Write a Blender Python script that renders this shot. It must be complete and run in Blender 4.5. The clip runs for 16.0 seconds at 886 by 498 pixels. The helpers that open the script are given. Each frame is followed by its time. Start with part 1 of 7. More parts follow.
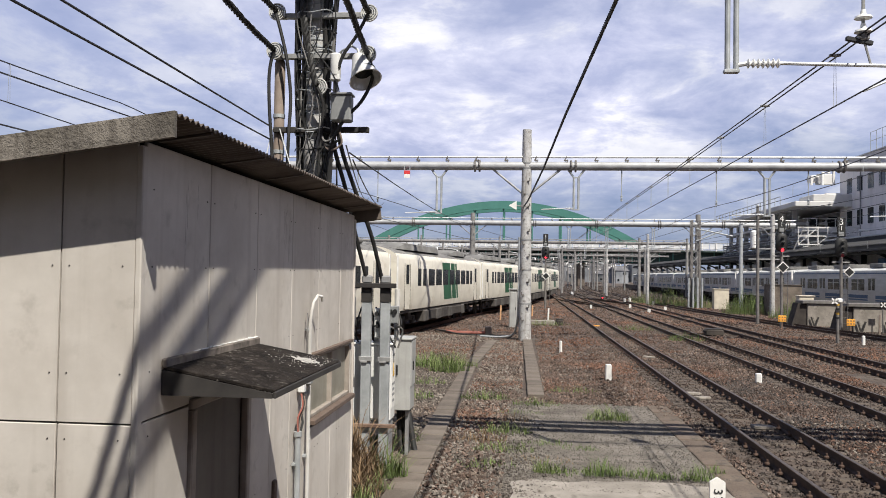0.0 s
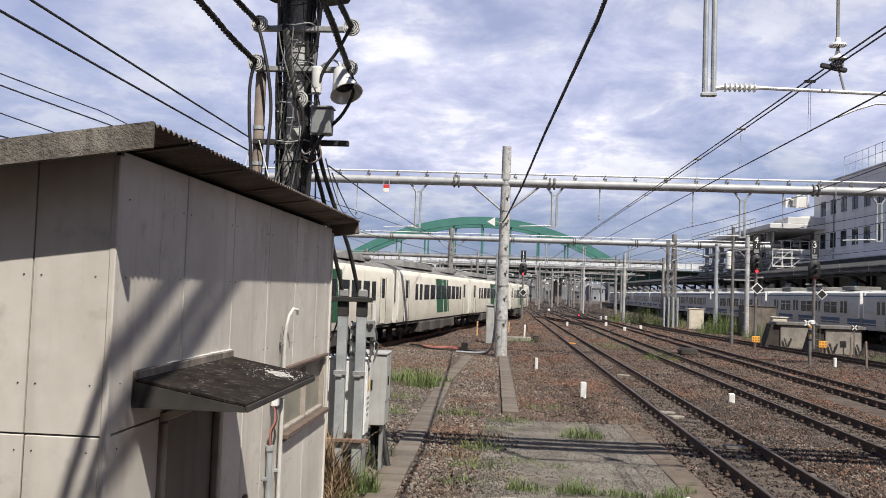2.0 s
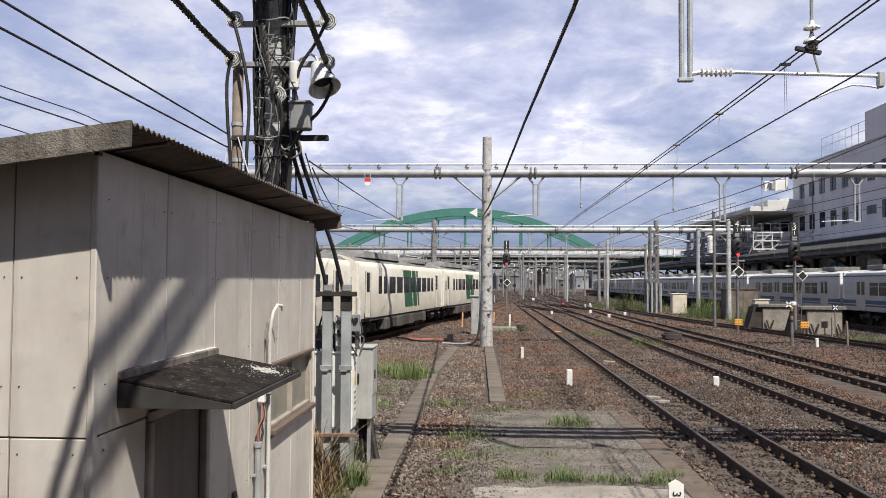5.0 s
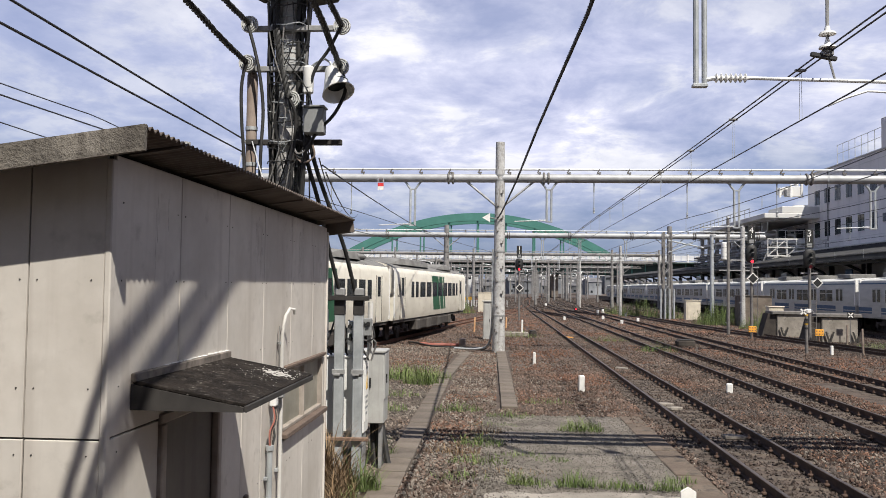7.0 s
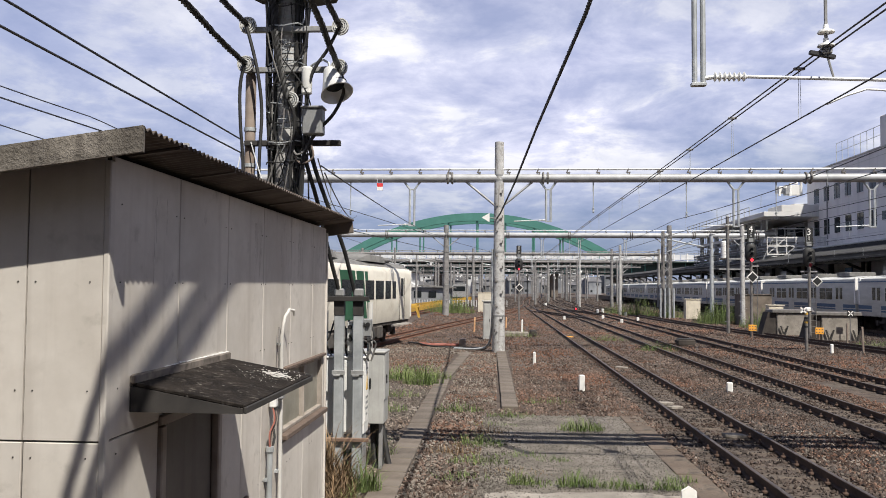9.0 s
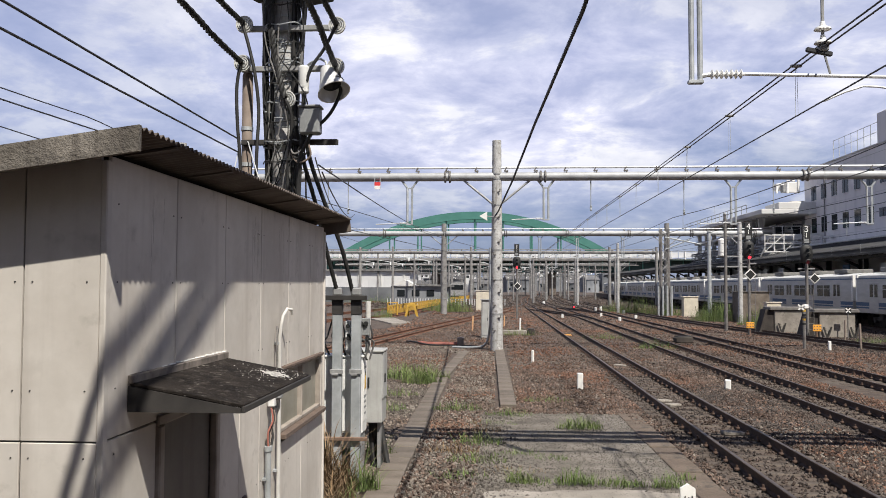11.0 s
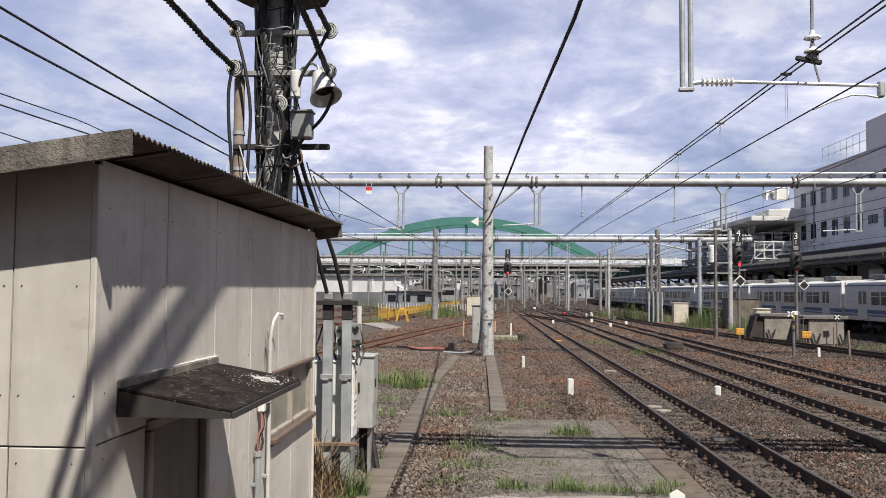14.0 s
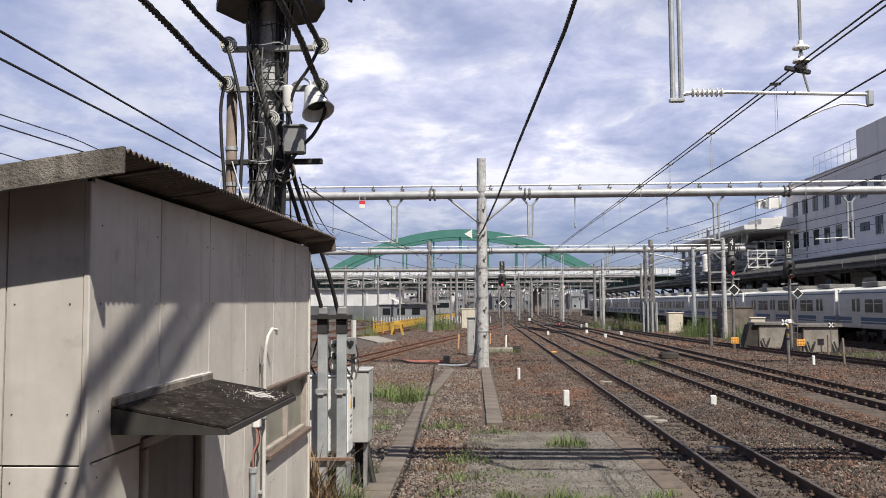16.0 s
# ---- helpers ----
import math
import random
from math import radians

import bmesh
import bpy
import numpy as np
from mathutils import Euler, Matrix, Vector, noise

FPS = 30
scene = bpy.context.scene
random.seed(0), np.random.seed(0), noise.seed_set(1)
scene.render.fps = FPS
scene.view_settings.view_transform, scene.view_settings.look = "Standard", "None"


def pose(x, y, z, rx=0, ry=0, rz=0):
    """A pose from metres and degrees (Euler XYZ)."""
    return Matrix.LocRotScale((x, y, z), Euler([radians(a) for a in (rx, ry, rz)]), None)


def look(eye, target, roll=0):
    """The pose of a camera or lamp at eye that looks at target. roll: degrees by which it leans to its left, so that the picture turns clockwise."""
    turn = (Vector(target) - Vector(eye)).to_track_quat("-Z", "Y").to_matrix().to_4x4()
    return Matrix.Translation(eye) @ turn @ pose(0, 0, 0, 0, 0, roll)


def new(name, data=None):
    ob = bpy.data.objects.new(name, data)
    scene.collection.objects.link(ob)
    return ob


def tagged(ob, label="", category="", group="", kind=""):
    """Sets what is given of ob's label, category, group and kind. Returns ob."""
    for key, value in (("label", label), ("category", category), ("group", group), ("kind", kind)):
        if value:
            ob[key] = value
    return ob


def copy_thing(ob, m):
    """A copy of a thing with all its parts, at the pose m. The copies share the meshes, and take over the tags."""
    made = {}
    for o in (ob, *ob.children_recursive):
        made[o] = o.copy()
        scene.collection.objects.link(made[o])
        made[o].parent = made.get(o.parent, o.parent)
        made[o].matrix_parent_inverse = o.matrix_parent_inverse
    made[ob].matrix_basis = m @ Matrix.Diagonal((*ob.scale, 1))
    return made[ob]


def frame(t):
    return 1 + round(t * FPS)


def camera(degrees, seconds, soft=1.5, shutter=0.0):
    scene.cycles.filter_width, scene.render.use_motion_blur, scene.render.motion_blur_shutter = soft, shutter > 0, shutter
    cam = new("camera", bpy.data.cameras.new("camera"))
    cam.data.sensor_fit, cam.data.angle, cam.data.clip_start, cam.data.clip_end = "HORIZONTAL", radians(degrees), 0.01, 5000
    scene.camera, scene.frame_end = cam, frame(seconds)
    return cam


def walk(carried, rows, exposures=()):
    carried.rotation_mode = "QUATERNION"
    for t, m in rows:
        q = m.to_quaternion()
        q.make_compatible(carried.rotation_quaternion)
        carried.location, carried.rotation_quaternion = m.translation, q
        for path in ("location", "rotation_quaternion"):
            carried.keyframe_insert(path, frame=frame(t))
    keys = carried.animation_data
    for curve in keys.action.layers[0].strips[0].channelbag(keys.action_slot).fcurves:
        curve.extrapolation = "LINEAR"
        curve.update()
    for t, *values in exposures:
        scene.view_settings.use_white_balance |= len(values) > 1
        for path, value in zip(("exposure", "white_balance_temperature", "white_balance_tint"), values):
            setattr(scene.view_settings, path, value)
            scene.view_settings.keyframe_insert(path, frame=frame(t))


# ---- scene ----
cam = camera(56.0, 16.0, soft=0.9)
PATH = [
    (0.0, (-0.021, 0.004, 2.802, 5.613, 1.781, -0.902)), (0.5, (-0.015, -0.002, 2.806, 5.251, 2.443, -0.948)),
    (1.0, (-0.016, 0.003, 2.804, 4.798, 2.930, -1.305)), (1.5, (-0.012, -0.003, 2.808, 4.390, 2.940, -1.796)),
    (2.0, (-0.013, -0.004, 2.812, 4.062, 2.828, -1.994)), (2.5, (-0.013, -0.006, 2.815, 3.727, 2.886, -2.290)),
    (3.0, (-0.005, -0.005, 2.811, 3.104, 3.145, -1.828)), (3.5, (0.000, 0.000, 2.805, 2.554, 2.990, -0.959)),
    (4.0, (0.006, -0.018, 2.807, 2.095, 2.791, -0.223)), (4.5, (-0.006, -0.006, 2.804, 2.539, 2.481, -0.088)),
    (5.0, (-0.008, -0.016, 2.806, 2.980, 2.309, -0.342)), (7.5, (-0.005, -0.018, 2.806, 3.939, 2.673, -0.634)),
    (8.0, (-0.005, -0.015, 2.808, 3.892, 2.675, -0.449)), (8.5, (-0.003, -0.011, 2.806, 3.879, 2.715, -0.447)),
    (9.0, (-0.003, -0.011, 2.806, 3.823, 2.644, -0.434)), (11.5, (-0.002, -0.002, 2.803, 3.622, 2.498, -0.106)),
    (12.0, (-0.004, 0.006, 2.799, 3.394, 2.189, -0.120)), (12.5, (0.000, -0.000, 2.800, 3.214, 1.837, 0.000)),
    (13.0, (-0.000, -0.013, 2.806, 3.096, 1.834, 0.028)), (13.5, (-0.005, -0.010, 2.807, 3.054, 2.541, -0.290)),
    (14.0, (-0.003, -0.012, 2.808, 3.064, 2.913, -0.433)), (14.5, (0.002, -0.014, 2.804, 3.041, 3.200, -0.006)),
    (15.0, (0.006, -0.022, 2.807, 2.903, 3.423, 0.513)), (15.5, (0.004, -0.024, 2.809, 2.786, 3.604, 0.549)),
    (16.0, (0.002, -0.022, 2.810, 2.700, 3.784, 0.294))]
walk(cam, [(t, pose(x, y, z, 90 + p, r, w)) for t, (x, y, z, w, p, r) in PATH])

# ---- world and sun ----
SUN = Vector((0.38, -0.59, 1.0)).normalized()
world = bpy.data.worlds.new("sky")
scene.world = world
world.use_nodes = True
wn, wl = world.node_tree.nodes, world.node_tree.links
wn.clear()


def wnode(kind, **kw):
    n = wn.new(kind)
    for k, v in kw.items():
        n.inputs[k].default_value = v
    return n


def wmath(op, a, b):
    n = wn.new("ShaderNodeMath")
    n.operation = op
    for i, v in enumerate((a, b)):
        if isinstance(v, (int, float)):
            n.inputs[i].default_value = v
        else:
            wl.new(v, n.inputs[i])
    return n.outputs[0]


def wramp(src, stops):
    n = wn.new("ShaderNodeValToRGB")
    el = n.color_ramp.elements
    while len(el) < len(stops):
        el.new(0.5)
    for e, (p, c) in zip(el, stops):
        e.position, e.color = p, (*c, 1)
    wl.new(src, n.inputs[0])
    return n.outputs[0]


def wmix(fac, a, b):
    n = wn.new("ShaderNodeMix")
    n.data_type = "RGBA"
    wl.new(fac, n.inputs[0])
    for s, v in ((n.inputs[6], a), (n.inputs[7], b)):
        if isinstance(v, tuple):
            s.default_value = (*v, 1)
        else:
            wl.new(v, s)
    return n.outputs[2]


sky = wn.new("ShaderNodeTexSky")
sky.sky_type, sky.sun_disc = "NISHITA", False
sky.sun_elevation, sky.sun_rotation = math.asin(SUN.z), math.atan2(SUN.x, SUN.y)
sky.air_density, sky.dust_density = 1.0, 1.5
coord = wn.new("ShaderNodeTexCoord")
sep = wn.new("ShaderNodeSeparateXYZ")
wl.new(coord.outputs["Generated"], sep.inputs[0])
up = wmath("ADD", wmath("MAXIMUM", sep.outputs[2], 0.0), 0.24)
flat = wn.new("ShaderNodeCombineXYZ")
wl.new(wmath("DIVIDE", sep.outputs[0], up), flat.inputs[0])
wl.new(wmath("DIVIDE", sep.outputs[1], up), flat.inputs[1])
flat.inputs[2].default_value = 3.7
big = wnode("ShaderNodeTexNoise", Scale=1.5, Detail=10.0, Roughness=0.56, Distortion=0.4)
fine = wnode("ShaderNodeTexNoise", Scale=3.6, Detail=9.0, Roughness=0.6, Distortion=0.25)
wl.new(flat.outputs[0], big.inputs["Vector"])
wl.new(flat.outputs[0], fine.inputs["Vector"])
cover = wramp(wmath("ADD", wmath("MULTIPLY", big.outputs[0], 0.72), wmath("MULTIPLY", fine.outputs[0], 0.28)), [(0.32, (0, 0, 0)), (0.59, (1, 1, 1))])
high = wramp(sep.outputs[2], [(0.05, (0.2, 0.2, 0.2)), (0.17, (1, 1, 1)), (0.40, (1, 1, 1)), (0.58, (0.1, 0.1, 0.1))])
shade = wramp(fine.outputs[0], [(0.34, (6.7, 7.1, 9.9)), (0.5, (9.6, 9.8, 12.0)), (0.58, (12.5, 12.4, 13.1))])
haze = wramp(sep.outputs[2], [(0.0, (2.9, 3.7, 5.6)), (0.10, (2.3, 3.3, 6.1)), (0.26, (4.4, 5.2, 8.4)), (0.6, (0.9, 1.4, 3.0))])
base = wn.new("ShaderNodeMix")
base.data_type = "RGBA"
base.inputs[0].default_value = 0.8
wl.new(sky.outputs[0], base.inputs[6])
wl.new(haze, base.inputs[7])
mask = wn.new("ShaderNodeMix")
mask.data_type, mask.blend_type = "RGBA", "MULTIPLY"
mask.inputs[0].default_value = 1.0
wl.new(cover, mask.inputs[6])
wl.new(high, mask.inputs[7])
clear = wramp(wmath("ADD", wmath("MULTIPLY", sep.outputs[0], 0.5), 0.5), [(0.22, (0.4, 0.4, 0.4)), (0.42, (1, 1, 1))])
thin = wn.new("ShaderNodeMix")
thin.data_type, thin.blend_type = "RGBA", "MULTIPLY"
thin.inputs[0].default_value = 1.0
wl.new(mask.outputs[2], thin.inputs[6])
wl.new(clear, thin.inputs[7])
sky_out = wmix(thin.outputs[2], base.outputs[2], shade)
back = wn.new("ShaderNodeBackground")
back.inputs[1].default_value = 0.085
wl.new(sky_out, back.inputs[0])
wout = wn.new("ShaderNodeOutputWorld")
wl.new(back.outputs[0], wout.inputs[0])

lamp = bpy.data.lights.new("sun", "SUN")
lamp.energy, lamp.angle, lamp.color = 6.9, radians(0.55), (1.0, 0.95, 0.86)
sun = new("sun", lamp)
sun.matrix_world = look(SUN * 60, (0, 0, 0))
scene.view_settings.exposure = 0.0


# ---- mesh building ----
class Geo:
    """Collects vertices and faces of one mesh."""

    def __init__(self):
        self.v, self.f = [], []

    def add(self, vs, fs):
        o = len(self.v)
        self.v += [tuple(p) for p in vs]
        self.f += [tuple(i + o for i in f) for f in fs]
        return self

    def box(self, c, s, m=None, b=0.0):
        """A box of size s at c, turned by m, with its upright edges and rims chamfered by b."""
        hx, hy, hz = s[0] / 2, s[1] / 2, s[2] / 2
        if b <= 0:
            vs = [Vector((x, y, z)) for z in (-hz, hz) for x, y in ((-hx, -hy), (hx, -hy), (hx, hy), (-hx, hy))]
            fs = [(3, 2, 1, 0), (4, 5, 6, 7), (0, 1, 5, 4), (1, 2, 6, 5), (2, 3, 7, 6), (3, 0, 4, 7)]
        else:
            b = min(b, hx * 0.9, hy * 0.9, hz * 0.9)
            vs, fs = [], []
            for z, i in ((-hz, b), (-hz + b, 0), (hz - b, 0), (hz, b)):
                ax, ay = hx - i, hy - i
                vs += [Vector((x, y, z)) for x, y in ((-ax + b, -ay), (ax - b, -ay), (ax, -ay + b), (ax, ay - b), (ax - b, ay), (-ax + b, ay), (-ax, ay - b), (-ax, -ay + b))]
            for r in range(3):
                for k in range(8):
                    fs.append((r * 8 + k, r * 8 + (k + 1) % 8, r * 8 + 8 + (k + 1) % 8, r * 8 + 8 + k))
            fs += [tuple(range(7, -1, -1)), tuple(range(24, 32))]
        c = Vector(c)
        return self.add([(m @ p if m else p) + c for p in vs], fs)

    def tube(self, pts, r, n=8, ends=True):
        """A round bar along pts; r is one radius or one for each point."""
        pts = [Vector(p) for p in pts]
        rs = r if isinstance(r, (list, tuple)) else [r] * len(pts)
        vs, fs = [], []
        side = None
        for i, p in enumerate(pts):
            a, b = pts[max(i - 1, 0)], pts[min(i + 1, len(pts) - 1)]
            d = (b - a).normalized()
            if side is None:
                side = d.orthogonal().normalized()
            side = (side - d * side.dot(d)).normalized()
            other = d.cross(side)
            for k in range(n):
                w = 2 * math.pi * k / n
                vs.append(p + (side * math.cos(w) + other * math.sin(w)) * rs[i])
        for i in range(len(pts) - 1):
            for k in range(n):
                fs.append((i * n + k, i * n + (k + 1) % n, i * n + n + (k + 1) % n, i * n + n + k))
        if ends:
            fs += [tuple(range(n - 1, -1, -1)), tuple(range(len(vs) - n, len(vs)))]
        return self.add(vs, fs)

    def sweep(self, outline, pts, close=True):
        """An outline of (across, up) pairs drawn along pts, kept upright."""
        pts = [Vector(p) for p in pts]
        n = len(outline)
        vs, fs = [], []
        for i, p in enumerate(pts):
            d = pts[min(i + 1, len(pts) - 1)] - pts[max(i - 1, 0)]
            d.z = 0
            d.normalize()
            r = Vector((d.y, -d.x, 0))
            vs += [p + r * a + Vector((0, 0, u)) for a, u in outline]
        for i in range(len(pts) - 1):
            for k in range(n if close else n - 1):
                fs.append((i * n + k, i * n + n + k, i * n + n + (k + 1) % n, i * n + (k + 1) % n))
        if close:
            fs += [tuple(range(n)), tuple(range(len(vs) - 1, len(vs) - n - 1, -1))]
        return self.add(vs, fs)

    def lathe(self, prof, n=12, c=(0, 0, 0), m=None):
        """A turned shape from (radius, height) pairs."""
        c = Vector(c)
        vs, fs = [], []
        for r, h in prof:
            for k in range(n):
                w = 2 * math.pi * k / n
                p = Vector((r * math.cos(w), r * math.sin(w), h))
                vs.append((m @ p if m else p) + c)
        for i in range(len(prof) - 1):
            for k in range(n):
                fs.append((i * n + k, i * n + (k + 1) % n, i * n + n + (k + 1) % n, i * n + n + k))
        fs += [tuple(range(n - 1, -1, -1)), tuple(range(len(vs) - n, len(vs)))]
        return self.add(vs, fs)

    def mesh(self, name, mat, smooth=True):
        me = bpy.data.meshes.new(name)
        me.from_pydata(self.v, [], self.f)
        me.update()
        bm = bmesh.new()
        bm.from_mesh(me)
        if len(bm.faces) < 60000:
            bmesh.ops.recalc_face_normals(bm, faces=bm.faces)
        bm.to_mesh(me)
        bm.free()
        if smooth:
            me.polygons.foreach_set("use_smooth", [True] * len(me.polygons))
            me.set_sharp_from_angle(angle=radians(35))
        me.materials.append(mat)
        return me


def part(name, geo, mat, parent=None, label="", at=None, smooth=True):
    ob = new(name, geo.mesh(name, mat, smooth) if isinstance(geo, Geo) else geo)
    if parent is not None:
        ob.parent = parent
    if at is not None:
        ob.matrix_basis = at
    return tagged(ob, label)


def thing(name, label, category, at=None, group="", kind=""):
    ob = new(name)
    ob.empty_display_size = 0.2
    if at is not None:
        ob.matrix_basis = at
    return tagged(ob, label, category, group, kind)


def rot(ax, deg):
    return Matrix.Rotation(radians(deg), 3, ax)


# ---- materials ----
def surf(name, c1, c2, scale=3.0, rough=0.7, metal=0.0, bump=0.0, fine=40.0, stain=None, stain_scale=0.8, stain_at=(0.55, 0.7),
         stretch=(1, 1, 1), per=0.0, bump_scale=None, rough2=None, mould=None, mould_scale=5.0, mould_at=(0.6, 0.75), run=None, run_scale=(9.0, 9.0, 0.5), run_at=(0.55, 0.75)):
    """A surface that varies between two colours at two scales, with optional stains and a random tone for each object."""
    m = bpy.data.materials.new(name)
    m.use_nodes = True
    nt = m.node_tree
    n, l = nt.nodes, nt.links
    bs = n["Principled BSDF"]
    tc = n.new("ShaderNodeTexCoord")
    mp = n.new("ShaderNodeMapping")
    mp.inputs["Scale"].default_value = stretch
    l.new(tc.outputs["Object"], mp.inputs[0])

    def noise_tex(s, detail=5.0):
        t = n.new("ShaderNodeTexNoise")
        t.inputs["Scale"].default_value, t.inputs["Detail"].default_value = s, detail
        t.inputs["Roughness"].default_value = 0.6
        l.new(mp.outputs[0], t.inputs["Vector"])
        return t.outputs[0]

    def ramp(src, a, b, lo=0.35, hi=0.65):
        t = n.new("ShaderNodeValToRGB")
        t.color_ramp.elements[0].position, t.color_ramp.elements[1].position = lo, hi
        t.color_ramp.elements[0].color, t.color_ramp.elements[1].color = (*a, 1), (*b, 1)
        l.new(src, t.inputs[0])
        return t.outputs[0]

    def mix(fac, a, b, mode="MIX"):
        t = n.new("ShaderNodeMix")
        t.data_type, t.blend_type = "RGBA", mode
        for s, v in ((t.inputs[0], fac), (t.inputs[6], a), (t.inputs[7], b)):
            if isinstance(v, (int, float)):
                s.default_value = v
            elif isinstance(v, tuple):
                s.default_value = (*v, 1)
            else:
                l.new(v, s)
        return t.outputs[2]

    col = ramp(noise_tex(scale), c1, c2)
    grain = noise_tex(fine, 3.0)
    col = mix(0.35, col, ramp(grain, (0.45, 0.45, 0.45), (1, 1, 1), 0.25, 0.7), "MULTIPLY") if bump > 0 else mix(0.15, col, ramp(grain, (0.6, 0.6, 0.6), (1, 1, 1), 0.3, 0.7), "MULTIPLY")
    if stain:
        sm = ramp(noise_tex(stain_scale, 8.0), (0, 0, 0), (1, 1, 1), *stain_at)
        col = mix(sm, col, stain)
    if run:
        rm = n.new("ShaderNodeMapping")
        rm.inputs["Scale"].default_value = run_scale
        l.new(tc.outputs["Object"], rm.inputs[0])
        rt = n.new("ShaderNodeTexNoise")
        rt.inputs["Scale"].default_value, rt.inputs["Detail"].default_value = 1.0, 6.0
        l.new(rm.outputs[0], rt.inputs["Vector"])
        col = mix(ramp(rt.outputs[0], (0, 0, 0), (1, 1, 1), *run_at), col, run)
    if mould:
        mm = mix(1.0, ramp(noise_tex(mould_scale, 9.0), (0, 0, 0), (1, 1, 1), *mould_at), ramp(noise_tex(mould_scale * 0.21, 4.0), (0, 0, 0), (1, 1, 1), 0.42, 0.62), "MULTIPLY")
        col = mix(mm, col, mould)
    if per > 0:
        oi = n.new("ShaderNodeObjectInfo")
        col = mix(1.0, col, ramp(oi.outputs["Random"], (1 - per,) * 3, (1, 1, 1), 0, 1), "MULTIPLY")
    l.new(col, bs.inputs["Base Color"])
    bs.inputs["Metallic"].default_value = metal
    rr = n.new("ShaderNodeMapRange")
    rr.inputs[3].default_value, rr.inputs[4].default_value = rough, min(1.0, rough + 0.15) if rough2 is None else rough2
    l.new(noise_tex(scale * 2.3), rr.inputs[0])
    l.new(rr.outputs[0], bs.inputs["Roughness"])
    if bump > 0:
        bp = n.new("ShaderNodeBump")
        bp.inputs["Strength"].default_value, bp.inputs["Distance"].default_value = min(1.0, bump * 10), 0.02
        l.new(noise_tex(bump_scale or fine, 4.0), bp.inputs["Height"])
        l.new(bp.outputs[0], bs.inputs["Normal"])
    return m


def plain(name, c, rough=0.5, metal=0.0, glow=0.0):
    m = bpy.data.materials.new(name)
    m.use_nodes = True
    bs = m.node_tree.nodes["Principled BSDF"]
    bs.inputs["Base Color"].default_value = (*c, 1)
    bs.inputs["Roughness"].default_value, bs.inputs["Metallic"].default_value = rough, metal
    if glow:
        bs.inputs["Emission Color"].default_value, bs.inputs["Emission Strength"].default_value = (*c, 1), glow
    return m


def island_tone(m, lo):
    """Varies the tone of m from one loose piece of a mesh to the next."""
    n, l = m.node_tree.nodes, m.node_tree.links
    bs = n["Principled BSDF"]
    old = bs.inputs["Base Color"].links[0].from_socket
    g = n.new("ShaderNodeNewGeometry")
    r = n.new("ShaderNodeMapRange")
    r.inputs[3].default_value, r.inputs[4].default_value = lo, 1.0
    l.new(g.outputs["Random Per Island"], r.inputs[0])
    t = n.new("ShaderNodeMix")
    t.data_type, t.blend_type = "RGBA", "MULTIPLY"
    t.inputs[0].default_value = 1.0
    l.new(old, t.inputs[6])
    l.new(r.outputs[0], t.inputs[7])
    l.new(t.outputs[2], bs.inputs["Base Color"])
    return m


BALLAST = surf("ballast", (0.042, 0.030, 0.024), (0.115, 0.085, 0.067), 1.7, 0.95, bump=0.1, fine=22, stain=(0.10, 0.085, 0.07), stain_scale=0.25)
STONE = island_tone(surf("ballast_stone", (0.098, 0.066, 0.051), (0.25, 0.178, 0.142), 0.7, 0.9, stain=(0.22, 0.115, 0.075), stain_scale=0.22, stain_at=(0.48, 0.6)), 0.28)
STONE_PALE = island_tone(surf("pale_ballast_stone", (0.16, 0.135, 0.112), (0.33, 0.29, 0.25), 0.9, 0.9, stain=(0.21, 0.15, 0.115), stain_scale=0.4, stain_at=(0.5, 0.66)), 0.35)
STONE_DARK = island_tone(surf("oily_ballast_stone", (0.06, 0.047, 0.04), (0.165, 0.136, 0.12), 0.8, 0.85, stain=(0.075, 0.045, 0.032), stain_scale=0.5, stain_at=(0.45, 0.62)), 0.3)
GRIT = island_tone(surf("grey_grit", (0.12, 0.105, 0.09), (0.24, 0.21, 0.185), 2.0, 0.95), 0.45)
RAIL = surf("rail_steel", (0.040, 0.023, 0.016), (0.075, 0.044, 0.031), 4, 0.75, 0.0)
RAIL_TOP = surf("rail_head", (0.06, 0.05, 0.045), (0.11, 0.092, 0.082), 6, 0.45, 0.4)
RAIL_RUST = surf("rusty_rail", (0.11, 0.045, 0.025), (0.19, 0.09, 0.055), 3, 0.8)
SLEEPER = surf("sleeper_concrete", (0.062, 0.047, 0.037), (0.125, 0.1, 0.08), 2, 0.9, bump=0.04)
CONCRETE = surf("weathered_concrete", (0.11, 0.088, 0.07), (0.205, 0.17, 0.14), 1.6, 0.9, bump=0.03, fine=60, stain=(0.13, 0.11, 0.09), per=0.25)
SLAB = surf("pale_concrete_slab", (0.20, 0.178, 0.152), (0.36, 0.325, 0.285), 1.2, 0.9, bump=0.05, fine=70, stain=(0.2, 0.18, 0.15), mould=(0.1, 0.085, 0.07), mould_scale=7.0, mould_at=(0.52, 0.7))
OLD_SLAB = surf("dirty_concrete_ground", (0.115, 0.1, 0.084), (0.225, 0.2, 0.172), 1.4, 0.95, bump=0.08, fine=45, stain=(0.07, 0.058, 0.046), stain_scale=0.9, mould=(0.05, 0.045, 0.033), mould_scale=9.0, mould_at=(0.5, 0.66))
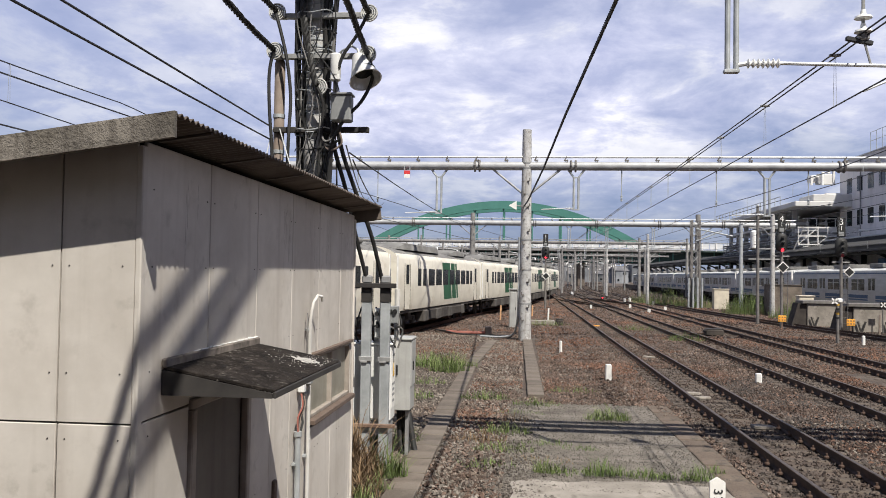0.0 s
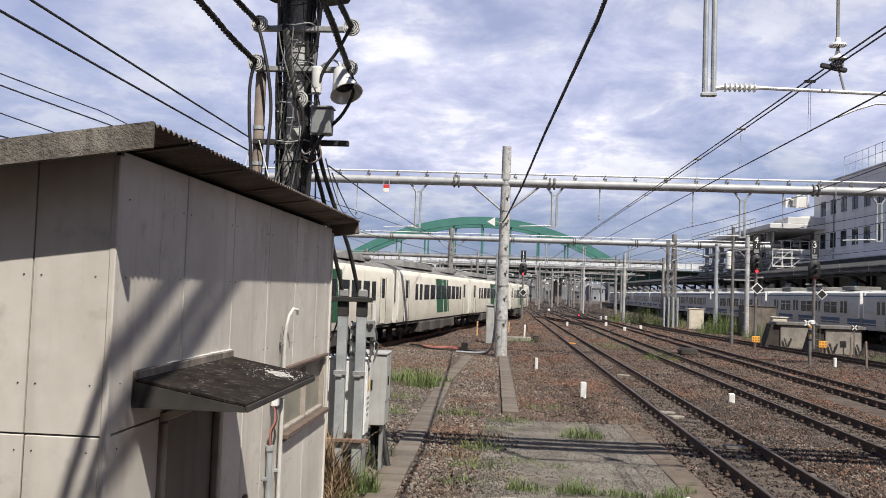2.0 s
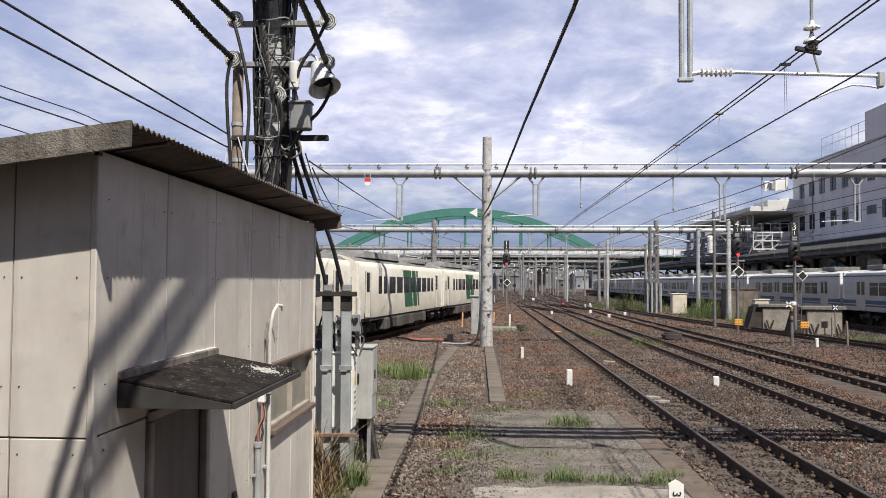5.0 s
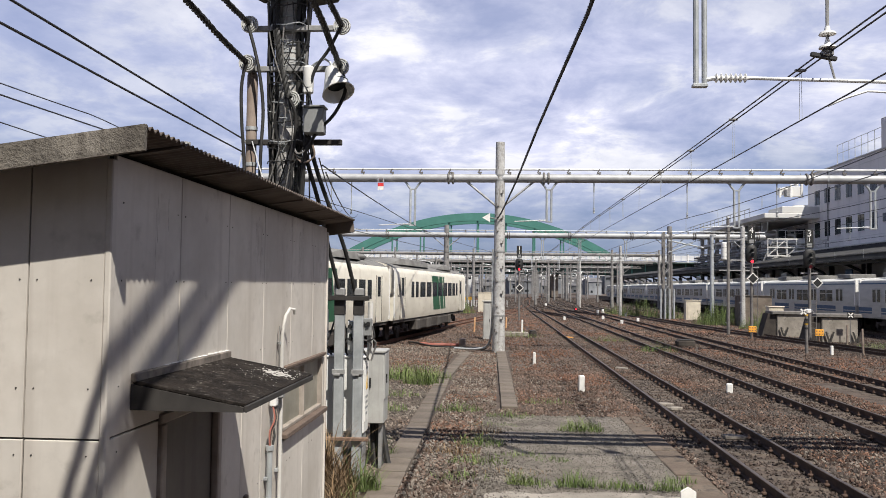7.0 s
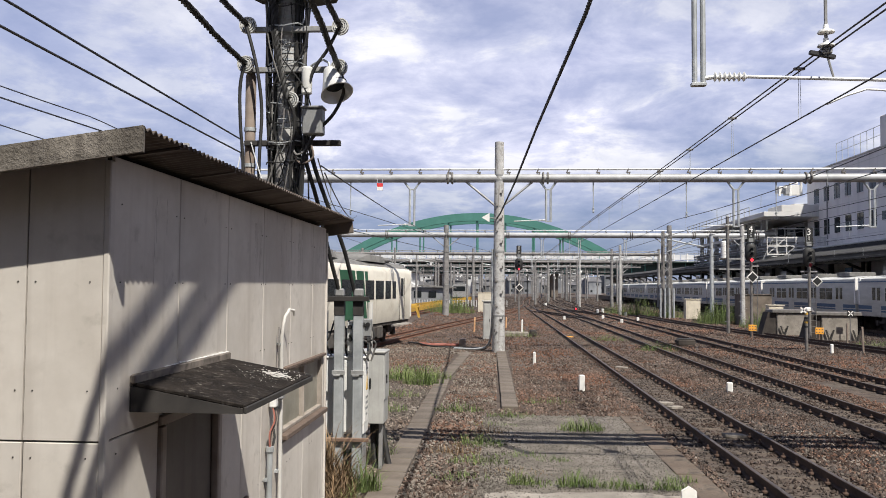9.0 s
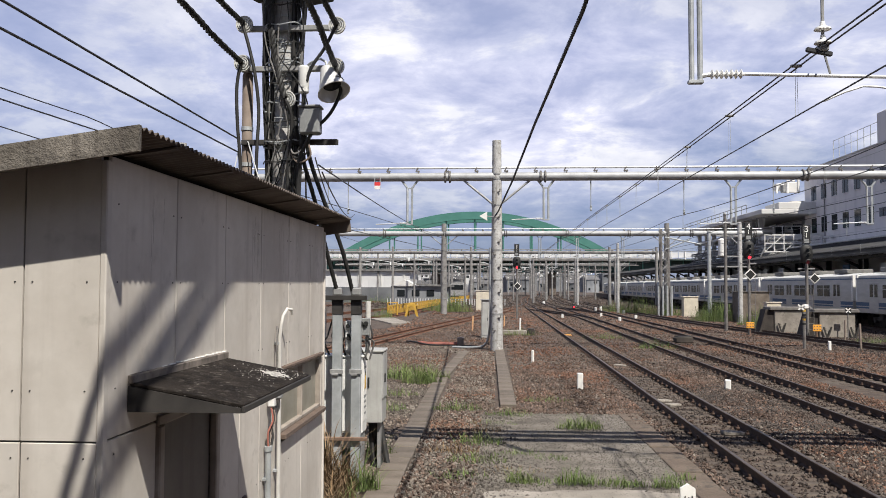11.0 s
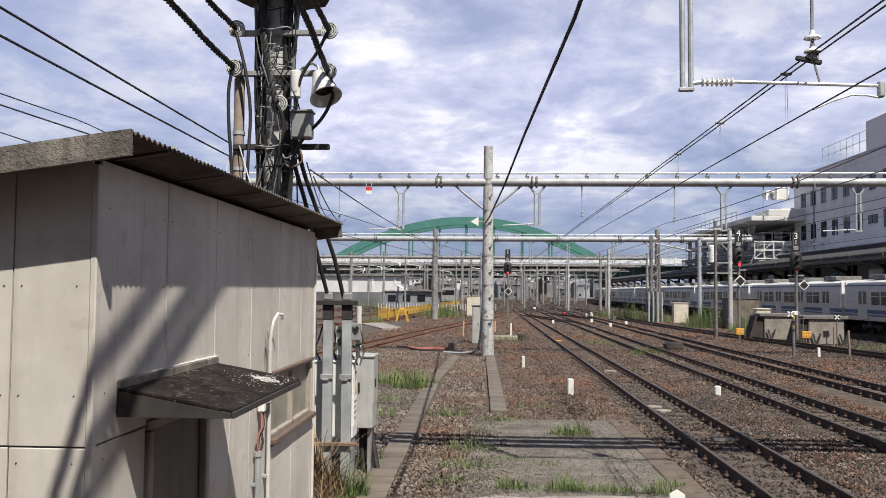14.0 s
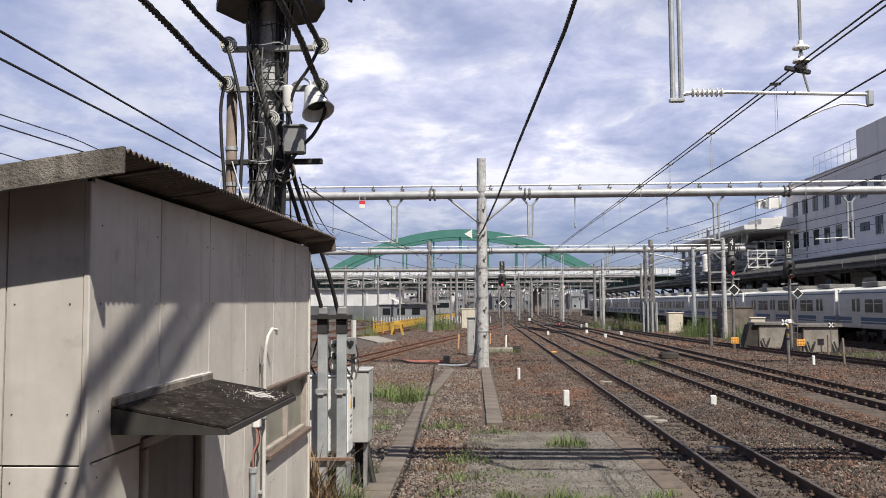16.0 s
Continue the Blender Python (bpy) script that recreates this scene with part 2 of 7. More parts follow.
PANEL = surf("painted_wall_panel", (0.51, 0.475, 0.43), (0.62, 0.58, 0.53), 0.9, 0.55, fine=14, stain=(0.43, 0.39, 0.345), stain_scale=1.4, stain_at=(0.45, 0.75), per=0.1,
             mould=(0.27, 0.24, 0.21), mould_scale=6.0, mould_at=(0.55, 0.8), run=(0.38, 0.34, 0.30), run_scale=(7.0, 7.0, 0.35), run_at=(0.54, 0.86))
JOINT = plain("dark_joint", (0.085, 0.075, 0.067), 0.8)
SHEET = surf("corrugated_sheet", (0.085, 0.068, 0.057), (0.16, 0.132, 0.112), 2, 0.8, run=(0.06, 0.05, 0.043), run_scale=(1.5, 9.0, 1.5))
FASCIA = surf("mossy_fascia_board", (0.13, 0.115, 0.097), (0.30, 0.27, 0.235), 3, 0.95, bump=0.06, fine=55, stain=(0.055, 0.048, 0.042), stain_scale=6, stain_at=(0.44, 0.66), run=(0.09, 0.078, 0.067), run_scale=(22.0, 22.0, 1.2), run_at=(0.5, 0.7))
AWNING = surf("dark_awning_sheet", (0.010, 0.008, 0.007), (0.026, 0.021, 0.018), 5, 0.8, bump=0.05, fine=60, stain=(0.055, 0.046, 0.04), stain_scale=16.0, stain_at=(0.54, 0.72), mould=(0.16, 0.145, 0.13), mould_scale=26.0, mould_at=(0.58, 0.64))
AWNING.node_tree.nodes["Principled BSDF"].inputs["Specular IOR Level"].default_value = 0.15
DARK = surf("dark_paint", (0.02, 0.018, 0.017), (0.04, 0.036, 0.033), 4, 0.6)
DOOR = surf("brown_door_sheet", (0.085, 0.072, 0.062), (0.115, 0.1, 0.088), 2, 0.5, run=(0.06, 0.05, 0.043))
DIRTY_TRIM = surf("dirty_flashing", (0.10, 0.085, 0.072), (0.24, 0.205, 0.175), 6, 0.75, stain=(0.06, 0.05, 0.042), stain_scale=5)
TRIM = surf("weathered_trim", (0.24, 0.205, 0.175), (0.36, 0.32, 0.28), 4, 0.7)
BROWN = surf("brown_wood_sill", (0.085, 0.058, 0.045), (0.15, 0.11, 0.087), 5, 0.8, stretch=(1, 6, 6))
PVC = surf("grey_pvc_pipe", (0.46, 0.445, 0.42), (0.6, 0.585, 0.555), 3, 0.5)
GALV = surf("galvanised_steel", (0.34, 0.36, 0.37), (0.48, 0.50, 0.51), 4, 0.45, 0.35, fine=30)
GALV_DULL = surf("dull_galvanised_steel", (0.22, 0.22, 0.22), (0.36, 0.36, 0.355), 4, 0.6, 0.3)
BEAM = surf("painted_steel_beam", (0.30, 0.305, 0.31), (0.42, 0.425, 0.43), 2, 0.5, 0.2)
POLE = surf("concrete_pole", (0.36, 0.356, 0.35), (0.53, 0.525, 0.515), 3, 0.85, bump=0.02, stain=(0.22, 0.205, 0.19), stain_scale=9.0, stain_at=(0.52, 0.68), run=(0.25, 0.235, 0.22), run_scale=(12.0, 12.0, 0.6), run_at=(0.56, 0.72))
RUST = surf("rusty_steel", (0.12, 0.07, 0.05), (0.22, 0.15, 0.11), 5, 0.8)
BOX_WHITE = surf("white_cabinet_paint", (0.62, 0.62, 0.6), (0.72, 0.72, 0.7), 2, 0.45, stain=(0.5, 0.49, 0.46), stain_at=(0.6, 0.8))
BOX_GREY = surf("grey_cabinet_paint", (0.20, 0.205, 0.205), (0.27, 0.275, 0.275), 2, 0.5)
CABLE = surf("black_cable", (0.012, 0.012, 0.012), (0.028, 0.027, 0.026), 6, 0.55)
WIRE = plain("dark_wire", (0.02, 0.02, 0.022), 0.5)
PORCELAIN = surf("white_porcelain", (0.72, 0.72, 0.7), (0.8, 0.8, 0.78), 5, 0.25)
WHITE = surf("white_paint", (0.68, 0.67, 0.64), (0.8, 0.79, 0.76), 4, 0.6)
YELLOW = surf("yellow_paint", (0.40, 0.23, 0.03), (0.56, 0.34, 0.05), 3, 0.6, mould=(0.14, 0.09, 0.04), mould_scale=6.0)
ORANGE = surf("orange_paint", (0.7, 0.3, 0.03), (0.8, 0.38, 0.05), 3, 0.6)
BLACK = plain("black_paint", (0.012, 0.012, 0.012), 0.6)
RED_DIM = plain("dim_red_light", (0.14, 0.01, 0.015), 0.3, 0, 0.1)
RED_GLOW = plain("red_signal_light", (1.0, 0.03, 0.05), 0.3, 0, 2.5)
# Arch green, moved towards teal to put distance haze into the colour.
GREEN_HAZY = surf("hazy_green_paint", (0.05, 0.165, 0.135), (0.065, 0.195, 0.165), 0.3, 0.85)
# Bridge green with the shade under the deck put into the colour.
GREEN_SHADE = surf("shaded_green_girder", (0.012, 0.03, 0.026), (0.02, 0.045, 0.038), 0.3, 0.7)
CREAM = surf("cream_train_paint", (0.64, 0.60, 0.51), (0.74, 0.70, 0.60), 0.6, 0.4, stain=(0.54, 0.49, 0.40), stain_scale=0.7, stretch=(1, 1, 2), run=(0.5, 0.45, 0.37), run_scale=(3.0, 3.0, 0.3), run_at=(0.58, 0.85))
TRAIN_GREEN = surf("green_train_paint", (0.018, 0.088, 0.042), (0.028, 0.12, 0.06), 1, 0.45)
TRAIN_ROOF = surf("grey_train_roof", (0.12, 0.117, 0.112), (0.23, 0.225, 0.215), 1.5, 0.8, mould=(0.07, 0.065, 0.06), mould_scale=3.0, mould_at=(0.5, 0.7))
UNDER_PALE = surf("dusty_grey_equipment", (0.05, 0.044, 0.039), (0.10, 0.09, 0.08), 2, 0.85)
UNDER = surf("dusty_underframe", (0.025, 0.02, 0.018), (0.06, 0.05, 0.042), 2, 0.85)
GLASS = plain("dark_window_glass", (0.015, 0.018, 0.02), 0.15)
GLASS.node_tree.nodes["Principled BSDF"].inputs["Specular IOR Level"].default_value = 0.3
STEEL_BODY = surf("stainless_train_body", (0.40, 0.385, 0.355), (0.49, 0.475, 0.44), 0.8, 0.5, 0.1, stretch=(1, 1, 5))
BLUE = surf("blue_stripe", (0.025, 0.065, 0.14), (0.035, 0.085, 0.17), 1, 0.5)
FACADE = surf("grey_facade_tile", (0.68, 0.65, 0.64), (0.76, 0.73, 0.715), 0.25, 0.8, run=(0.58, 0.56, 0.55), run_scale=(0.8, 0.8, 0.06))
FACADE_PALE = surf("pale_facade", (0.55, 0.54, 0.52), (0.66, 0.65, 0.62), 0.3, 0.8, stain=(0.45, 0.44, 0.42), stain_scale=0.2)
CANOPY = surf("dark_platform_canopy", (0.028, 0.028, 0.028), (0.055, 0.053, 0.051), 0.5, 0.85)
# Wall grey with a blue tint that stands for distance haze.
HOUSE = surf("hazy_house_render", (0.13, 0.14, 0.155), (0.30, 0.31, 0.325), 0.15, 0.85, per=0.5)
GRASS = island_tone(surf("grass_blade", (0.105, 0.165, 0.04), (0.22, 0.28, 0.09), 0.8, 0.75), 0.45)
DRY = island_tone(surf("dry_weed", (0.20, 0.13, 0.07), (0.32, 0.22, 0.13), 1, 0.9), 0.5)


# ---- ground and tracks ----
def ground():
    g = Geo()
    xs = [-2500, -600, -150, -60, -30, -12, -6, -3, 0, 3, 6, 12, 30, 60, 150, 600, 2500]
    ys = [-300, -60, -10, 0, 10, 20, 30, 45, 60, 90, 150, 300, 600, 1500, 4500]
    n = len(xs)
    g.add([(x, y, 0.0) for y in ys for x in xs], [(j * n + i, j * n + i + 1, j * n + n + i + 1, j * n + n + i) for j in range(len(ys) - 1) for i in range(n - 1)])
    ob = part("ground", g, BALLAST, smooth=False)
    tagged(ob, "brown grey railway ballast and dirt between the tracks", "ground", kind="structure")


def bend(y, far=3190.0):
    return max(0.0, y - 113.0) ** 2 / far


def straight(x, y0=-25.0, y1=420.0):
    return [Vector((x + bend(y), y, 0)) for y in [y0, 0, 20, 40, 70, 100, 130] + list(range(145, int(y1), 15))]


TURN = [(-121.98, -12.6), (-52.28, -11.4), (-17.43, -10.6), (8.71, -9.5), (26.14, -7.9), (39.21, -6.2), (52.28, -4.6), (65.35, -2.8), (78.42, -0.85), (91.49, 0.75), (104.56, 2.1), (121.98, 3.65), (143.76, 4.75), (169.9, 5.6), (196.04, 6.75), (226.54, 8.5), (261.39, 11.2), (296.24, 14.8)]


def turn_x(y):
    """The diverging track's place across at y, a smooth curve through TURN."""
    for i in range(len(TURN) - 1):
        (a, p), (b, q) = TURN[i], TURN[i + 1]
        if y <= b or i == len(TURN) - 2:
            ta = (q - TURN[max(i - 1, 0)][1]) / (b - TURN[max(i - 1, 0)][0])
            j = min(i + 2, len(TURN) - 1)
            tb = (TURN[j][1] - p) / (TURN[j][0] - a)
            h = b - a
            s = (y - a) / h
            return (2 * s ** 3 - 3 * s * s + 1) * p + (s ** 3 - 2 * s * s + s) * h * ta + (3 * s * s - 2 * s ** 3) * q + (s ** 3 - s * s) * h * tb


RAIL_FORM = [(-0.065, 0.03), (0.065, 0.03), (0.065, 0.042), (0.012, 0.058), (0.012, 0.14), (0.034, 0.148), (0.034, 0.176), (-0.034, 0.176), (-0.034, 0.148), (-0.012, 0.14), (-0.012, 0.058), (-0.065, 0.042)]


def offset(pts, d):
    out = []
    for i, p in enumerate(pts):
        t = (pts[min(i + 1, len(pts) - 1)] - pts[max(i - 1, 0)]).normalized()
        out.append(p + Vector((t.y, -t.x, 0)) * d)
    return out


def along(pts, step, y0, y1):
    """Places and headings every step metres on a line that runs up the y axis."""
    out, y, i = [], y0, 0
    while y < y1:
        while i < len(pts) - 2 and pts[i + 1].y < y:
            i += 1
        a, b = pts[i], pts[i + 1]
        s = (y - a.y) / (b.y - a.y)
        out.append((a.lerp(b, s), math.degrees(math.atan2(-(b.x - a.x), b.y - a.y))))
        y += step
    return out


SLEEPER_MESH = Geo().box((0, 0, -0.037), (2.0, 0.24, 0.11), b=0.03).mesh("sleeper", SLEEPER)
CLIP_GEO = Geo()
for sx in (-1, 1):
    for k in (-1, 1):
        CLIP_GEO.box((sx * 0.5335 + k * 0.1, 0, 0.062), (0.075, 0.09, 0.05), b=0.015)
        CLIP_GEO.tube([(sx * 0.5335 + k * 0.1, 0, 0.06), (sx * 0.5335 + k * 0.1, 0, 0.125)], 0.018, 6)
CLIP_MESH = CLIP_GEO.mesh("rail_clips", RAIL)


def railway_track(label, pts, steel, near=None, far=None):
    """Two rails on concrete sleepers; near: the stretch with single sleepers, far: the stretch with joined ones."""
    tr = thing("railway_track", label, "railway track", kind="structure")
    for s in (-1, 1):
        line = offset(pts, s * 0.5335)
        part("rail", Geo().sweep(RAIL_FORM, line), steel, tr)
        part("rail_head", Geo().sweep([(-0.026, 0.1765), (0.026, 0.1765), (0.026, 0.1795), (-0.026, 0.1795)], line), RAIL_TOP if steel == RAIL else RAIL_RUST, tr, "worn running surface")
    if near:
        for p, a in along(pts, 0.62, *near):
            m = pose(p.x, p.y, 0.0, 0, 0, a)
            sl = part("sleeper", SLEEPER_MESH, None, tr, at=m)
            part("rail_clips", CLIP_MESH, None, sl)
    if far:
        g = Geo()
        for p, a in along(pts, 0.62, *far):
            g.box((p.x, p.y, -0.028), (2.0, 0.24, 0.11), rot("Z", a))
        tagged(part("sleeper_row", g, SLEEPER, tr, smooth=False), kind="stuff")
    return tr


LOOP = [Vector((turn_x(y), y, 0)) for y in range(-35, 296, 5)]
TRACKS = (4.25, 7.65, 10.95, 15.3, 25.4)


def tracks():
    railway_track("dark steel railway track on brown ballast", straight(TRACKS[0]), RAIL, (8, 38), (38, 113))
    railway_track("dark steel railway track on brown ballast", straight(TRACKS[1]), RAIL, (12, 40), (40, 113))
    railway_track("dark steel railway track on brown ballast", straight(TRACKS[2]), RAIL, (17, 42), (42, 113))
    railway_track("dark steel railway track near the platform", [Vector((x, y, 0)) for x, y in ((23.0, 6.97), (20.4, 19.17), (17.6, 36.59), (16.3, 47.92), (15.4, 56.63), (14.5, 69.7), (14.0, 87.13), (13.9, 113.27), (15.0, 174.26), (17.5, 226.54))], RAIL, None, (20, 105))
    railway_track("dark steel railway track beside the platform", straight(TRACKS[4]), RAIL)
    for (xa, ya), (xb, yb) in (((7.65, 72), (4.25, 104)), ((10.95, 84), (7.65, 112)), ((4.25, 108), (7.8, 138))):
        pts = [Vector((xa + (xb - xa) * (3 * s * s - 2 * s ** 3) + bend(ya + (yb - ya) * s), ya + (yb - ya) * s, 0)) for s in (k / 12 for k in range(13))]
        railway_track("crossover track linking two parallel tracks", pts, RAIL)
    railway_track("rusty brown railway track curving across the ballast", LOOP, RAIL_RUST, None, (18, 113))


# ---- hut ----
HX, HY, HL, HW = -1.95, 4.02, 5.23, 3.1
SLOPE = 0.15


FLAKE = surf("flaking_paint", (0.4, 0.38, 0.36), (0.62, 0.6, 0.57), 30, 0.9)
LIME = surf("lime_streak", (0.46, 0.43, 0.39), (0.62, 0.59, 0.55), 20, 0.9)


def hut():
    h = thing("hut", "beige panelled railway hut with a corrugated roof", "hut", pose(HX, HY, 0))
    top = 3.44
    xl = -HW
    zl = top + 0.02 - SLOPE * 0.9 * HW
    d0, d1, dz = 0.72, 1.62, 2.0
    w0, w1, wz0, wz1 = 3.42, 5.08, 1.50, 2.03
    # side wall with door and window openings, then front, back and far walls
    for a, b, z0, z1 in ((0, d0, 0, top), (d1, w0, 0, top), (w1, HL, 0, top), (d0, d1, dz, top), (w0, w1, 0, wz0), (w0, w1, wz1, top)):
        part("wall_core", Geo().box((-0.05, (a + b) / 2, (z0 + z1) / 2 - 0.01), (0.08, b - a, z1 - z0 - 0.02)), JOINT, h, "dark panel backing", smooth=False)
    for y0, y1 in ((0.0, 0.08), (HL - 0.08, HL)):
        core = Geo().add([(-0.09, y0, 0), (xl, y0, 0), (xl, y0, zl), (-0.09, y0, top + 0.01), (-0.09, y1, 0), (xl, y1, 0), (xl, y1, zl), (-0.09, y1, top + 0.01)],
                 [(0, 1, 2, 3), (7, 6, 5, 4), (0, 4, 5, 1), (1, 5, 6, 2), (2, 6, 7, 3), (3, 7, 4, 0)])
        part("wall_core", core, JOINT, h, "dark panel backing", smooth=False)
    part("rear_wall", Geo().box((xl + 0.04, HL / 2, zl / 2), (0.08, HL - 0.17, zl)), PANEL, h, smooth=False)
    gap = 0.0045

    def side_panel(y0, y1, z0, z1):
        g = Geo().box((0.0, (y0 + y1) / 2, (z0 + z1) / 2), (0.022, y1 - y0 - gap * 2, z1 - z0 - gap * 2), b=0.004)
        part("wall_panel", g, PANEL, h)

    edges = [0.034, 0.91, 1.82, 2.73, 3.64, 4.55, HL - 0.02]
    for a, b in zip(edges, edges[1:]):
        side_panel(a, b, 2.03, top + 0.02)
    for a, b in ((0.034, d0 - 0.07), (d1 + 0.07, 2.2), (2.2, 2.73), (2.73, w0 - 0.05), (w1 + 0.04, HL - 0.02)):
        side_panel(a, b, 0.05, 2.03)
    for a, b in ((w0 - 0.05, 4.2), (4.2, w1 + 0.04)):
        side_panel(a, b, 0.05, wz0 - 0.1)
    for a, b in ((-0.405, -0.012), (-1.315, -0.405), (-2.225, -1.315), (-HW, -2.225)):
        part("wall_panel", Geo().box(((a + b) / 2, -0.002, 1.035), (b - a - gap * 2, 0.022, 1.98), b=0.004), PANEL, h)
        za, zb = top + 0.03 + SLOPE * 0.9 * a, top + 0.03 + SLOPE * 0.9 * b
        a2, b2 = a + gap, b - gap
        g = Geo().add([(a2, -0.013, 2.036), (b2, -0.013, 2.036), (b2, -0.013, zb), (a2, -0.013, za), (a2, 0.009, 2.036), (b2, 0.009, 2.036), (b2, 0.009, zb), (a2, 0.009, za)],
                      [(0, 1, 2, 3), (7, 6, 5, 4), (0, 4, 5, 1), (1, 5, 6, 2), (2, 6, 7, 3), (3, 7, 4, 0)])
        part("wall_panel", g, PANEL, h, smooth=False)
    part("corner_trim", Geo().box((0.0005, 0.012, top / 2), (0.034, 0.056, top - 0.02), b=0.006), PANEL, h, "beige corner flashing")
    part("corner_trim", Geo().box((0.002, HL - 0.0, top / 2), (0.05, 0.05, top - 0.06), b=0.01), PANEL, h, "beige corner flashing")
    nails = Geo()
    for y in [e + k for e in edges[1:-1] for k in (-0.06, 0.06)] + [0.12]:
        for z in (0.5, 1.2, 1.95, 2.28, 2.82, 3.22):
            if not (d0 - 0.1 < y < d1 + 0.1 and z < 2.15) and not (w0 - 0.1 < y and 1.5 < z < 2.2):
                nails.lathe([(0.0048, 0), (0.0035, 0.004)], 6, (0.011, y, z), rot("Y", 90))
    for x in (-0.08, -0.36, -0.45, -1.22):
        for z in (0.5, 1.95, 2.28, 2.82):
            nails.lathe([(0.0048, 0), (0.0035, 0.004)], 6, (x, -0.013, z), rot("X", 90))
    tagged(part("nail_heads", nails, DARK, h), kind="stuff")
    # corrugated roof: ridges run down the slope
    period, amp = 0.0665, 0.010
    x0, x1, y0, y1 = -HW - 0.2, 0.285, -0.27, HL + 0.19
    n = int((y1 - y0) / period * 6)
    vs = []
    for i in range(n + 1):
        y = y0 + (y1 - y0) * i / n
        w = amp * math.sin(2 * math.pi * (y - y0) / period)
        for x, dz2 in ((x0, 0.0), (x1, 0.0), (x1, -0.006), (x0, -0.006)):
            vs.append((x, y, 3.545 + SLOPE * (x - x1) * 0.9 + w + dz2 + 0.004 * (y - y0)))
    fs = []
    for i in range(n):
        for k in range(4):
            fs.append((i * 4 + k, i * 4 + (k + 1) % 4, i * 4 + 4 + (k + 1) % 4, i * 4 + 4 + k))
    part("roof_sheet", Geo().add(vs, fs + [(0, 1, 2, 3), (n * 4 + 3, n * 4 + 2, n * 4 + 1, n * 4)]), SHEET, h, "brown corrugated roof sheet")
    s9 = SLOPE * 0.9
    za, zb = 3.535 + s9 * (x0 - x1), 3.54
    f = Geo().add([(x0, y0 - 0.012, za - 0.112), (x1 + 0.004, y0 - 0.012, zb - 0.112), (x1 + 0.004, y0 - 0.012, zb + 0.012), (x0, y0 - 0.012, za + 0.012),
                   (x0, y0 + 0.016, za - 0.112), (x1 + 0.004, y0 + 0.016, zb - 0.112), (x1 + 0.004, y0 + 0.016, zb + 0.012), (x0, y0 + 0.016, za + 0.012)],
                  [(0, 1, 2, 3), (7, 6, 5, 4), (0, 4, 5, 1), (1, 5, 6, 2), (2, 6, 7, 3), (3, 7, 4, 0)])
    part("fascia_board", f, FASCIA, h, "mossy grey fascia board", smooth=False)
    part("fascia_board", Geo().box((0.115, y1 - 0.02, 3.475), (0.33, 0.03, 0.15), rot("Y", -7.7), b=0.006), SHEET, h)
    sb = Geo().box((0, 0, 0), (0.29, 0.03, 0.012), rot("Y", -7.7)).mesh("soffit_batten", SHEET)
    for k in range(6):
        part("soffit_batten", sb, None, h, at=pose(0.13, y0 + 0.5 + k * 0.91, 3.505 + 0.004 * (0.5 + k * 0.91)))
    # door
    part("door_leaf", Geo().box((-0.03, (d0 + d1) / 2, dz / 2), (0.035, d1 - d0 - 0.02, dz - 0.01), b=0.005), DOOR, h, "dark brown door sheet")
    fr = Geo()
    for y in (d0 - 0.035, d1 + 0.035):
        fr.box((0.0, y, dz / 2), (0.075, 0.07, dz), b=0.008)
    fr.box((-0.015, (d0 + d1) / 2, dz + 0.03), (0.09, d1 - d0 + 0.14, 0.06), b=0.008)
    part("door_frame", fr, TRIM, h)
    part("door_handle", Geo().tube([(-0.02, d0 + 0.1, 1.0), (0.03, d0 + 0.1, 1.0), (0.03, d0 + 0.1, 1.12), (-0.02, d0 + 0.1, 1.12)], 0.01, 6), GALV, h)
    # awning over the door
    a0, a1 = 0.27, 1.81
    dx, dzz = 0.61, -0.11
    ang = math.degrees(math.atan2(-dzz, dx))
    part("awning_sheet", Geo().box((0.02 + dx / 2, (a0 + a1) / 2, 2.285 + dzz / 2), (math.hypot(dx, dzz), a1 - a0, 0.02), rot("Y", ang), b=0.004), AWNING, h, "black awning sheet with flaking pale patches")
    rim = Geo().box((dx + 0.02, (a0 + a1) / 2, 2.285 + dzz - 0.018), (0.02, a1 - a0 + 0.004, 0.036), b=0.004)
    for y in (a0, a1):
        rim.add([(0.015, y - 0.01, 2.275), (dx + 0.01, y - 0.01, 2.275 + dzz), (dx + 0.01, y - 0.01, 2.25 + dzz), (0.015, y - 0.01, 2.14),
                 (0.015, y + 0.01, 2.275), (dx + 0.01, y + 0.01, 2.275 + dzz), (dx + 0.01, y + 0.01, 2.25 + dzz), (0.015, y + 0.01, 2.14)],
                [(0, 1, 2, 3), (7, 6, 5, 4), (0, 4, 5, 1), (1, 5, 6, 2), (2, 6, 7, 3), (3, 7, 4, 0)])
    rnd = random.Random(4)
    fk = Geo()
    for k in range(190):
        tight = k < 60
        fx = min(max(rnd.gauss(0.47, 0.05 if tight else 0.1), 0.1), 0.6)
        fy = min(max(rnd.gauss(1.5, 0.05 if tight else 0.19), 0.4), 1.79)
        fz = 2.285 + dzz * (fx - 0.02) / dx + 0.0125
        r, n = rnd.uniform(0.003, 0.026 if tight else 0.007), rnd.randint(5, 7)
        pts = []
        for i in range(n):
            q, rr = 2 * math.pi * i / n, r * rnd.uniform(0.5, 1.2)
            px = fx + 0.7 * rr * math.cos(q)
            pts.append((px, fy + rr * math.sin(q), fz + dzz / dx * (px - fx)))
        fk.add(pts + [(a, b, c - 0.002) for a, b, c in pts], [tuple(range(n))] + [(i, i + n, (i + 1) % n + n, (i + 1) % n) for i in range(n)])
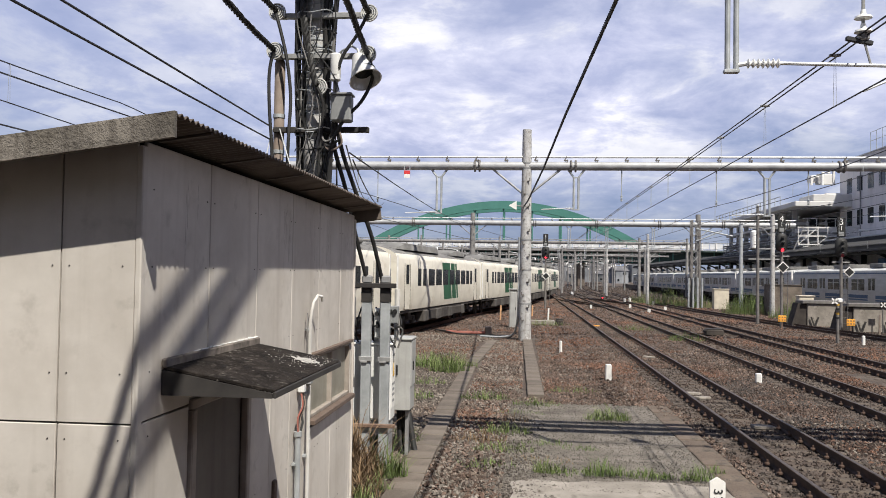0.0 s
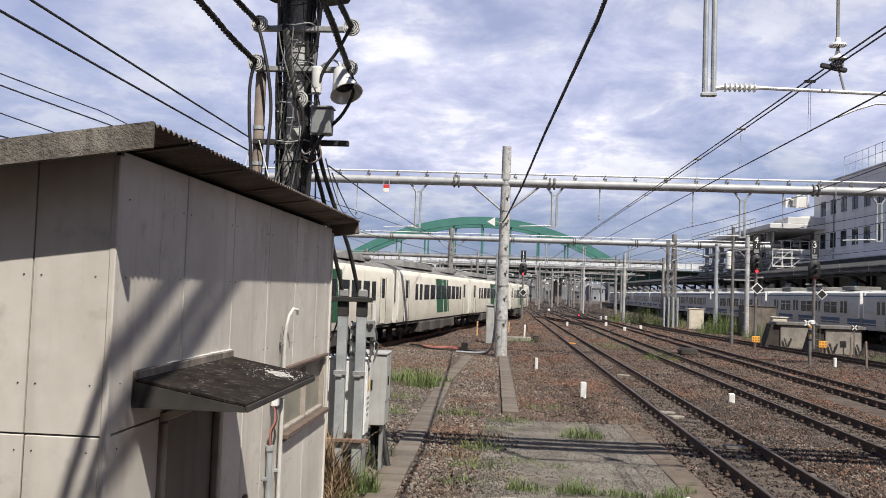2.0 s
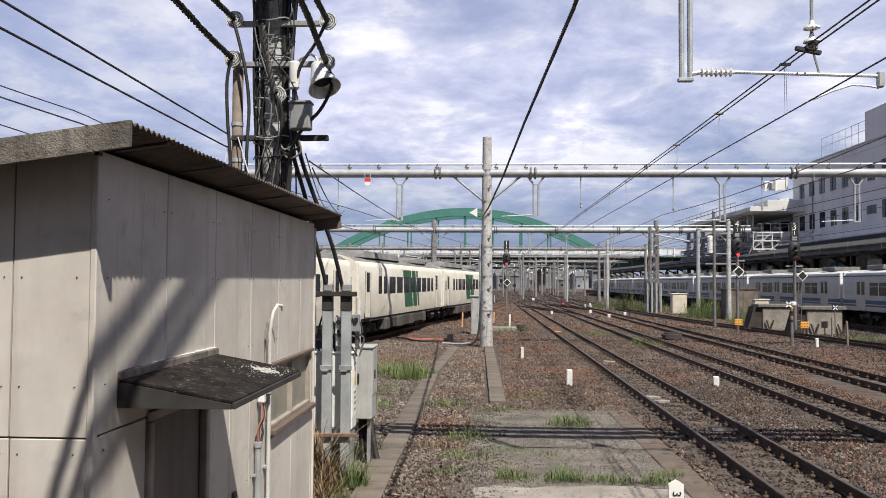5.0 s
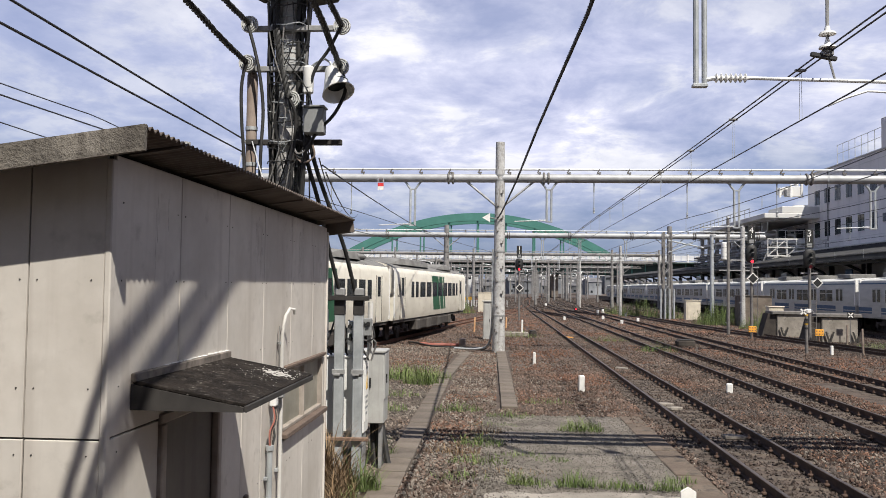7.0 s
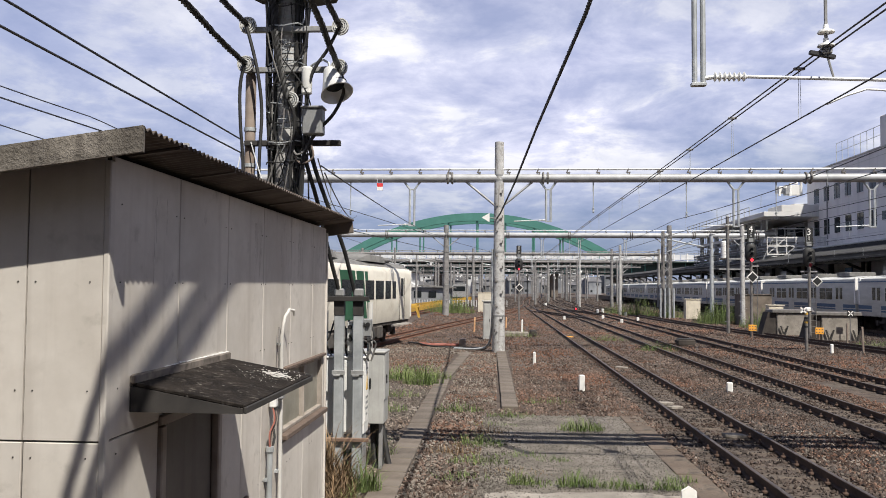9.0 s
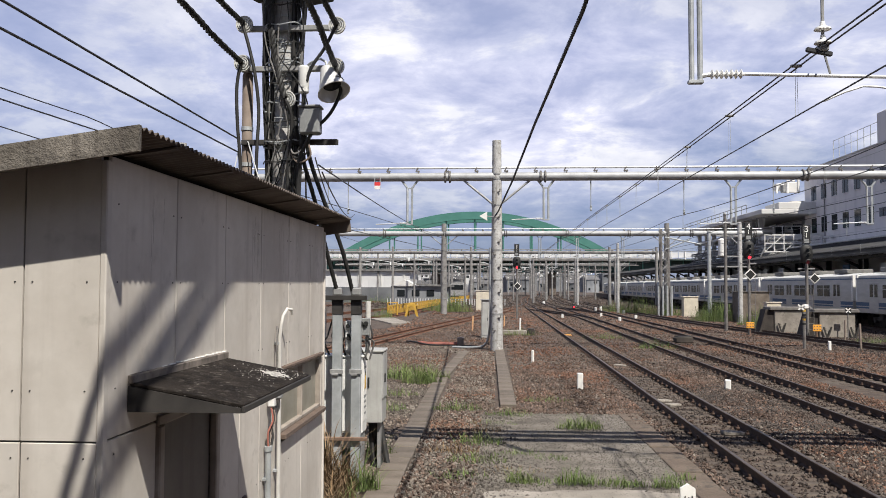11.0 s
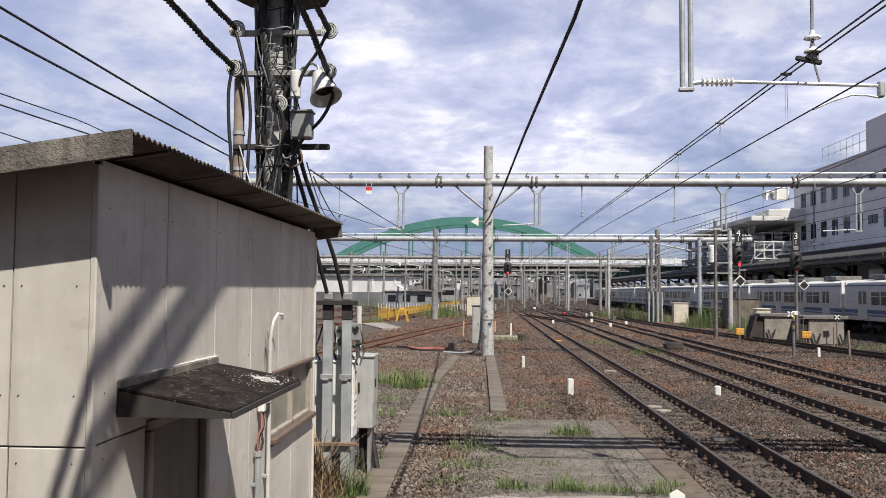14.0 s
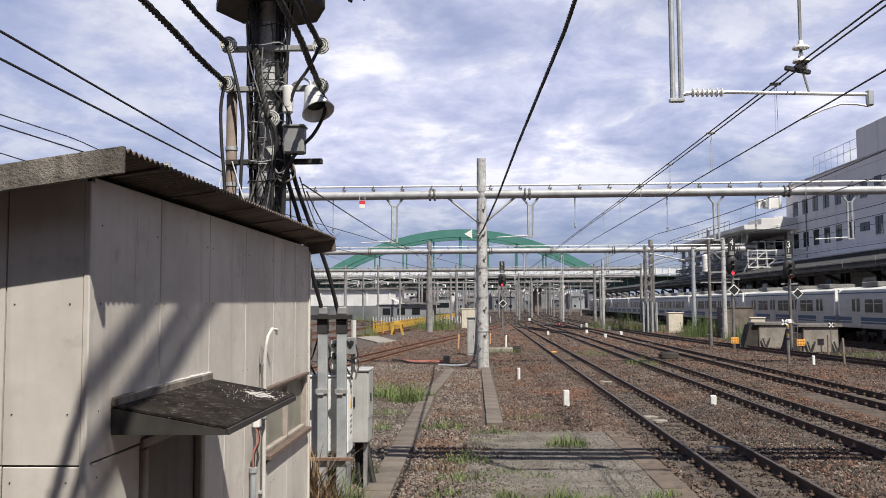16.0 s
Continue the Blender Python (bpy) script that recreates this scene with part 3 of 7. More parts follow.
    tagged(part("flaking_paint", fk, FLAKE, h, "pale flaking paint", smooth=False), kind="stuff")
    streak = Geo()
    for ys, n in ((0.62, 3), (2.55, 9), (3.35, 4), (3.95, 8), (4.9, 5)):
        for i in range(n):
            y, l, z = ys + rnd.uniform(-0.13, 0.13), rnd.uniform(0.12, 0.5), rnd.uniform(3.2, 3.38)
            w = rnd.uniform(0.003, 0.008)
            streak.box((0.0115, y, z - l / 2), (0.001, w, l))
    tagged(part("lime_streak", streak, LIME, h, "pale lime streaks", smooth=False), kind="stuff")
    part("awning_rim", rim, DARK, h, smooth=False)
    part("awning_flashing", Geo().box((0.03, (a0 + a1) / 2, 2.31), (0.03, a1 - a0 + 0.03, 0.05), b=0.006), DIRTY_TRIM, h, "dirty brown flashing strip")
    seal, sy = Geo(), a0 + 0.42
    while sy < a1 - 0.03:
        sl = rnd.uniform(0.02, 0.11)
        seal.box((0.02, min(sy + sl / 2, a1), 2.338 + rnd.uniform(-0.003, 0.003)), (0.012, sl, rnd.uniform(0.005, 0.014)), b=0.002)
        sy += sl + rnd.uniform(0.0, 0.02)
    part("awning_sealant", seal, WHITE, h, "broken pale sealant line")
    # window
    wf = Geo()
    for y in (w0, w1, (w0 + w1) / 2):
        wf.box((-0.02, y, (wz0 + wz1) / 2), (0.06, 0.035, wz1 - wz0 + 0.03), b=0.005)
    for z in (wz0, wz1):
        wf.box((-0.02, (w0 + w1) / 2, z), (0.06, w1 - w0, 0.035), b=0.005)
    part("window_frame", wf, WIN_FRAME, h, "faded beige window frame")
    for a, b in ((w0 + 0.02, (w0 + w1) / 2 - 0.02), ((w0 + w1) / 2 + 0.02, w1 - 0.02)):
        part("window_pane", Geo().box((-0.04, (a + b) / 2, (wz0 + wz1) / 2), (0.008, b - a, wz1 - wz0 - 0.03)), FROST, h, "dusty olive frosted pane")
    part("window_sill", Geo().box((0.03, (w0 + w1) / 2, wz0 - 0.045), (0.08, w1 - w0 + 0.1, 0.055), b=0.01), BROWN, h, "brown wooden sill")
    part("window_head", Geo().box((0.022, (w0 + w1) / 2, wz1 + 0.032), (0.05, w1 - w0 + 0.08, 0.032), b=0.006), BROWN, h)
    # conduits
    y = 3.2
    pts = [(0.05, y, 0.1), (0.05, y, 2.36), (0.06, y, 2.45), (0.07, y + 0.03, 2.54), (0.09, y + 0.09, 2.60), (0.12, y + 0.13, 2.59), (0.12, y + 0.15, 2.55)]
    part("conduit", Geo().tube(pts, [0.017] * 2 + [0.014] * 5, 10), PVC, h, "white pipe with a bent spout")
    part("conduit", Geo().tube([(0.05, 2.87, 0.1), (0.05, 2.87, 1.42), (0.05, 2.87, 1.43), (0.05, 2.87, 1.47)], [0.024, 0.024, 0.034, 0.034], 10), GALV, h, "grey metal conduit")
    part("conduit", Geo().tube([(0.04, 3.0, 1.6), (0.06, 2.98, 1.53), (0.05, 2.9, 1.4)], 0.012, 6), CABLE, h)
    part("switch_box", Geo().box((0.05, 2.96, 1.86), (0.06, 0.075, 0.16), b=0.012), BOX_WHITE, h, "small white switch box")
    part("meter_box", Geo().box((0.06, 3.1, 1.87), (0.085, 0.1, 0.09), b=0.02), BOX_GREY, h)
    for k, (dy, c) in enumerate(((0.0, CABLE), (0.02, RUST_PIPE), (-0.02, RED_RUST))):
        run_pts = smooth([(0.05, 2.96 + dy, 1.79), (0.075, 2.95 + dy * 2, 1.68), (0.05, 2.90 + dy * 2, 1.58), (0.055, 2.87 + dy * 0.5, 1.44)])
        part("lead_wire", Geo().tube(run_pts, 0.008, 6), c, h)
    part("lead_wire", Geo().tube(smooth([(0.04, 3.14, 2.45), (0.045, 3.12, 2.3), (0.04, 3.15, 2.1), (0.05, 3.1, 1.92)]), 0.007, 6), GREY_CABLE, h)
    for z in (0.6, 1.2, 1.75, 2.3):
        part("pipe_clamp", Geo().box((0.025, y, z), (0.04, 0.075, 0.02)), GALV, h)
        if z < 1.3:
            part("pipe_clamp", Geo().box((0.025, 2.87, z), (0.04, 0.085, 0.02)), GALV, h)
    part("drain_board", Geo().box((0.02, 2.32, 0.62), (0.03, 0.07, 1.15), b=0.006), BROWN, h, "dark upright batten")


FROST = surf("frosted_dusty_glass", (0.20, 0.19, 0.155), (0.30, 0.285, 0.24), 3, 0.35)
WIN_FRAME = surf("faded_window_frame", (0.24, 0.205, 0.175), (0.34, 0.30, 0.26), 6, 0.7)


# ---- gantries over the tracks ----
def insulator(g, p, d=(0, 0, 1), n=5, r=0.06, step=0.05):
    m = Vector(d).to_track_quat("Z", "Y").to_matrix()
    prof = [(0.02, 0)]
    for k in range(n):
        z = 0.02 + k * step
        prof += [(0.028, z), (r, z + step * 0.35), (r * 0.9, z + step * 0.5), (0.028, z + step * 0.75)]
    prof.append((0.02, 0.04 + n * step))
    return g.lathe(prof, 10, p, m)


def gantry(y, x0, x1, z, columns, drops=(), hangers=(), label="grey steel catenary gantry over the tracks", tube=0.19, step=1.3, group="catenary gantries", col_r=0.28, rise=1.6, braces=True, column_parts=True, finish=None, flanges=()):
    """A tube beam with a thin pipe above it on concrete poles, with drop frames that hold the wires."""
    ga = thing("catenary_gantry", label, "gantry", pose(0, y, 0), group)
    part("beam", Geo().tube([(x0, 0, z), (x1, 0, z)], tube, 12), BEAM if y < 100 else POLE_GREY, ga)
    part("upper_pipe", Geo().tube([(x0, -0.05, z + tube + 0.2), (x1, -0.05, z + tube + 0.2)], 0.045, 8), WHITE_STEEL if y < 100 else GALV_DULL, ga)
    br = Geo().box((-0.02, -0.06, tube + 0.13), (0.05, 0.1, 0.2), rot("Y", 28)).box((0.02, -0.06, tube + 0.05), (0.15, 0.1, 0.05), rot("Y", -14)).box((0.02, -0.07, tube - 0.1), (0.05, 0.1, 0.26), rot("Y", 16)).mesh("pipe_bracket", POLE_DARK, False)
    x = x0 + 0.6
    while x < x1:
        part("pipe_bracket", br, None, ga, at=pose(x, 0, z))
        x += step
    fg = Geo().lathe([(tube * 1.25, -0.045), (tube * 1.4, -0.03), (tube * 1.4, 0.03), (tube * 1.25, 0.045)], 8, (0, 0, 0), rot("Y", 90))
    fl = fg.mesh("flange", POLE_DARK)
    for x in (flanges or np.arange(x0 + 4.7, x1, 6.1)):
        for k in (-0.1, 0.1):
            part("flange", fl, None, ga, at=pose(float(x) + k, 0, z))
    for cx in columns:
        c = part("column", Geo().lathe([(col_r, 0), (col_r * 0.7, z + rise)], 14, (cx, 0, 0)), finish or POLE, ga, "tapered concrete column")
        if column_parts:
            st = Geo()
            for k in range(int((z - 0.5) / 0.55)):
                zz = 0.9 + k * 0.55
                r = col_r * (1 - 0.3 * zz / (z + rise))
                s = 1 if k % 2 else -1
                st.tube([(cx + s * r * 0.2, -r * 1.0, zz), (cx + s * r * 0.6, -r - 0.05, zz), (cx + s * r * 0.62, -r - 0.05, zz + 0.12)], 0.03, 5)
            tagged(part("step_bolts", st, POLE_DARK, c), kind="stuff")
        for zz in (z - 1.25, z - 0.1, z + 0.12, 1.6, 3.1, 4.4):
            r = col_r * (1 - 0.3 * zz / (z + rise)) + 0.012
            part("band", Geo().lathe([(r, -0.035), (r, 0.035)], 14, (cx, 0, zz)), GALV_DULL, c)
        if braces:
            b = Geo()
            for s in (-1, 1):
                b.tube([(cx + s * 1.55, 0, z - 0.08), (cx + s * 0.16, 0, z - 1.22)], 0.05, 8)
            part("brace", b, BEAM, c)
    for dx, low in drops:
        f = Geo()
        for s in (-1, 1):
            f.tube([(dx + s * 0.42, 0, z - 0.08), (dx + s * 0.3, 0, z - 0.22), (dx + s * 0.1, 0, z - 0.5), (dx + s * 0.1, 0, low)], 0.05, 8)
        f.box((dx, 0, low + 0.03), (0.3, 0.08, 0.06))
        f.box((dx, 0, z - 0.5), (0.26, 0.08, 0.05))
        part("drop_frame", f, GALV, ga)
        a = Geo()
        insulator(a, (dx - 0.12, 0, low + 0.08), (-1, 0, 0), 5, 0.055, 0.06)
        a.tube([(dx - 0.48, 0, low + 0.08), (dx - 1.5, 0, low + 0.03)], 0.022, 6)
        part("registration_arm", a, WHITE_STEEL, ga)
    for hx, low in hangers:
        g = Geo().tube([(hx, 0, z - 0.1), (hx, 0, z - 0.6)], 0.03, 6)
        insulator(g, (hx, 0, low), (0, 0, 1), 4, 0.06, 0.06)
        g.tube([(hx, 0, z - 0.6), (hx, 0, low + 0.2)], 0.02, 5)
        part("hanger", g, GALV, ga)
    return ga


BEAM_PALE = surf("pale_bridge_screen", (0.52, 0.53, 0.54), (0.64, 0.65, 0.66), 0.5, 0.6)
POLE_DARK = surf("dull_signal_post", (0.11, 0.1, 0.095), (0.19, 0.18, 0.17), 3, 0.7)
POLE_GREY = surf("weathered_grey_pole", (0.16, 0.155, 0.15), (0.26, 0.25, 0.24), 2, 0.8)
WHITE_STEEL = surf("pale_galvanised_pipe", (0.55, 0.56, 0.56), (0.68, 0.69, 0.69), 3, 0.45, 0.1)


def gantries():
    gantry(36.6, -14.5, 26.0, 7.63, (0.0, -14.2, 25.7), ((-3.85, 5.5), (2.15, 5.7), (10.2, 5.5), (15.9, 5.5)),
           ((-7.5, 6.2), (-6.6, 6.0), (4.1, 6.1), (8.1, 5.9), (11.9, 6.0)), flanges=(-13.0, -2.17, 2.02, 13.24))
    gantry(83.6, -16.0, 26.0, 8.1, (-5.3, 16.8), ((4.3, 5.6), (8.0, 5.6), (12.5, 5.6)), ((0.0, 6.2), (-2.5, 6.2), (7.0, 6.2)), tube=0.27, rise=1.0, step=2.0, col_r=0.34, finish=POLE_GREY)
    gantry(127.2, -30, 24, 8.0, (-3.9, -21.0, 17.0, 24.0), ((5, 5.6), (9, 5.6)), (), tube=0.24, rise=0.8, step=2.0, column_parts=False, col_r=0.26, finish=POLE_GREY)
    gantry(165.5, -35, 30, 8.0, (-12.0, 9.7, 24.0), (), (), tube=0.22, rise=0.6, step=2.5, column_parts=False, col_r=0.24, finish=POLE_GREY)
    gantry(204.8, -40, 32, 8.0, (-20.0, 13.5, 30.0), (), (), tube=0.22, rise=0.6, step=2.5, column_parts=False, col_r=0.24, finish=POLE_GREY)
    for k, y in enumerate((145, 185, 235, 290, 330)):
        gantry(y, -34 - k, 30 + k, 7.6 - 0.1 * k, (-30 + 3 * k, -11 + k, 3.2 + bend(y) - 9, 6 + bend(y), 13.2 + bend(y), 20 + bend(y)), (), (), "distant thin catenary gantry over the yard", tube=0.11, rise=0.5, step=4, column_parts=False, braces=False, col_r=0.2, finish=POLE_GREY)


# ---- bridge ----
def arch_bridge():
    by = 261.4
    b = thing("arch_bridge", "green steel arch road bridge over the railway yard", "bridge", pose(0, by, 0))
    xa, xb, z0, rise = -50.5, 37.0, 10.6, 13.9
    for yy in (-6.0, 6.0):
        pts = []
        for k in range(41):
            s = k / 40
            pts.append((xa + (xb - xa) * s, yy, z0 + rise * (1 - (2 * s - 1) ** 2)))
        part("arch_rib", Geo().sweep([(-0.7, -1.2), (0.7, -1.2), (0.7, 1.2), (-0.7, 1.2)], pts), GREEN_HAZY, b, smooth=False)
        for k in range(4, 37, 4):
            x, _, z = pts[k]
            part("hanger", Geo().tube([(x, yy, 9.5), (x, yy, z)], 0.26, 6), GREEN_HAZY, b)
    # The girder's colour is darker than the arch to stand for shade.
    part("girder", Geo().box((0, 0, 8.95), (260, 13, 3.5)), GREEN_SHADE, b, "deck girder, its green darkened for shade", smooth=False)
    rb = Geo()
    for x in range(-128, 129, 4):
        rb.box((x, -6.6, 8.95), (0.3, 0.3, 3.5))
    part("stiffener", rb, GREEN_HAZY, b, smooth=False)
    # Overhang added to shade the girder below it.
    part("footway", Geo().box((0, -8.0, 10.85), (260, 3.0, 0.35)), GREEN_SHADE, b, "cantilevered footway slab", smooth=False)
    for x in range(-126, 129, 8):
        part("bracket", Geo().add([(x - 0.15, -6.5, 10.67), (x - 0.15, -9.2, 10.67), (x - 0.15, -6.5, 9.2), (x + 0.15, -6.5, 10.67), (x + 0.15, -9.2, 10.67), (x + 0.15, -6.5, 9.2)], [(0, 1, 2), (5, 4, 3), (0, 3, 4, 1), (1, 4, 5, 2), (2, 5, 3, 0)]), GREEN_SHADE, b, smooth=False)
    sc = Geo().box((0, 0, 0), (1.8, 0.08, 1.55)).mesh("screen_panel", BEAM_PALE, False)
    for x in range(-130, 130, 2):
        part("screen_panel", sc, None, b, at=pose(x + 1, -9.4, 12.3))
    rl = Geo().box((0, -9.4, 13.3), (260, 0.15, 0.15)).box((0, -9.4, 11.12), (260, 0.18, 0.2))
    part("rail", rl, GALV, b, smooth=False)
    po = Geo().box((0, 0, 0), (0.32, 0.2, 2.5)).mesh("post", WHITE, False)
    for x in range(-128, 129, 4):
        part("post", po, None, b, at=pose(x, -9.56, 12.2))
    for x in (-82, -46, -19, 17, 37, 70, 100):
        part("pier", Geo().box((x, 0, 3.6), (2.2, 9, 7.2), b=0.2), CONCRETE, b)
    return b


# ---- trains ----
def car_profile(w, z0, z1, roof):
    h = w / 2
    pts = [(-h + 0.06, z0), (-h, z0 + 0.3), (-h, z1 - 0.25), (-h + 0.12, z1)]
    arc = [(-h + 0.12 + (w - 0.24) * k / 10, z1 + (roof - z1) * math.sin(math.pi * k / 10) ** 0.7) for k in range(1, 10)]
    return pts + arc + [(-a, z) for a, z in reversed(pts)]


def bogie(g, y):
    for s in (-1, 1):
        g.box((s * 1.0, y, 0.62), (0.12, 2.9, 0.22), b=0.03)
        g.box((s * 1.02, y, 0.75), (0.3, 0.6, 0.35), b=0.05)
        for k in (-1.05, 1.05):
            g.lathe([(0.43, -0.06), (0.43, 0.06)], 18, (s * 0.5335, y + k, 0.43), rot("Y", 90))
            g.box((s * 1.03, y + k, 0.5), (0.2, 0.3, 0.3), b=0.04)


def express_car(end=False):
    """A cream express coach 20 m long with slanted green stripes; its origin is on the rails in the middle."""
    c = thing("express_coach", "cream express train coach with slanted green stripes", "train", group="express train coaches")
    L = 20.0
    part("body", Geo().sweep(car_profile(2.9, 1.05, 3.5, 3.85), [(0, -L / 2, 0), (0, L / 2, 0)]), CREAM, c)
    part("roof", Geo().sweep([(a * 0.985, z + 0.012) for a, z in car_profile(2.9, 1.05, 3.5, 3.85)[3:-3]] + [(1.2, 3.45), (-1.2, 3.45)], [(0, -L / 2 + 0.01, 0), (0, L / 2 - 0.01, 0)]), TRAIN_ROOF, c, "dull grey roof")
    for y, l in ((-4.4, 8.4), (4.6, 4.6)):
        unit = Geo()
        for k, (dy, w, z) in enumerate(((0, 0.9, 3.8), (1.1, 1.1, 4.06), (l - 1.1, 1.1, 4.06), (l, 0.9, 3.8))):
            unit.v += [(-w - 0.06, y - l / 2 + dy, 3.72), (-w, y - l / 2 + dy, z - 0.06), (-w + 0.25, y - l / 2 + dy, z), (w - 0.25, y - l / 2 + dy, z), (w, y - l / 2 + dy, z - 0.06), (w + 0.06, y - l / 2 + dy, 3.72)]
            if k:
                unit.f += [(k * 6 - 6 + i, k * 6 - 6 + (i + 1) % 6, k * 6 + (i + 1) % 6, k * 6 + i) for i in range(6)]
        unit.f += [(0, 1, 2, 3, 4, 5), (23, 22, 21, 20, 19, 18)]
        ru = part("roof_unit", unit, TRAIN_ROOF, c, "grey sloped air-conditioning unit")
        part("seam", Geo().box((0, y, 4.055), (1.9, 0.05, 0.02)), DARK, ru, smooth=False)
    part("roof_unit", Geo().box((0, 7.6, 3.9), (1.6, 1.6, 0.26), b=0.1), TRAIN_ROOF, c)
    g = Geo()
    for s in (-1, 1):
        for y, l, h in ((-3.2, 2.4, 0.5), (-0.3, 2.2, 0.55), (2.6, 2.8, 0.45)):
            g.box((s * 0.95, y, 0.68), (0.9, l, h), b=0.04)
        g.box((s * 1.3, 0, 0.97), (0.1, L - 0.3, 0.12))
    part("underframe", g, UNDER, c, "dusty dark underfloor equipment")
    for s in (-1, 1):
        for y, l in ((-4.6, 0.9), (-1.9, 1.3), (0.9, 1.1), (4.4, 0.8)):
            part("equipment_box", Geo().box((s * 1.2, y, 0.66), (0.45, l, 0.56), b=0.05), UNDER_PALE, c, "dusty grey equipment box")
    for y in (-6.9, 6.9):
        b = Geo()
        bogie(b, y)
        part("bogie", b, UNDER, c)
    for s in (-1, 1):
        for y, l in ((-6.2, 0.6), (-5.2, 0.6), (-3.8, 1.25), (-2.2, 1.25), (-0.6, 1.25), (1.0, 1.25), (2.55, 1.25), (4.1, 1.25), (5.5, 0.9), (6.6, 0.6)):
            part("window", Geo().box((s * 1.452, y, 2.5), (0.02, l, 0.8), b=0.008), GLASS, c, "dark passenger window")
        for y in (-8.35, 8.1):
            part("door", Geo().box((s * 1.446, y, 2.1), (0.02, 0.86, 2.0), b=0.008), CREAM, c)
            part("door_window", Geo().box((s * 1.456, y, 2.62), (0.02, 0.46, 0.85), b=0.008), GLASS, c)
            fr = Geo()
            for k in (-0.47, 0.47):
                fr.box((s * 1.45, y + k, 2.1), (0.02, 0.03, 2.0))
            part("door_seam", fr, UNDER, c)
        # slanted stripes: one wide band and two thin ones
        for y, w in ((-1.1, 1.9), (0.98, 1.0), (2.15, 0.4)):
            gs = Geo()
            x = s * 1.4515
            for z0, z1 in ((1.35, 2.08), (2.92, 3.26)):
                q = [(x, y + (2 - z0) * 0.3, z0), (x, y + w + (2 - z0) * 0.3, z0), (x, y + w + (2 - z1) * 0.3, z1), (x, y + (2 - z1) * 0.3, z1)]
                gs.add(q + [(a + s * 0.004, b2, z) for a, b2, z in q], [(0, 1, 2, 3), (7, 6, 5, 4), (0, 4, 5, 1), (1, 5, 6, 2), (2, 6, 7, 3), (3, 7, 4, 0)])
            z0, z1 = 2.08, 2.92
            q = [(x, y + (2 - z0) * 0.3, z0), (x, y + w + (2 - z0) * 0.3, z0), (x, y + w + (2 - z1) * 0.3, z1), (x, y + (2 - z1) * 0.3, z1)]
            gs.add(q + [(a + s * 0.004, b2, z) for a, b2, z in q], [(0, 1, 2, 3), (7, 6, 5, 4), (0, 4, 5, 1), (1, 5, 6, 2), (2, 6, 7, 3), (3, 7, 4, 0)])
            part("stripe", gs, TRAIN_GREEN, c, "slanted green stripe", smooth=False)
    for s in (-1, 1):
        for q in (-1, 1):
            part("end_strip", Geo().box((q * 1.435, s * (L / 2 - 0.06), 2.3), (0.05, 0.14, 2.3), b=0.01), WHITE, c, "white car end strip")
        part("gangway", Geo().box((0, s * (L / 2 + 0.12), 2.1), (0.95, 0.26, 1.9), b=0.03), UNDER, c)
        part("end_window", Geo().box((0.95, s * (L / 2 + 0.004), 2.5), (0.45, 0.02, 0.7), b=0.005), GLASS, c)
        part("coupler", Geo().box((0, s * (L / 2 + 0.15), 0.88), (0.25, 0.5, 0.25), b=0.03), UNDER, c)
    return c


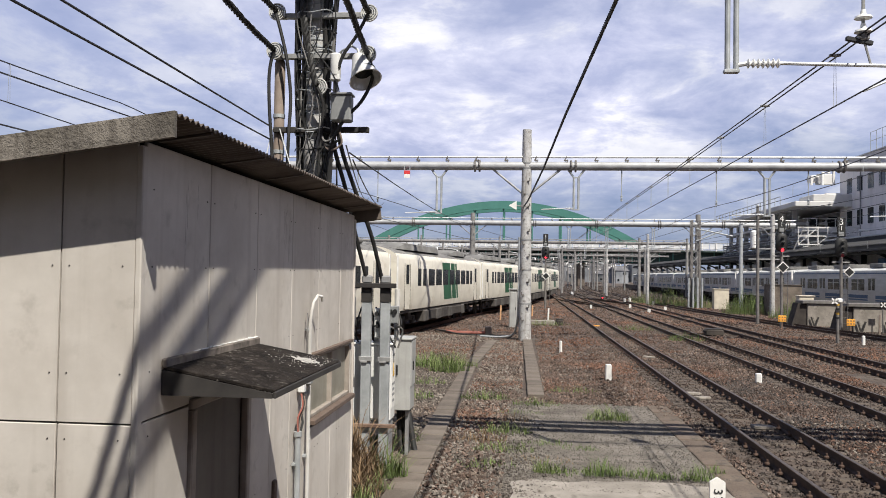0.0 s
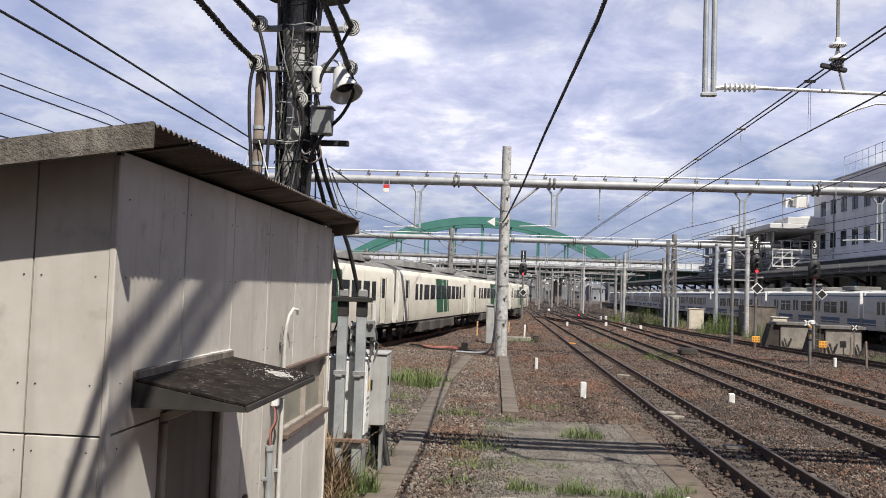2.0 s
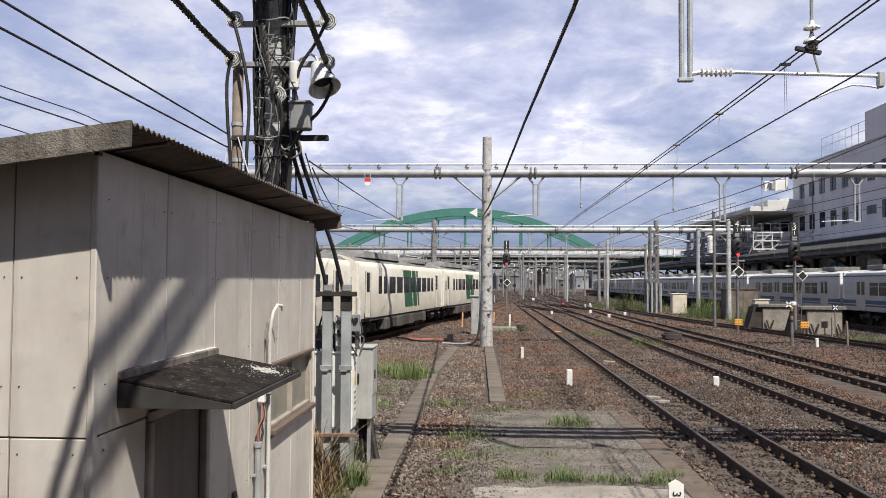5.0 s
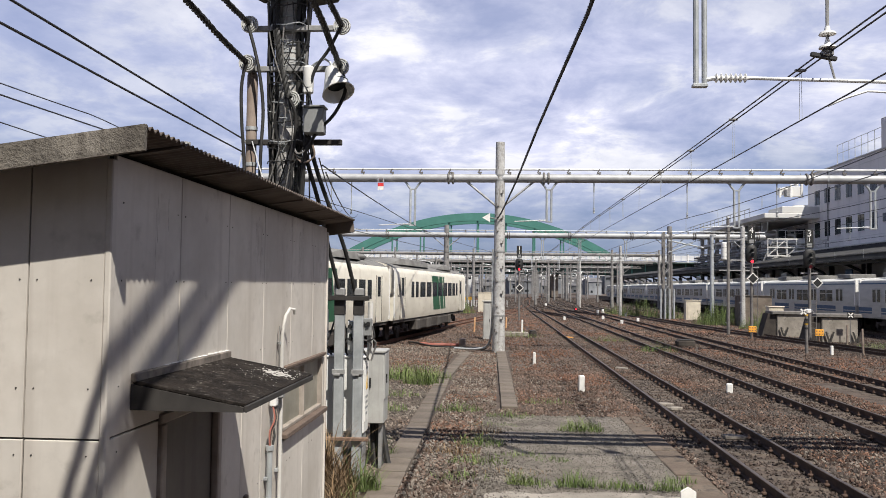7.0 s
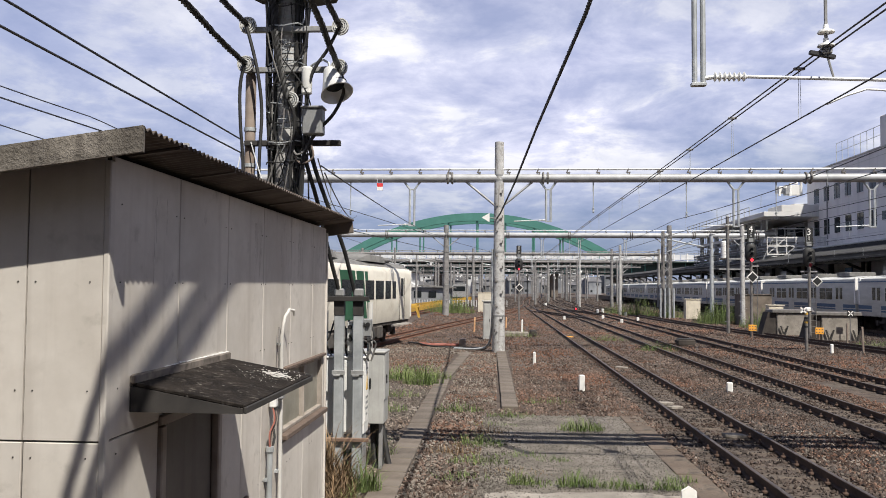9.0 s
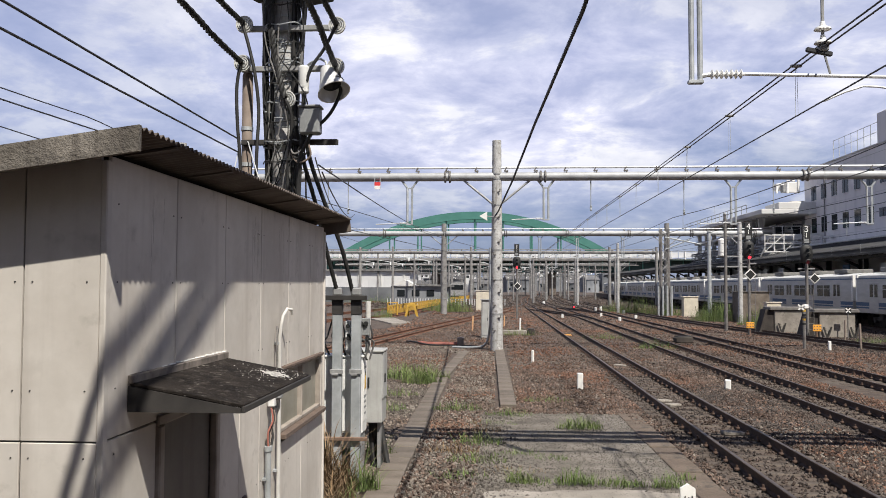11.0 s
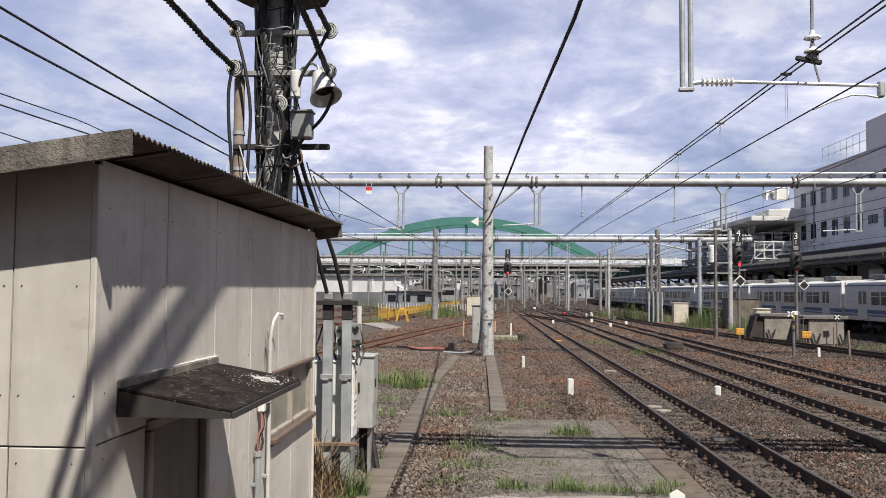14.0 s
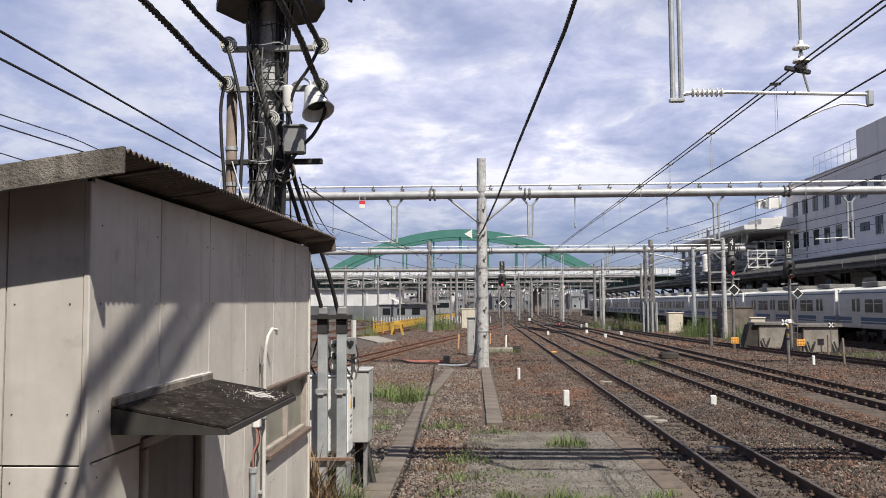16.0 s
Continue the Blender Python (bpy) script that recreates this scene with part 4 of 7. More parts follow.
def commuter_car():
    """A stainless commuter coach with a blue band; its origin is on the rails in the middle."""
    c = thing("commuter_coach", "stainless commuter train coach with blue bands, standing at the platform", "train", group="commuter train coaches")
    L = 19.7
    part("body", Geo().sweep(car_profile(2.95, 0.98, 3.4, 3.62), [(0, -L / 2, 0), (0, L / 2, 0)]), STEEL_BODY, c)
    part("roof", Geo().sweep([(a * 0.985, z + 0.012) for a, z in car_profile(2.95, 0.98, 3.4, 3.62)[3:-3]] + [(1.2, 3.3), (-1.2, 3.3)], [(0, -L / 2 + 0.01, 0), (0, L / 2 - 0.01, 0)]), PALE_ROOF, c, "pale roof")
    for y in (-6.5, 0.0, 6.5):
        part("roof_unit", Geo().box((0, y, 3.76), (1.8, 2.2 if y else 3.2, 0.3), b=0.04), TRAIN_ROOF, c, smooth=False)
    for s in (-1, 1):
        for y, l in ((-3.2, 2.4), (-0.3, 2.2), (2.6, 2.8)):
            part("underfloor_box", Geo().box((s * 0.95, y, 0.66), (0.9, l, 0.5), b=0.04), UNDER, c)
    for y in (-6.9, 6.9):
        b = Geo()
        bogie(b, y)
        part("bogie", b, UNDER, c)
    s = -1
    for z, h in ((1.55, 0.24), (1.32, 0.1)):
        part("stripe", Geo().box((s * 1.476, 0, z), (0.012, L - 0.02, h)), BLUE, c, "blue waist band", smooth=False)
    part("stripe", Geo().box((s * 1.468, 0, 3.2), (0.03, L - 0.02, 0.07)), BLUE, c, "blue roof band", smooth=False)
    for k in range(4):
        y = -7.2 + k * 4.8
        part("door", Geo().box((s * 1.468, y, 2.0), (0.03, 1.32, 1.9), b=0.01), STEEL_BODY, c)
        for j in (-0.33, 0.33):
            part("door_window", Geo().box((s * 1.485, y + j, 2.42), (0.014, 0.42, 0.8), b=0.006), GLASS, c)
        if k < 3:
            for j in (-0.62, 0.62):
                wn2 = part("window", Geo().box((s * 1.478, y + 2.4 + j, 2.38), (0.014, 1.08, 0.8), b=0.006), GLASS, c)
                part("window_bar", Geo().box((s * 1.486, y + 2.4 + j, 2.52), (0.012, 1.06, 0.035)), STEEL_BODY, wn2, smooth=False)
    for q in (-1, 1):
        part("car_end", Geo().box((-1.3, q * (L / 2 - 0.1), 2.6), (0.36, 0.22, 1.75), b=0.03), WHITE, c, "white end pillar")
        part("gangway", Geo().box((0, q * (L / 2 + 0.12), 2.1), (0.95, 0.26, 1.9), b=0.03), UNDER, c)
    return c


PALE_ROOF = surf("pale_train_roof", (0.48, 0.48, 0.47), (0.6, 0.6, 0.58), 1, 0.6)
EXPRESS = []


def trains():
    first = express_car()
    EXPRESS.append(first)
    for _ in range(6):
        EXPRESS.append(copy_thing(first, pose(0, 0, 0)))
    nose = Geo()
    rings = [car_profile(2.9, 1.05, 3.5, 3.85), [(a * 0.97, 1.07 + (z - 1.05) * 0.985) for a, z in car_profile(2.9, 1.05, 3.5, 3.85)], [(a * 0.86, 1.12 + (z - 1.05) * 0.93) for a, z in car_profile(2.9, 1.05, 3.5, 3.85)]]
    m = len(rings[0])
    for ring, y in zip(rings, (10.0, 10.2, 10.42)):
        nose.v += [(a, y, z) for a, z in ring]
    nose.f += [(j * m + i, j * m + (i + 1) % m, j * m + m + (i + 1) % m, j * m + m + i) for j in range(2) for i in range(m)]
    nose.f.append(tuple(range(2 * m, 3 * m)))
    part("cab_end", nose, CREAM, first, "cream rounded cab end")
    for y, w, h in ((-9.35, 0.09, 0.6), (-9.15, 0.22, 0.1), (-9.05, 0.09, 0.6)):
        part("emblem_bar", Geo().box((1.456, y, 2.45 if h > 0.2 else 2.2), (0.01, w, h)), TRAIN_ROOF, first, "plain grey emblem", smooth=False)
    em = commuter_car()
    em.matrix_basis = pose(TRACKS[4], 47.5, 0.18)
    for k in range(1, 8):
        y = 47.5 + k * 20.2
        copy_thing(em, pose(TRACKS[4] + bend(y) * 0.6, y, 0.18, 0, 0, -math.degrees(2 * max(0, y - 113) / 3190 * 0.6)))


def express_pose(tail, k):
    """The pose of the k-th coach from the tail when the train's tail is at y = tail; bogies stay on the rails."""
    a = tail - 20.5 * k - 3.0
    b = a - 13.8
    xa, xb = turn_x(a), turn_x(b)
    return pose((xa + xb) / 2, (a + b) / 2, 0.18, 0, 0, -math.degrees(math.atan2(xa - xb, a - b)))


TAIL = [(0.0, 116.0), (16.0, -15.6)]


def tail_at(t):
    for (a, p), (b, q) in zip(TAIL, TAIL[1:]):
        if t <= b:
            return p + (q - p) * (t - a) / (b - a)


def motions():
    for k, c in enumerate(EXPRESS):
        walk(c, [(i * 0.5, express_pose(tail_at(i * 0.5), k)) for i in range(33)])


# ---- lettering ----
def letters(text, size, mat, parent, m, label=""):
    """Flat raised characters of the built-in font, centred, under a thing."""
    cu = bpy.data.curves.new("characters", "FONT")
    cu.body, cu.size, cu.extrude = text, size, 0.003
    cu.align_x, cu.align_y = "CENTER", "CENTER"
    tmp = bpy.data.objects.new("characters", cu)
    me = bpy.data.meshes.new_from_object(tmp)
    bpy.data.objects.remove(tmp)
    me.materials.clear()
    me.materials.append(mat)
    return part("numeral", me, None, parent, label, at=m)


# ---- wires ----
def sag_line(a, b, sag, n=14):
    a, b = Vector(a), Vector(b)
    return [a.lerp(b, i / n) - Vector((0, 0, sag * 4 * (i / n) * (1 - i / n))) for i in range(n + 1)]


def wire(name, label, pts, r, n=6, mat=None):
    ob = part(name, Geo().tube(pts, r, n), mat or WIRE)
    return tagged(ob, label, "wire")


def twisted(name, label, pts, r, pitch=0.22, strands=3, parent=None):
    """A bundle of strands twisted round a line; its parts are the strands."""
    th = parent or thing(name, label, "cable")
    line = []
    for a, b in zip(pts, pts[1:]):
        a, b = Vector(a), Vector(b)
        n = max(2, int((b - a).length / (pitch / 5)))
        line += [a.lerp(b, i / n) for i in range(n)]
    line.append(Vector(pts[-1]))
    for s in range(strands):
        out, run = [], 0.0
        for i, p in enumerate(line):
            d = (line[min(i + 1, len(line) - 1)] - line[max(i - 1, 0)]).normalized()
            if i:
                run += (p - line[i - 1]).length
            u = d.cross(Vector((0, 0, 1)) if abs(d.z) < 0.9 else Vector((1, 0, 0))).normalized()
            w = d.cross(u)
            a = 2 * math.pi * (run / pitch + s / strands)
            out.append(p + (u * math.cos(a) + w * math.sin(a)) * r * 0.55)
        part("strand", Geo().tube(out, r * 0.55, 5), CABLE, th)
    return th


def overhead_line(x, y0, y1, zc, zm, supports, label, double=False, step=5.0, drift=0.0, sag=0.25):
    """Contact wire and sagging messenger with droppers along one track."""
    th = thing("overhead_line", label, "wire", group="overhead lines")
    part("contact_wire", Geo().tube([(x + drift * (y - 11.0), y, zc) for y in np.linspace(y0, y1, 40)], 0.011, 5), WIRE, th)
    sp = sorted(supports)

    def zmess(y):
        for a, b in zip(sp, sp[1:]):
            if a <= y <= b:
                s = (y - a) / (b - a)
                return zm - sag * 4 * s * (1 - s)
        return zm
    ys = np.linspace(y0, y1, 90)
    for k in ((-0.05, 0.05) if double else (0.0,)):
        part("messenger_wire", Geo().tube([(x + k + drift * (y - 11.0), y, zmess(y)) for y in ys], 0.012, 5), WIRE, th)
    y = sp[0] + 3.0
    while y < min(y1, 78):
        if y > 8:
            g = Geo()
            for k in (-0.02, 0.02):
                g.tube([(x + k + drift * (y - 11.0), y, zc), (x + k * 0.5 + drift * (y - 11.0), y, zmess(y))], 0.0035, 4)
            part("dropper", g, GALV, th)
            if double:
                part("clip", Geo().box((x + drift * (y - 11.0), y, zmess(y)), (0.16, 0.05, 0.04), b=0.01), GALV_DULL, th)
        y += step
    return th


def wires():
    sup = (-8, 11.05, 36.6, 83.6, 127.2, 165.5, 204.8)
    overhead_line(4.24, -12, 218, 5.23, 5.95, sup, "dark contact wire and double messenger over the track", True, 3.4, sag=0.03)
    overhead_line(7.7, -12, 218, 5.23, 5.85, sup, "dark contact wire and messenger over the second track")
    overhead_line(11.0, -12, 218, 5.23, 5.75, sup, "dark contact wire and messenger over the third track")
    overhead_line(17.2, 0, 218, 5.23, 6.1, sup, "dark contact wire and messenger over a far track", drift=-0.03)
    overhead_line(25.4, 0, 218, 5.23, 6.1, sup, "dark contact wire and messenger over the platform track")
    overhead_line(-8.6, -5, 52, 5.55, 6.35, (-5, 17, 52), "dark contact wire and messenger beyond the hut", drift=0.0)
    # heavy cable from the gantry column up over the camera
    twisted("signal_cable", "thick black twisted cable strung from the concrete column", [(-0.1, 36.38, 5.85), (0.05, 33.98, 5.85), (0.5, 26.14, 6.15), (0.85, 19.17, 6.5), (1.13, 10.98, 6.45), (1.4, 1.74, 6.9), (1.8, -10.46, 8.0)], 0.03, 0.3, 3)
    # two thin lines that slope over the hut roof to the pole
    for dx, dz, lab in ((0.0, 0.0, "upper"), (-0.05, -0.26, "lower")):
        wire("power_line", "thin black power line strung to the cable pole", sag_line((-3.40 + dx * 3, -3.0, 4.85 + dz * 0.6), (-3.57, 11.3, 4.83 + dz * 0.7), 0.02), 0.011)
    # strands from the pole to the far gantry
    for a, b, s in (((-2.5, 11.5, 4.5), (-5.0, 83.2, 8.2), 0.5), ((-2.55, 11.5, 4.6), (-7.0, 36.6, 6.2), 0.35), ((-2.45, 11.5, 4.4), (-6.3, 36.6, 6.0), 0.35)):
        wire("span_wire", "thin dark span wire from the cable pole", sag_line(a, b, s), 0.011)
    # contact and messenger wires over the curving track and the yard
    for line, lab in ((LOOP[8:48], "curving"), ([Vector((-13.2, 95.8, 0)), Vector((-11, 174.3, 0)), Vector((-9, 250, 0))], "yard"), ([Vector((-24, 104.6, 0)), Vector((-18, 174.3, 0)), Vector((-16, 250, 0))], "yard"), ([Vector((-8.4, 87.1, 0)), Vector((-6.6, 130.7, 0)), Vector((-4, 250, 0))], "yard")):
        for z in (5.3, 6.2):
            wire("contact_wire", "thin dark overhead wire above the %s track" % lab, [q + Vector((0, 0, z)) for q in line], 0.016, 5)
    for y, z in ((83.6, 6.4), (127.2, 6.6), (145.0, 6.3), (165.5, 6.5), (204.8, 6.6)):
        wire("cross_span", "thin dark cross-span wire between columns", sag_line((-28, y, z), (22, y, z), 0.35), 0.018, 5)
    # bundles overhead, out of sight, that shade the hut
    for (px, py, pz), dz in (((-0.60, 2.98, 6.5), 0.05), ((-0.49, 2.93, 6.5), 0.08), ((-0.40, 2.98, 6.6), 0.04)):
        k = Vector((-0.16 + 0.316 * dz, 1.0, dz))
        p = Vector((px, py, pz))
        twisted("cable_bundle", "black twisted cable bundle strung from the gantry beam", [p + k * 7.9, p + k * 4, p, p - k * 6, p - k * 14], 0.034, 0.3, 3)


# ---- gantry overhead and the cable pole ----
def near_gantry():
    g = thing("catenary_gantry", "grey steel truss gantry with hanging wire supports", "gantry", pose(0, 11.15, 0), "catenary gantries")
    for z, rad in ((7.55, 0.14), (8.25, 0.11)):
        for y in (-0.24, 0.24):
            part("chord", Geo().tube([(-4.0, y, z), (22, y, z)], rad, 8), BEAM, g)
    lat = Geo()
    for k in range(26):
        x = -4 + k
        for y in (-0.2, 0.2):
            lat.tube([(x, y, 7.55), (x + 0.5, y, 8.25), (x + 1, y, 7.55)], 0.025, 5)
    part("lacing", lat, BEAM, g)
    part("column", Geo().lathe([(0.2, 0), (0.17, 9)], 14, (21.8, 0, 0)), POLE, g)
    for x in (2.56, 2.67):
        part("drop_post", Geo().tube([(x, -0.1, 7.6), (x, -0.1, 5.5)], 0.037, 10), GALV, g)
    part("drop_foot", Geo().box((2.61, -0.1, 5.5), (0.2, 0.09, 0.05), b=0.01), GALV, g)
    ins = Geo()
    insulator(ins, (2.78, -0.1, 5.6), (1, 0, 0), 7, 0.065, 0.062)
    part("insulator", ins, PORCELAIN, g, "white ribbed insulator")
    part("arm", Geo().tube([(2.68, -0.1, 5.58), (2.8, -0.1, 5.6)], 0.03, 8).tube([(3.25, -0.1, 5.6), (5.15, -0.1, 5.535)], 0.024, 8), WHITE_STEEL, g, "pale registration tube")
    part("arm_clamp", Geo().box((5.12, -0.1, 5.49), (0.09, 0.08, 0.22), b=0.02), GALV, g)
    part("steady_arm", Geo().tube([(5.1, -0.1, 5.38), (4.95, -0.1, 5.41), (4.75, -0.1, 5.42), (4.5, -0.1, 5.34), (4.25, -0.1, 5.23)], 0.014, 8), WHITE_STEEL, g)
    ih = Geo()
    for z in (5.98, 6.16):
        ih.lathe([(0.02, 0), (0.11, 0.01), (0.1, 0.035), (0.04, 0.06), (0.03, 0.12)], 14, (4.25, -0.1, z))
    part("insulator", ih, PORCELAIN, g, "white disc insulators")
    part("hanger", Geo().tube([(4.25, -0.1, 5.95), (4.25, -0.1, 7.55)], 0.022, 6).box((4.25, -0.1, 5.93), (0.14, 0.1, 0.1), b=0.02).tube([(4.25, -0.1, 5.92), (4.34, -0.1, 5.58)], 0.015, 6), GALV_DULL, g)
    part("clamp", Geo().box((4.2, -0.1, 5.88), (0.34, 0.06, 0.06), rot("Y", 12), b=0.01), WIRE, g)


def pulley(parent, x, y, z):
    """A large white insulator with concentric ribs, its axis along the line."""
    prof = [(0.022, -0.09), (0.118, -0.02), (0.122, 0.0), (0.116, 0.022), (0.106, 0.022), (0.1, -0.004), (0.092, -0.004), (0.088, 0.03), (0.078, 0.03), (0.072, 0.004), (0.064, 0.004), (0.06, 0.04), (0.05, 0.04), (0.044, 0.014), (0.036, 0.014), (0.032, 0.05), (0.012, 0.052)]
    part("insulator", Geo().lathe(prof, 20, (x, y, z), rot("X", 90)), PORCELAIN_GREY, parent, "grey white ribbed insulator")
    part("insulator_pin", Geo().tube([(x, y - 0.07, z), (x, y + 0.12, z)], 0.014, 6), GALV_DULL, parent)


PORCELAIN_GREY = surf("weathered_porcelain", (0.5, 0.5, 0.49), (0.66, 0.66, 0.64), 8, 0.3)


def cable_pole():
    y0 = 11.4
    p = thing("cable_pole", "concrete pole wrapped in black cables with crossarms and lamp", "utility pole", pose(-2.96, y0, 0))
    part("pole", Geo().lathe([(0.20, 0), (0.165, 9.2)], 16), POLE, p, "stained concrete pole")
    for z in (4.75, 5.0, 5.15, 5.35, 5.6, 5.72, 5.95, 6.05, 6.15, 6.32, 6.55, 6.75):
        part("band", Geo().lathe([(0.187, -0.014), (0.187, 0.014)], 16, (0, 0, z)), GALV, p, "steel band")
    for z in (6.355, 5.79):
        part("crossarm", Geo().box((0.13, -0.2, z), (1.4, 0.075, 0.075), b=0.008), GALV_DULL, p, "grey steel crossarm")
    part("crossarm", Geo().box((0.12, -0.2, 4.77), (1.34, 0.075, 0.075), b=0.008), DARK, p, "dark steel crossarm")
    part("top_plate", Geo().lathe([(0.2, 7.05), (0.72, 7.0), (0.78, 6.98), (0.78, 7.1), (0.2, 7.12)], 8), DARK, p, "dark octagonal platform")
    for x, z in ((-0.505, 6.39), (0.78, 6.355), (-0.525, 5.85), (0.77, 5.79), (0.1, 5.345)):
        pulley(p, x, -0.3, z)
    # brown sleeve pole beside it
    part("side_pole", Geo().lathe([(0.075, 1.0), (0.075, 5.72), (0.06, 5.76)], 12, (-0.5, -0.12, 0)), RUST_PIPE, p, "brown cable riser pipe")
    part("riser_clamp", Geo().lathe([(0.085, 0), (0.085, 0.05)], 12, (-0.5, -0.12, 4.95)).lathe([(0.085, 0), (0.085, 0.05)], 12, (-0.5, -0.12, 4.45)), GALV, p)
    # floodlight
    m = Vector((0.35, -0.35, -0.87)).to_track_quat("Z", "Y").to_matrix()
    part("lamp_shade", Geo().lathe([(0.07, -0.03), (0.085, 0.0), (0.11, 0.09), (0.19, 0.32), (0.225, 0.39), (0.21, 0.39), (0.18, 0.34), (0.05, 0.1)], 20, (0.65, -0.35, 5.73), m), ALU, p, "silver floodlight bell")
    part("lamp_glass", Geo().lathe([(0.15, 0.27), (0.15, 0.28)], 18, (0.67, -0.35, 5.76), m), GLASS, p)
    part("lamp_arm", Geo().tube([(0.3, -0.2, 5.78), (0.42, -0.3, 5.84), (0.56, -0.35, 5.89), (0.64, -0.35, 5.84), (0.66, -0.35, 5.74)], 0.017, 8), GALV, p)
    part("ballast_box", Geo().lathe([(0.07, 5.5), (0.075, 5.52), (0.075, 5.78), (0.06, 5.8)], 12, (0.33, -0.3, 0)).box((0.33, -0.3, 5.47), (0.13, 0.12, 0.1), b=0.02), BOX_WHITE, p, "white lamp gear can")
    part("ballast_pipe", Geo().tube([(0.35, -0.3, 5.45), (0.35, -0.3, 5.2)], 0.02, 8), GALV, p)
    part("junction_box", Geo().box((0.44, -0.35, 5.03), (0.28, 0.2, 0.36), b=0.02), BOX_GREY, p, "grey steel junction box")
    part("box_hood", Geo().box((0.44, -0.35, 5.22), (0.31, 0.24, 0.03), b=0.008), BOX_GREY, p)
    # step bolts
    st = Geo()
    for k in range(12):
        z = 4.2 + k * 0.25
        s = 1 if k % 2 else -1
        st.tube([(s * 0.13, -0.12, z), (s * 0.24, -0.2, z), (s * 0.25, -0.2, z + 0.05)], 0.011, 5)
    tagged(part("step_bolts", st, GALV, p), kind="stuff")
    rnd = random.Random(4)
    # cables that climb the pole
    for k in range(16):
        a = math.pi * ((0.95 + 0.32 * k / 8) if k < 9 else (1.72 + 0.28 * (k - 9) / 7))
        r = 0.2 + rnd.uniform(0.0, 0.09)
        ph = rnd.uniform(0, 6)
        pts = []
        for i in range(26):
            z = 0.6 + i * 0.26
            aa = a + 0.13 * math.sin(z * 0.9 + ph)
            rr = r + 0.04 * math.sin(z * 1.7 + ph * 2)
            pts.append((rr * math.cos(aa) * 1.05, rr * math.sin(aa), z))
        part("climbing_cable", Geo().tube(pts, rnd.choice((0.013, 0.017, 0.022, 0.028)), 6), rnd.choice((CABLE, CABLE, GREY_CABLE, CABLE)), p)
    for k in range(9):
        z = 4.5 + k * 0.27
        w = rnd.uniform(-0.02, 0.02)
        part("strap", Geo().tube(smooth([(-0.27, -0.1, z + w), (-0.18, -0.3, z), (0.0, -0.34, z - 0.02), (0.2, -0.31, z + 0.02), (0.29, -0.1, z - w)], 3), 0.009, 5), GALV if k % 2 else CABLE, p, "thin tie strap")
    for k in range(5):
        z = 4.62 + k * 0.36
        part("hook", Geo().tube([(0.02, -0.21, z), (-0.06, -0.33, z + 0.02), (-0.05, -0.36, z + 0.1), (0.06, -0.36, z + 0.1), (0.0, -0.34, z)], 0.008, 5), GALV, p, "bright steel cable hook")
    for k in range(6):
        x0, x1 = rnd.uniform(-0.35, 0.3), rnd.uniform(-0.2, 0.38)
        part("thin_lead", Geo().tube(smooth([(x0, -0.3, 6.7), (x0 + rnd.uniform(-0.08, 0.08), -0.34, 6.1), (x1, -0.36, 5.4), (x1 + rnd.uniform(-0.1, 0.1), -0.34, 4.8), (x0, -0.28, 4.0)]), 0.009, 5), rnd.choice((GREY_CABLE, CABLE, CABLE)), p)
    part("guy_wire", Geo().tube([(-0.55, -0.25, 4.78), (-0.72, -0.5, 3.6)], 0.008, 5).tube([(-0.45, -0.25, 4.78), (-0.2, -0.4, 4.1)], 0.008, 5), WHITE_STEEL, p, "pale guy wire")
    # hanging loops from the insulators down the pole
    loops = [
        [(-0.505, -0.38, 6.36), (-0.43, -0.36, 6.1), (-0.34, -0.34, 5.7), (-0.29, -0.3, 5.2), (-0.31, -0.3, 4.6), (-0.35, -0.25, 3.4)],
        [(-0.525, -0.38, 5.82), (-0.58, -0.36, 5.5), (-0.57, -0.34, 5.0), (-0.54, -0.3, 4.5), (-0.5, -0.25, 3.2)],
        [(0.78, -0.38, 6.32), (0.62, -0.36, 6.02), (0.42, -0.34, 5.72), (0.33, -0.32, 5.3), (0.3, -0.3, 4.6), (0.24, -0.2, 3.4)],
        [(0.78, -0.38, 5.76), (0.845, -0.34, 5.58), (0.83, -0.34, 5.38), (0.7, -0.36, 5.12), (0.5, -0.38, 4.9), (0.36, -0.36, 4.68), (0.28, -0.32, 4.42), (0.22, -0.2, 3.4)],
        [(0.1, -0.4, 5.32), (0.17, -0.36, 5.15), (0.17, -0.32, 4.9), (0.12, -0.28, 4.2), (0.2, -0.2, 3.4)],
    ]
    for pts in loops:
        part("cable_tail", Geo().tube(smooth(pts), 0.024, 8), CABLE, p)
    for k in range(3):
        z = 4.85 - k * 0.06
        pts = smooth([(0.1, -0.28, z), (0.2 + k * 0.03, -0.33, z - 0.25), (0.36 + k * 0.04, -0.35, z - 0.18), (0.42, -0.36, z - 0.02)])
        part("cable_tail", Geo().tube(pts, 0.014, 6), (GREY_CABLE, CABLE, RUST_PIPE)[k], p)
    # cables that swing down from the pole to the cable posts
    for k, (x, e) in enumerate(((0.2, 0.62), (0.3, 0.85))):
        pts = smooth([(x, -0.2, 5.0), (x + 0.1, -0.12, 4.5), (x + 0.2 + 0.03 * k, 0.15, 4.0), (e - 0.13, 0.5, 3.35), (e - 0.02, 0.76, 2.76), (e, 0.8, 2.65)])
        part("cable_tail", Geo().tube(pts, 0.03, 8), CABLE, p)
    twisted("", "", [Vector(q) for q in smooth([(0.1, -0.4, 5.345), (0.03, -0.36, 5.55), (-0.07, -0.32, 6.0), (-0.14, -0.3, 6.5), (-0.2, -0.35, 7.3)])], 0.042, 0.26, 3, parent=p)
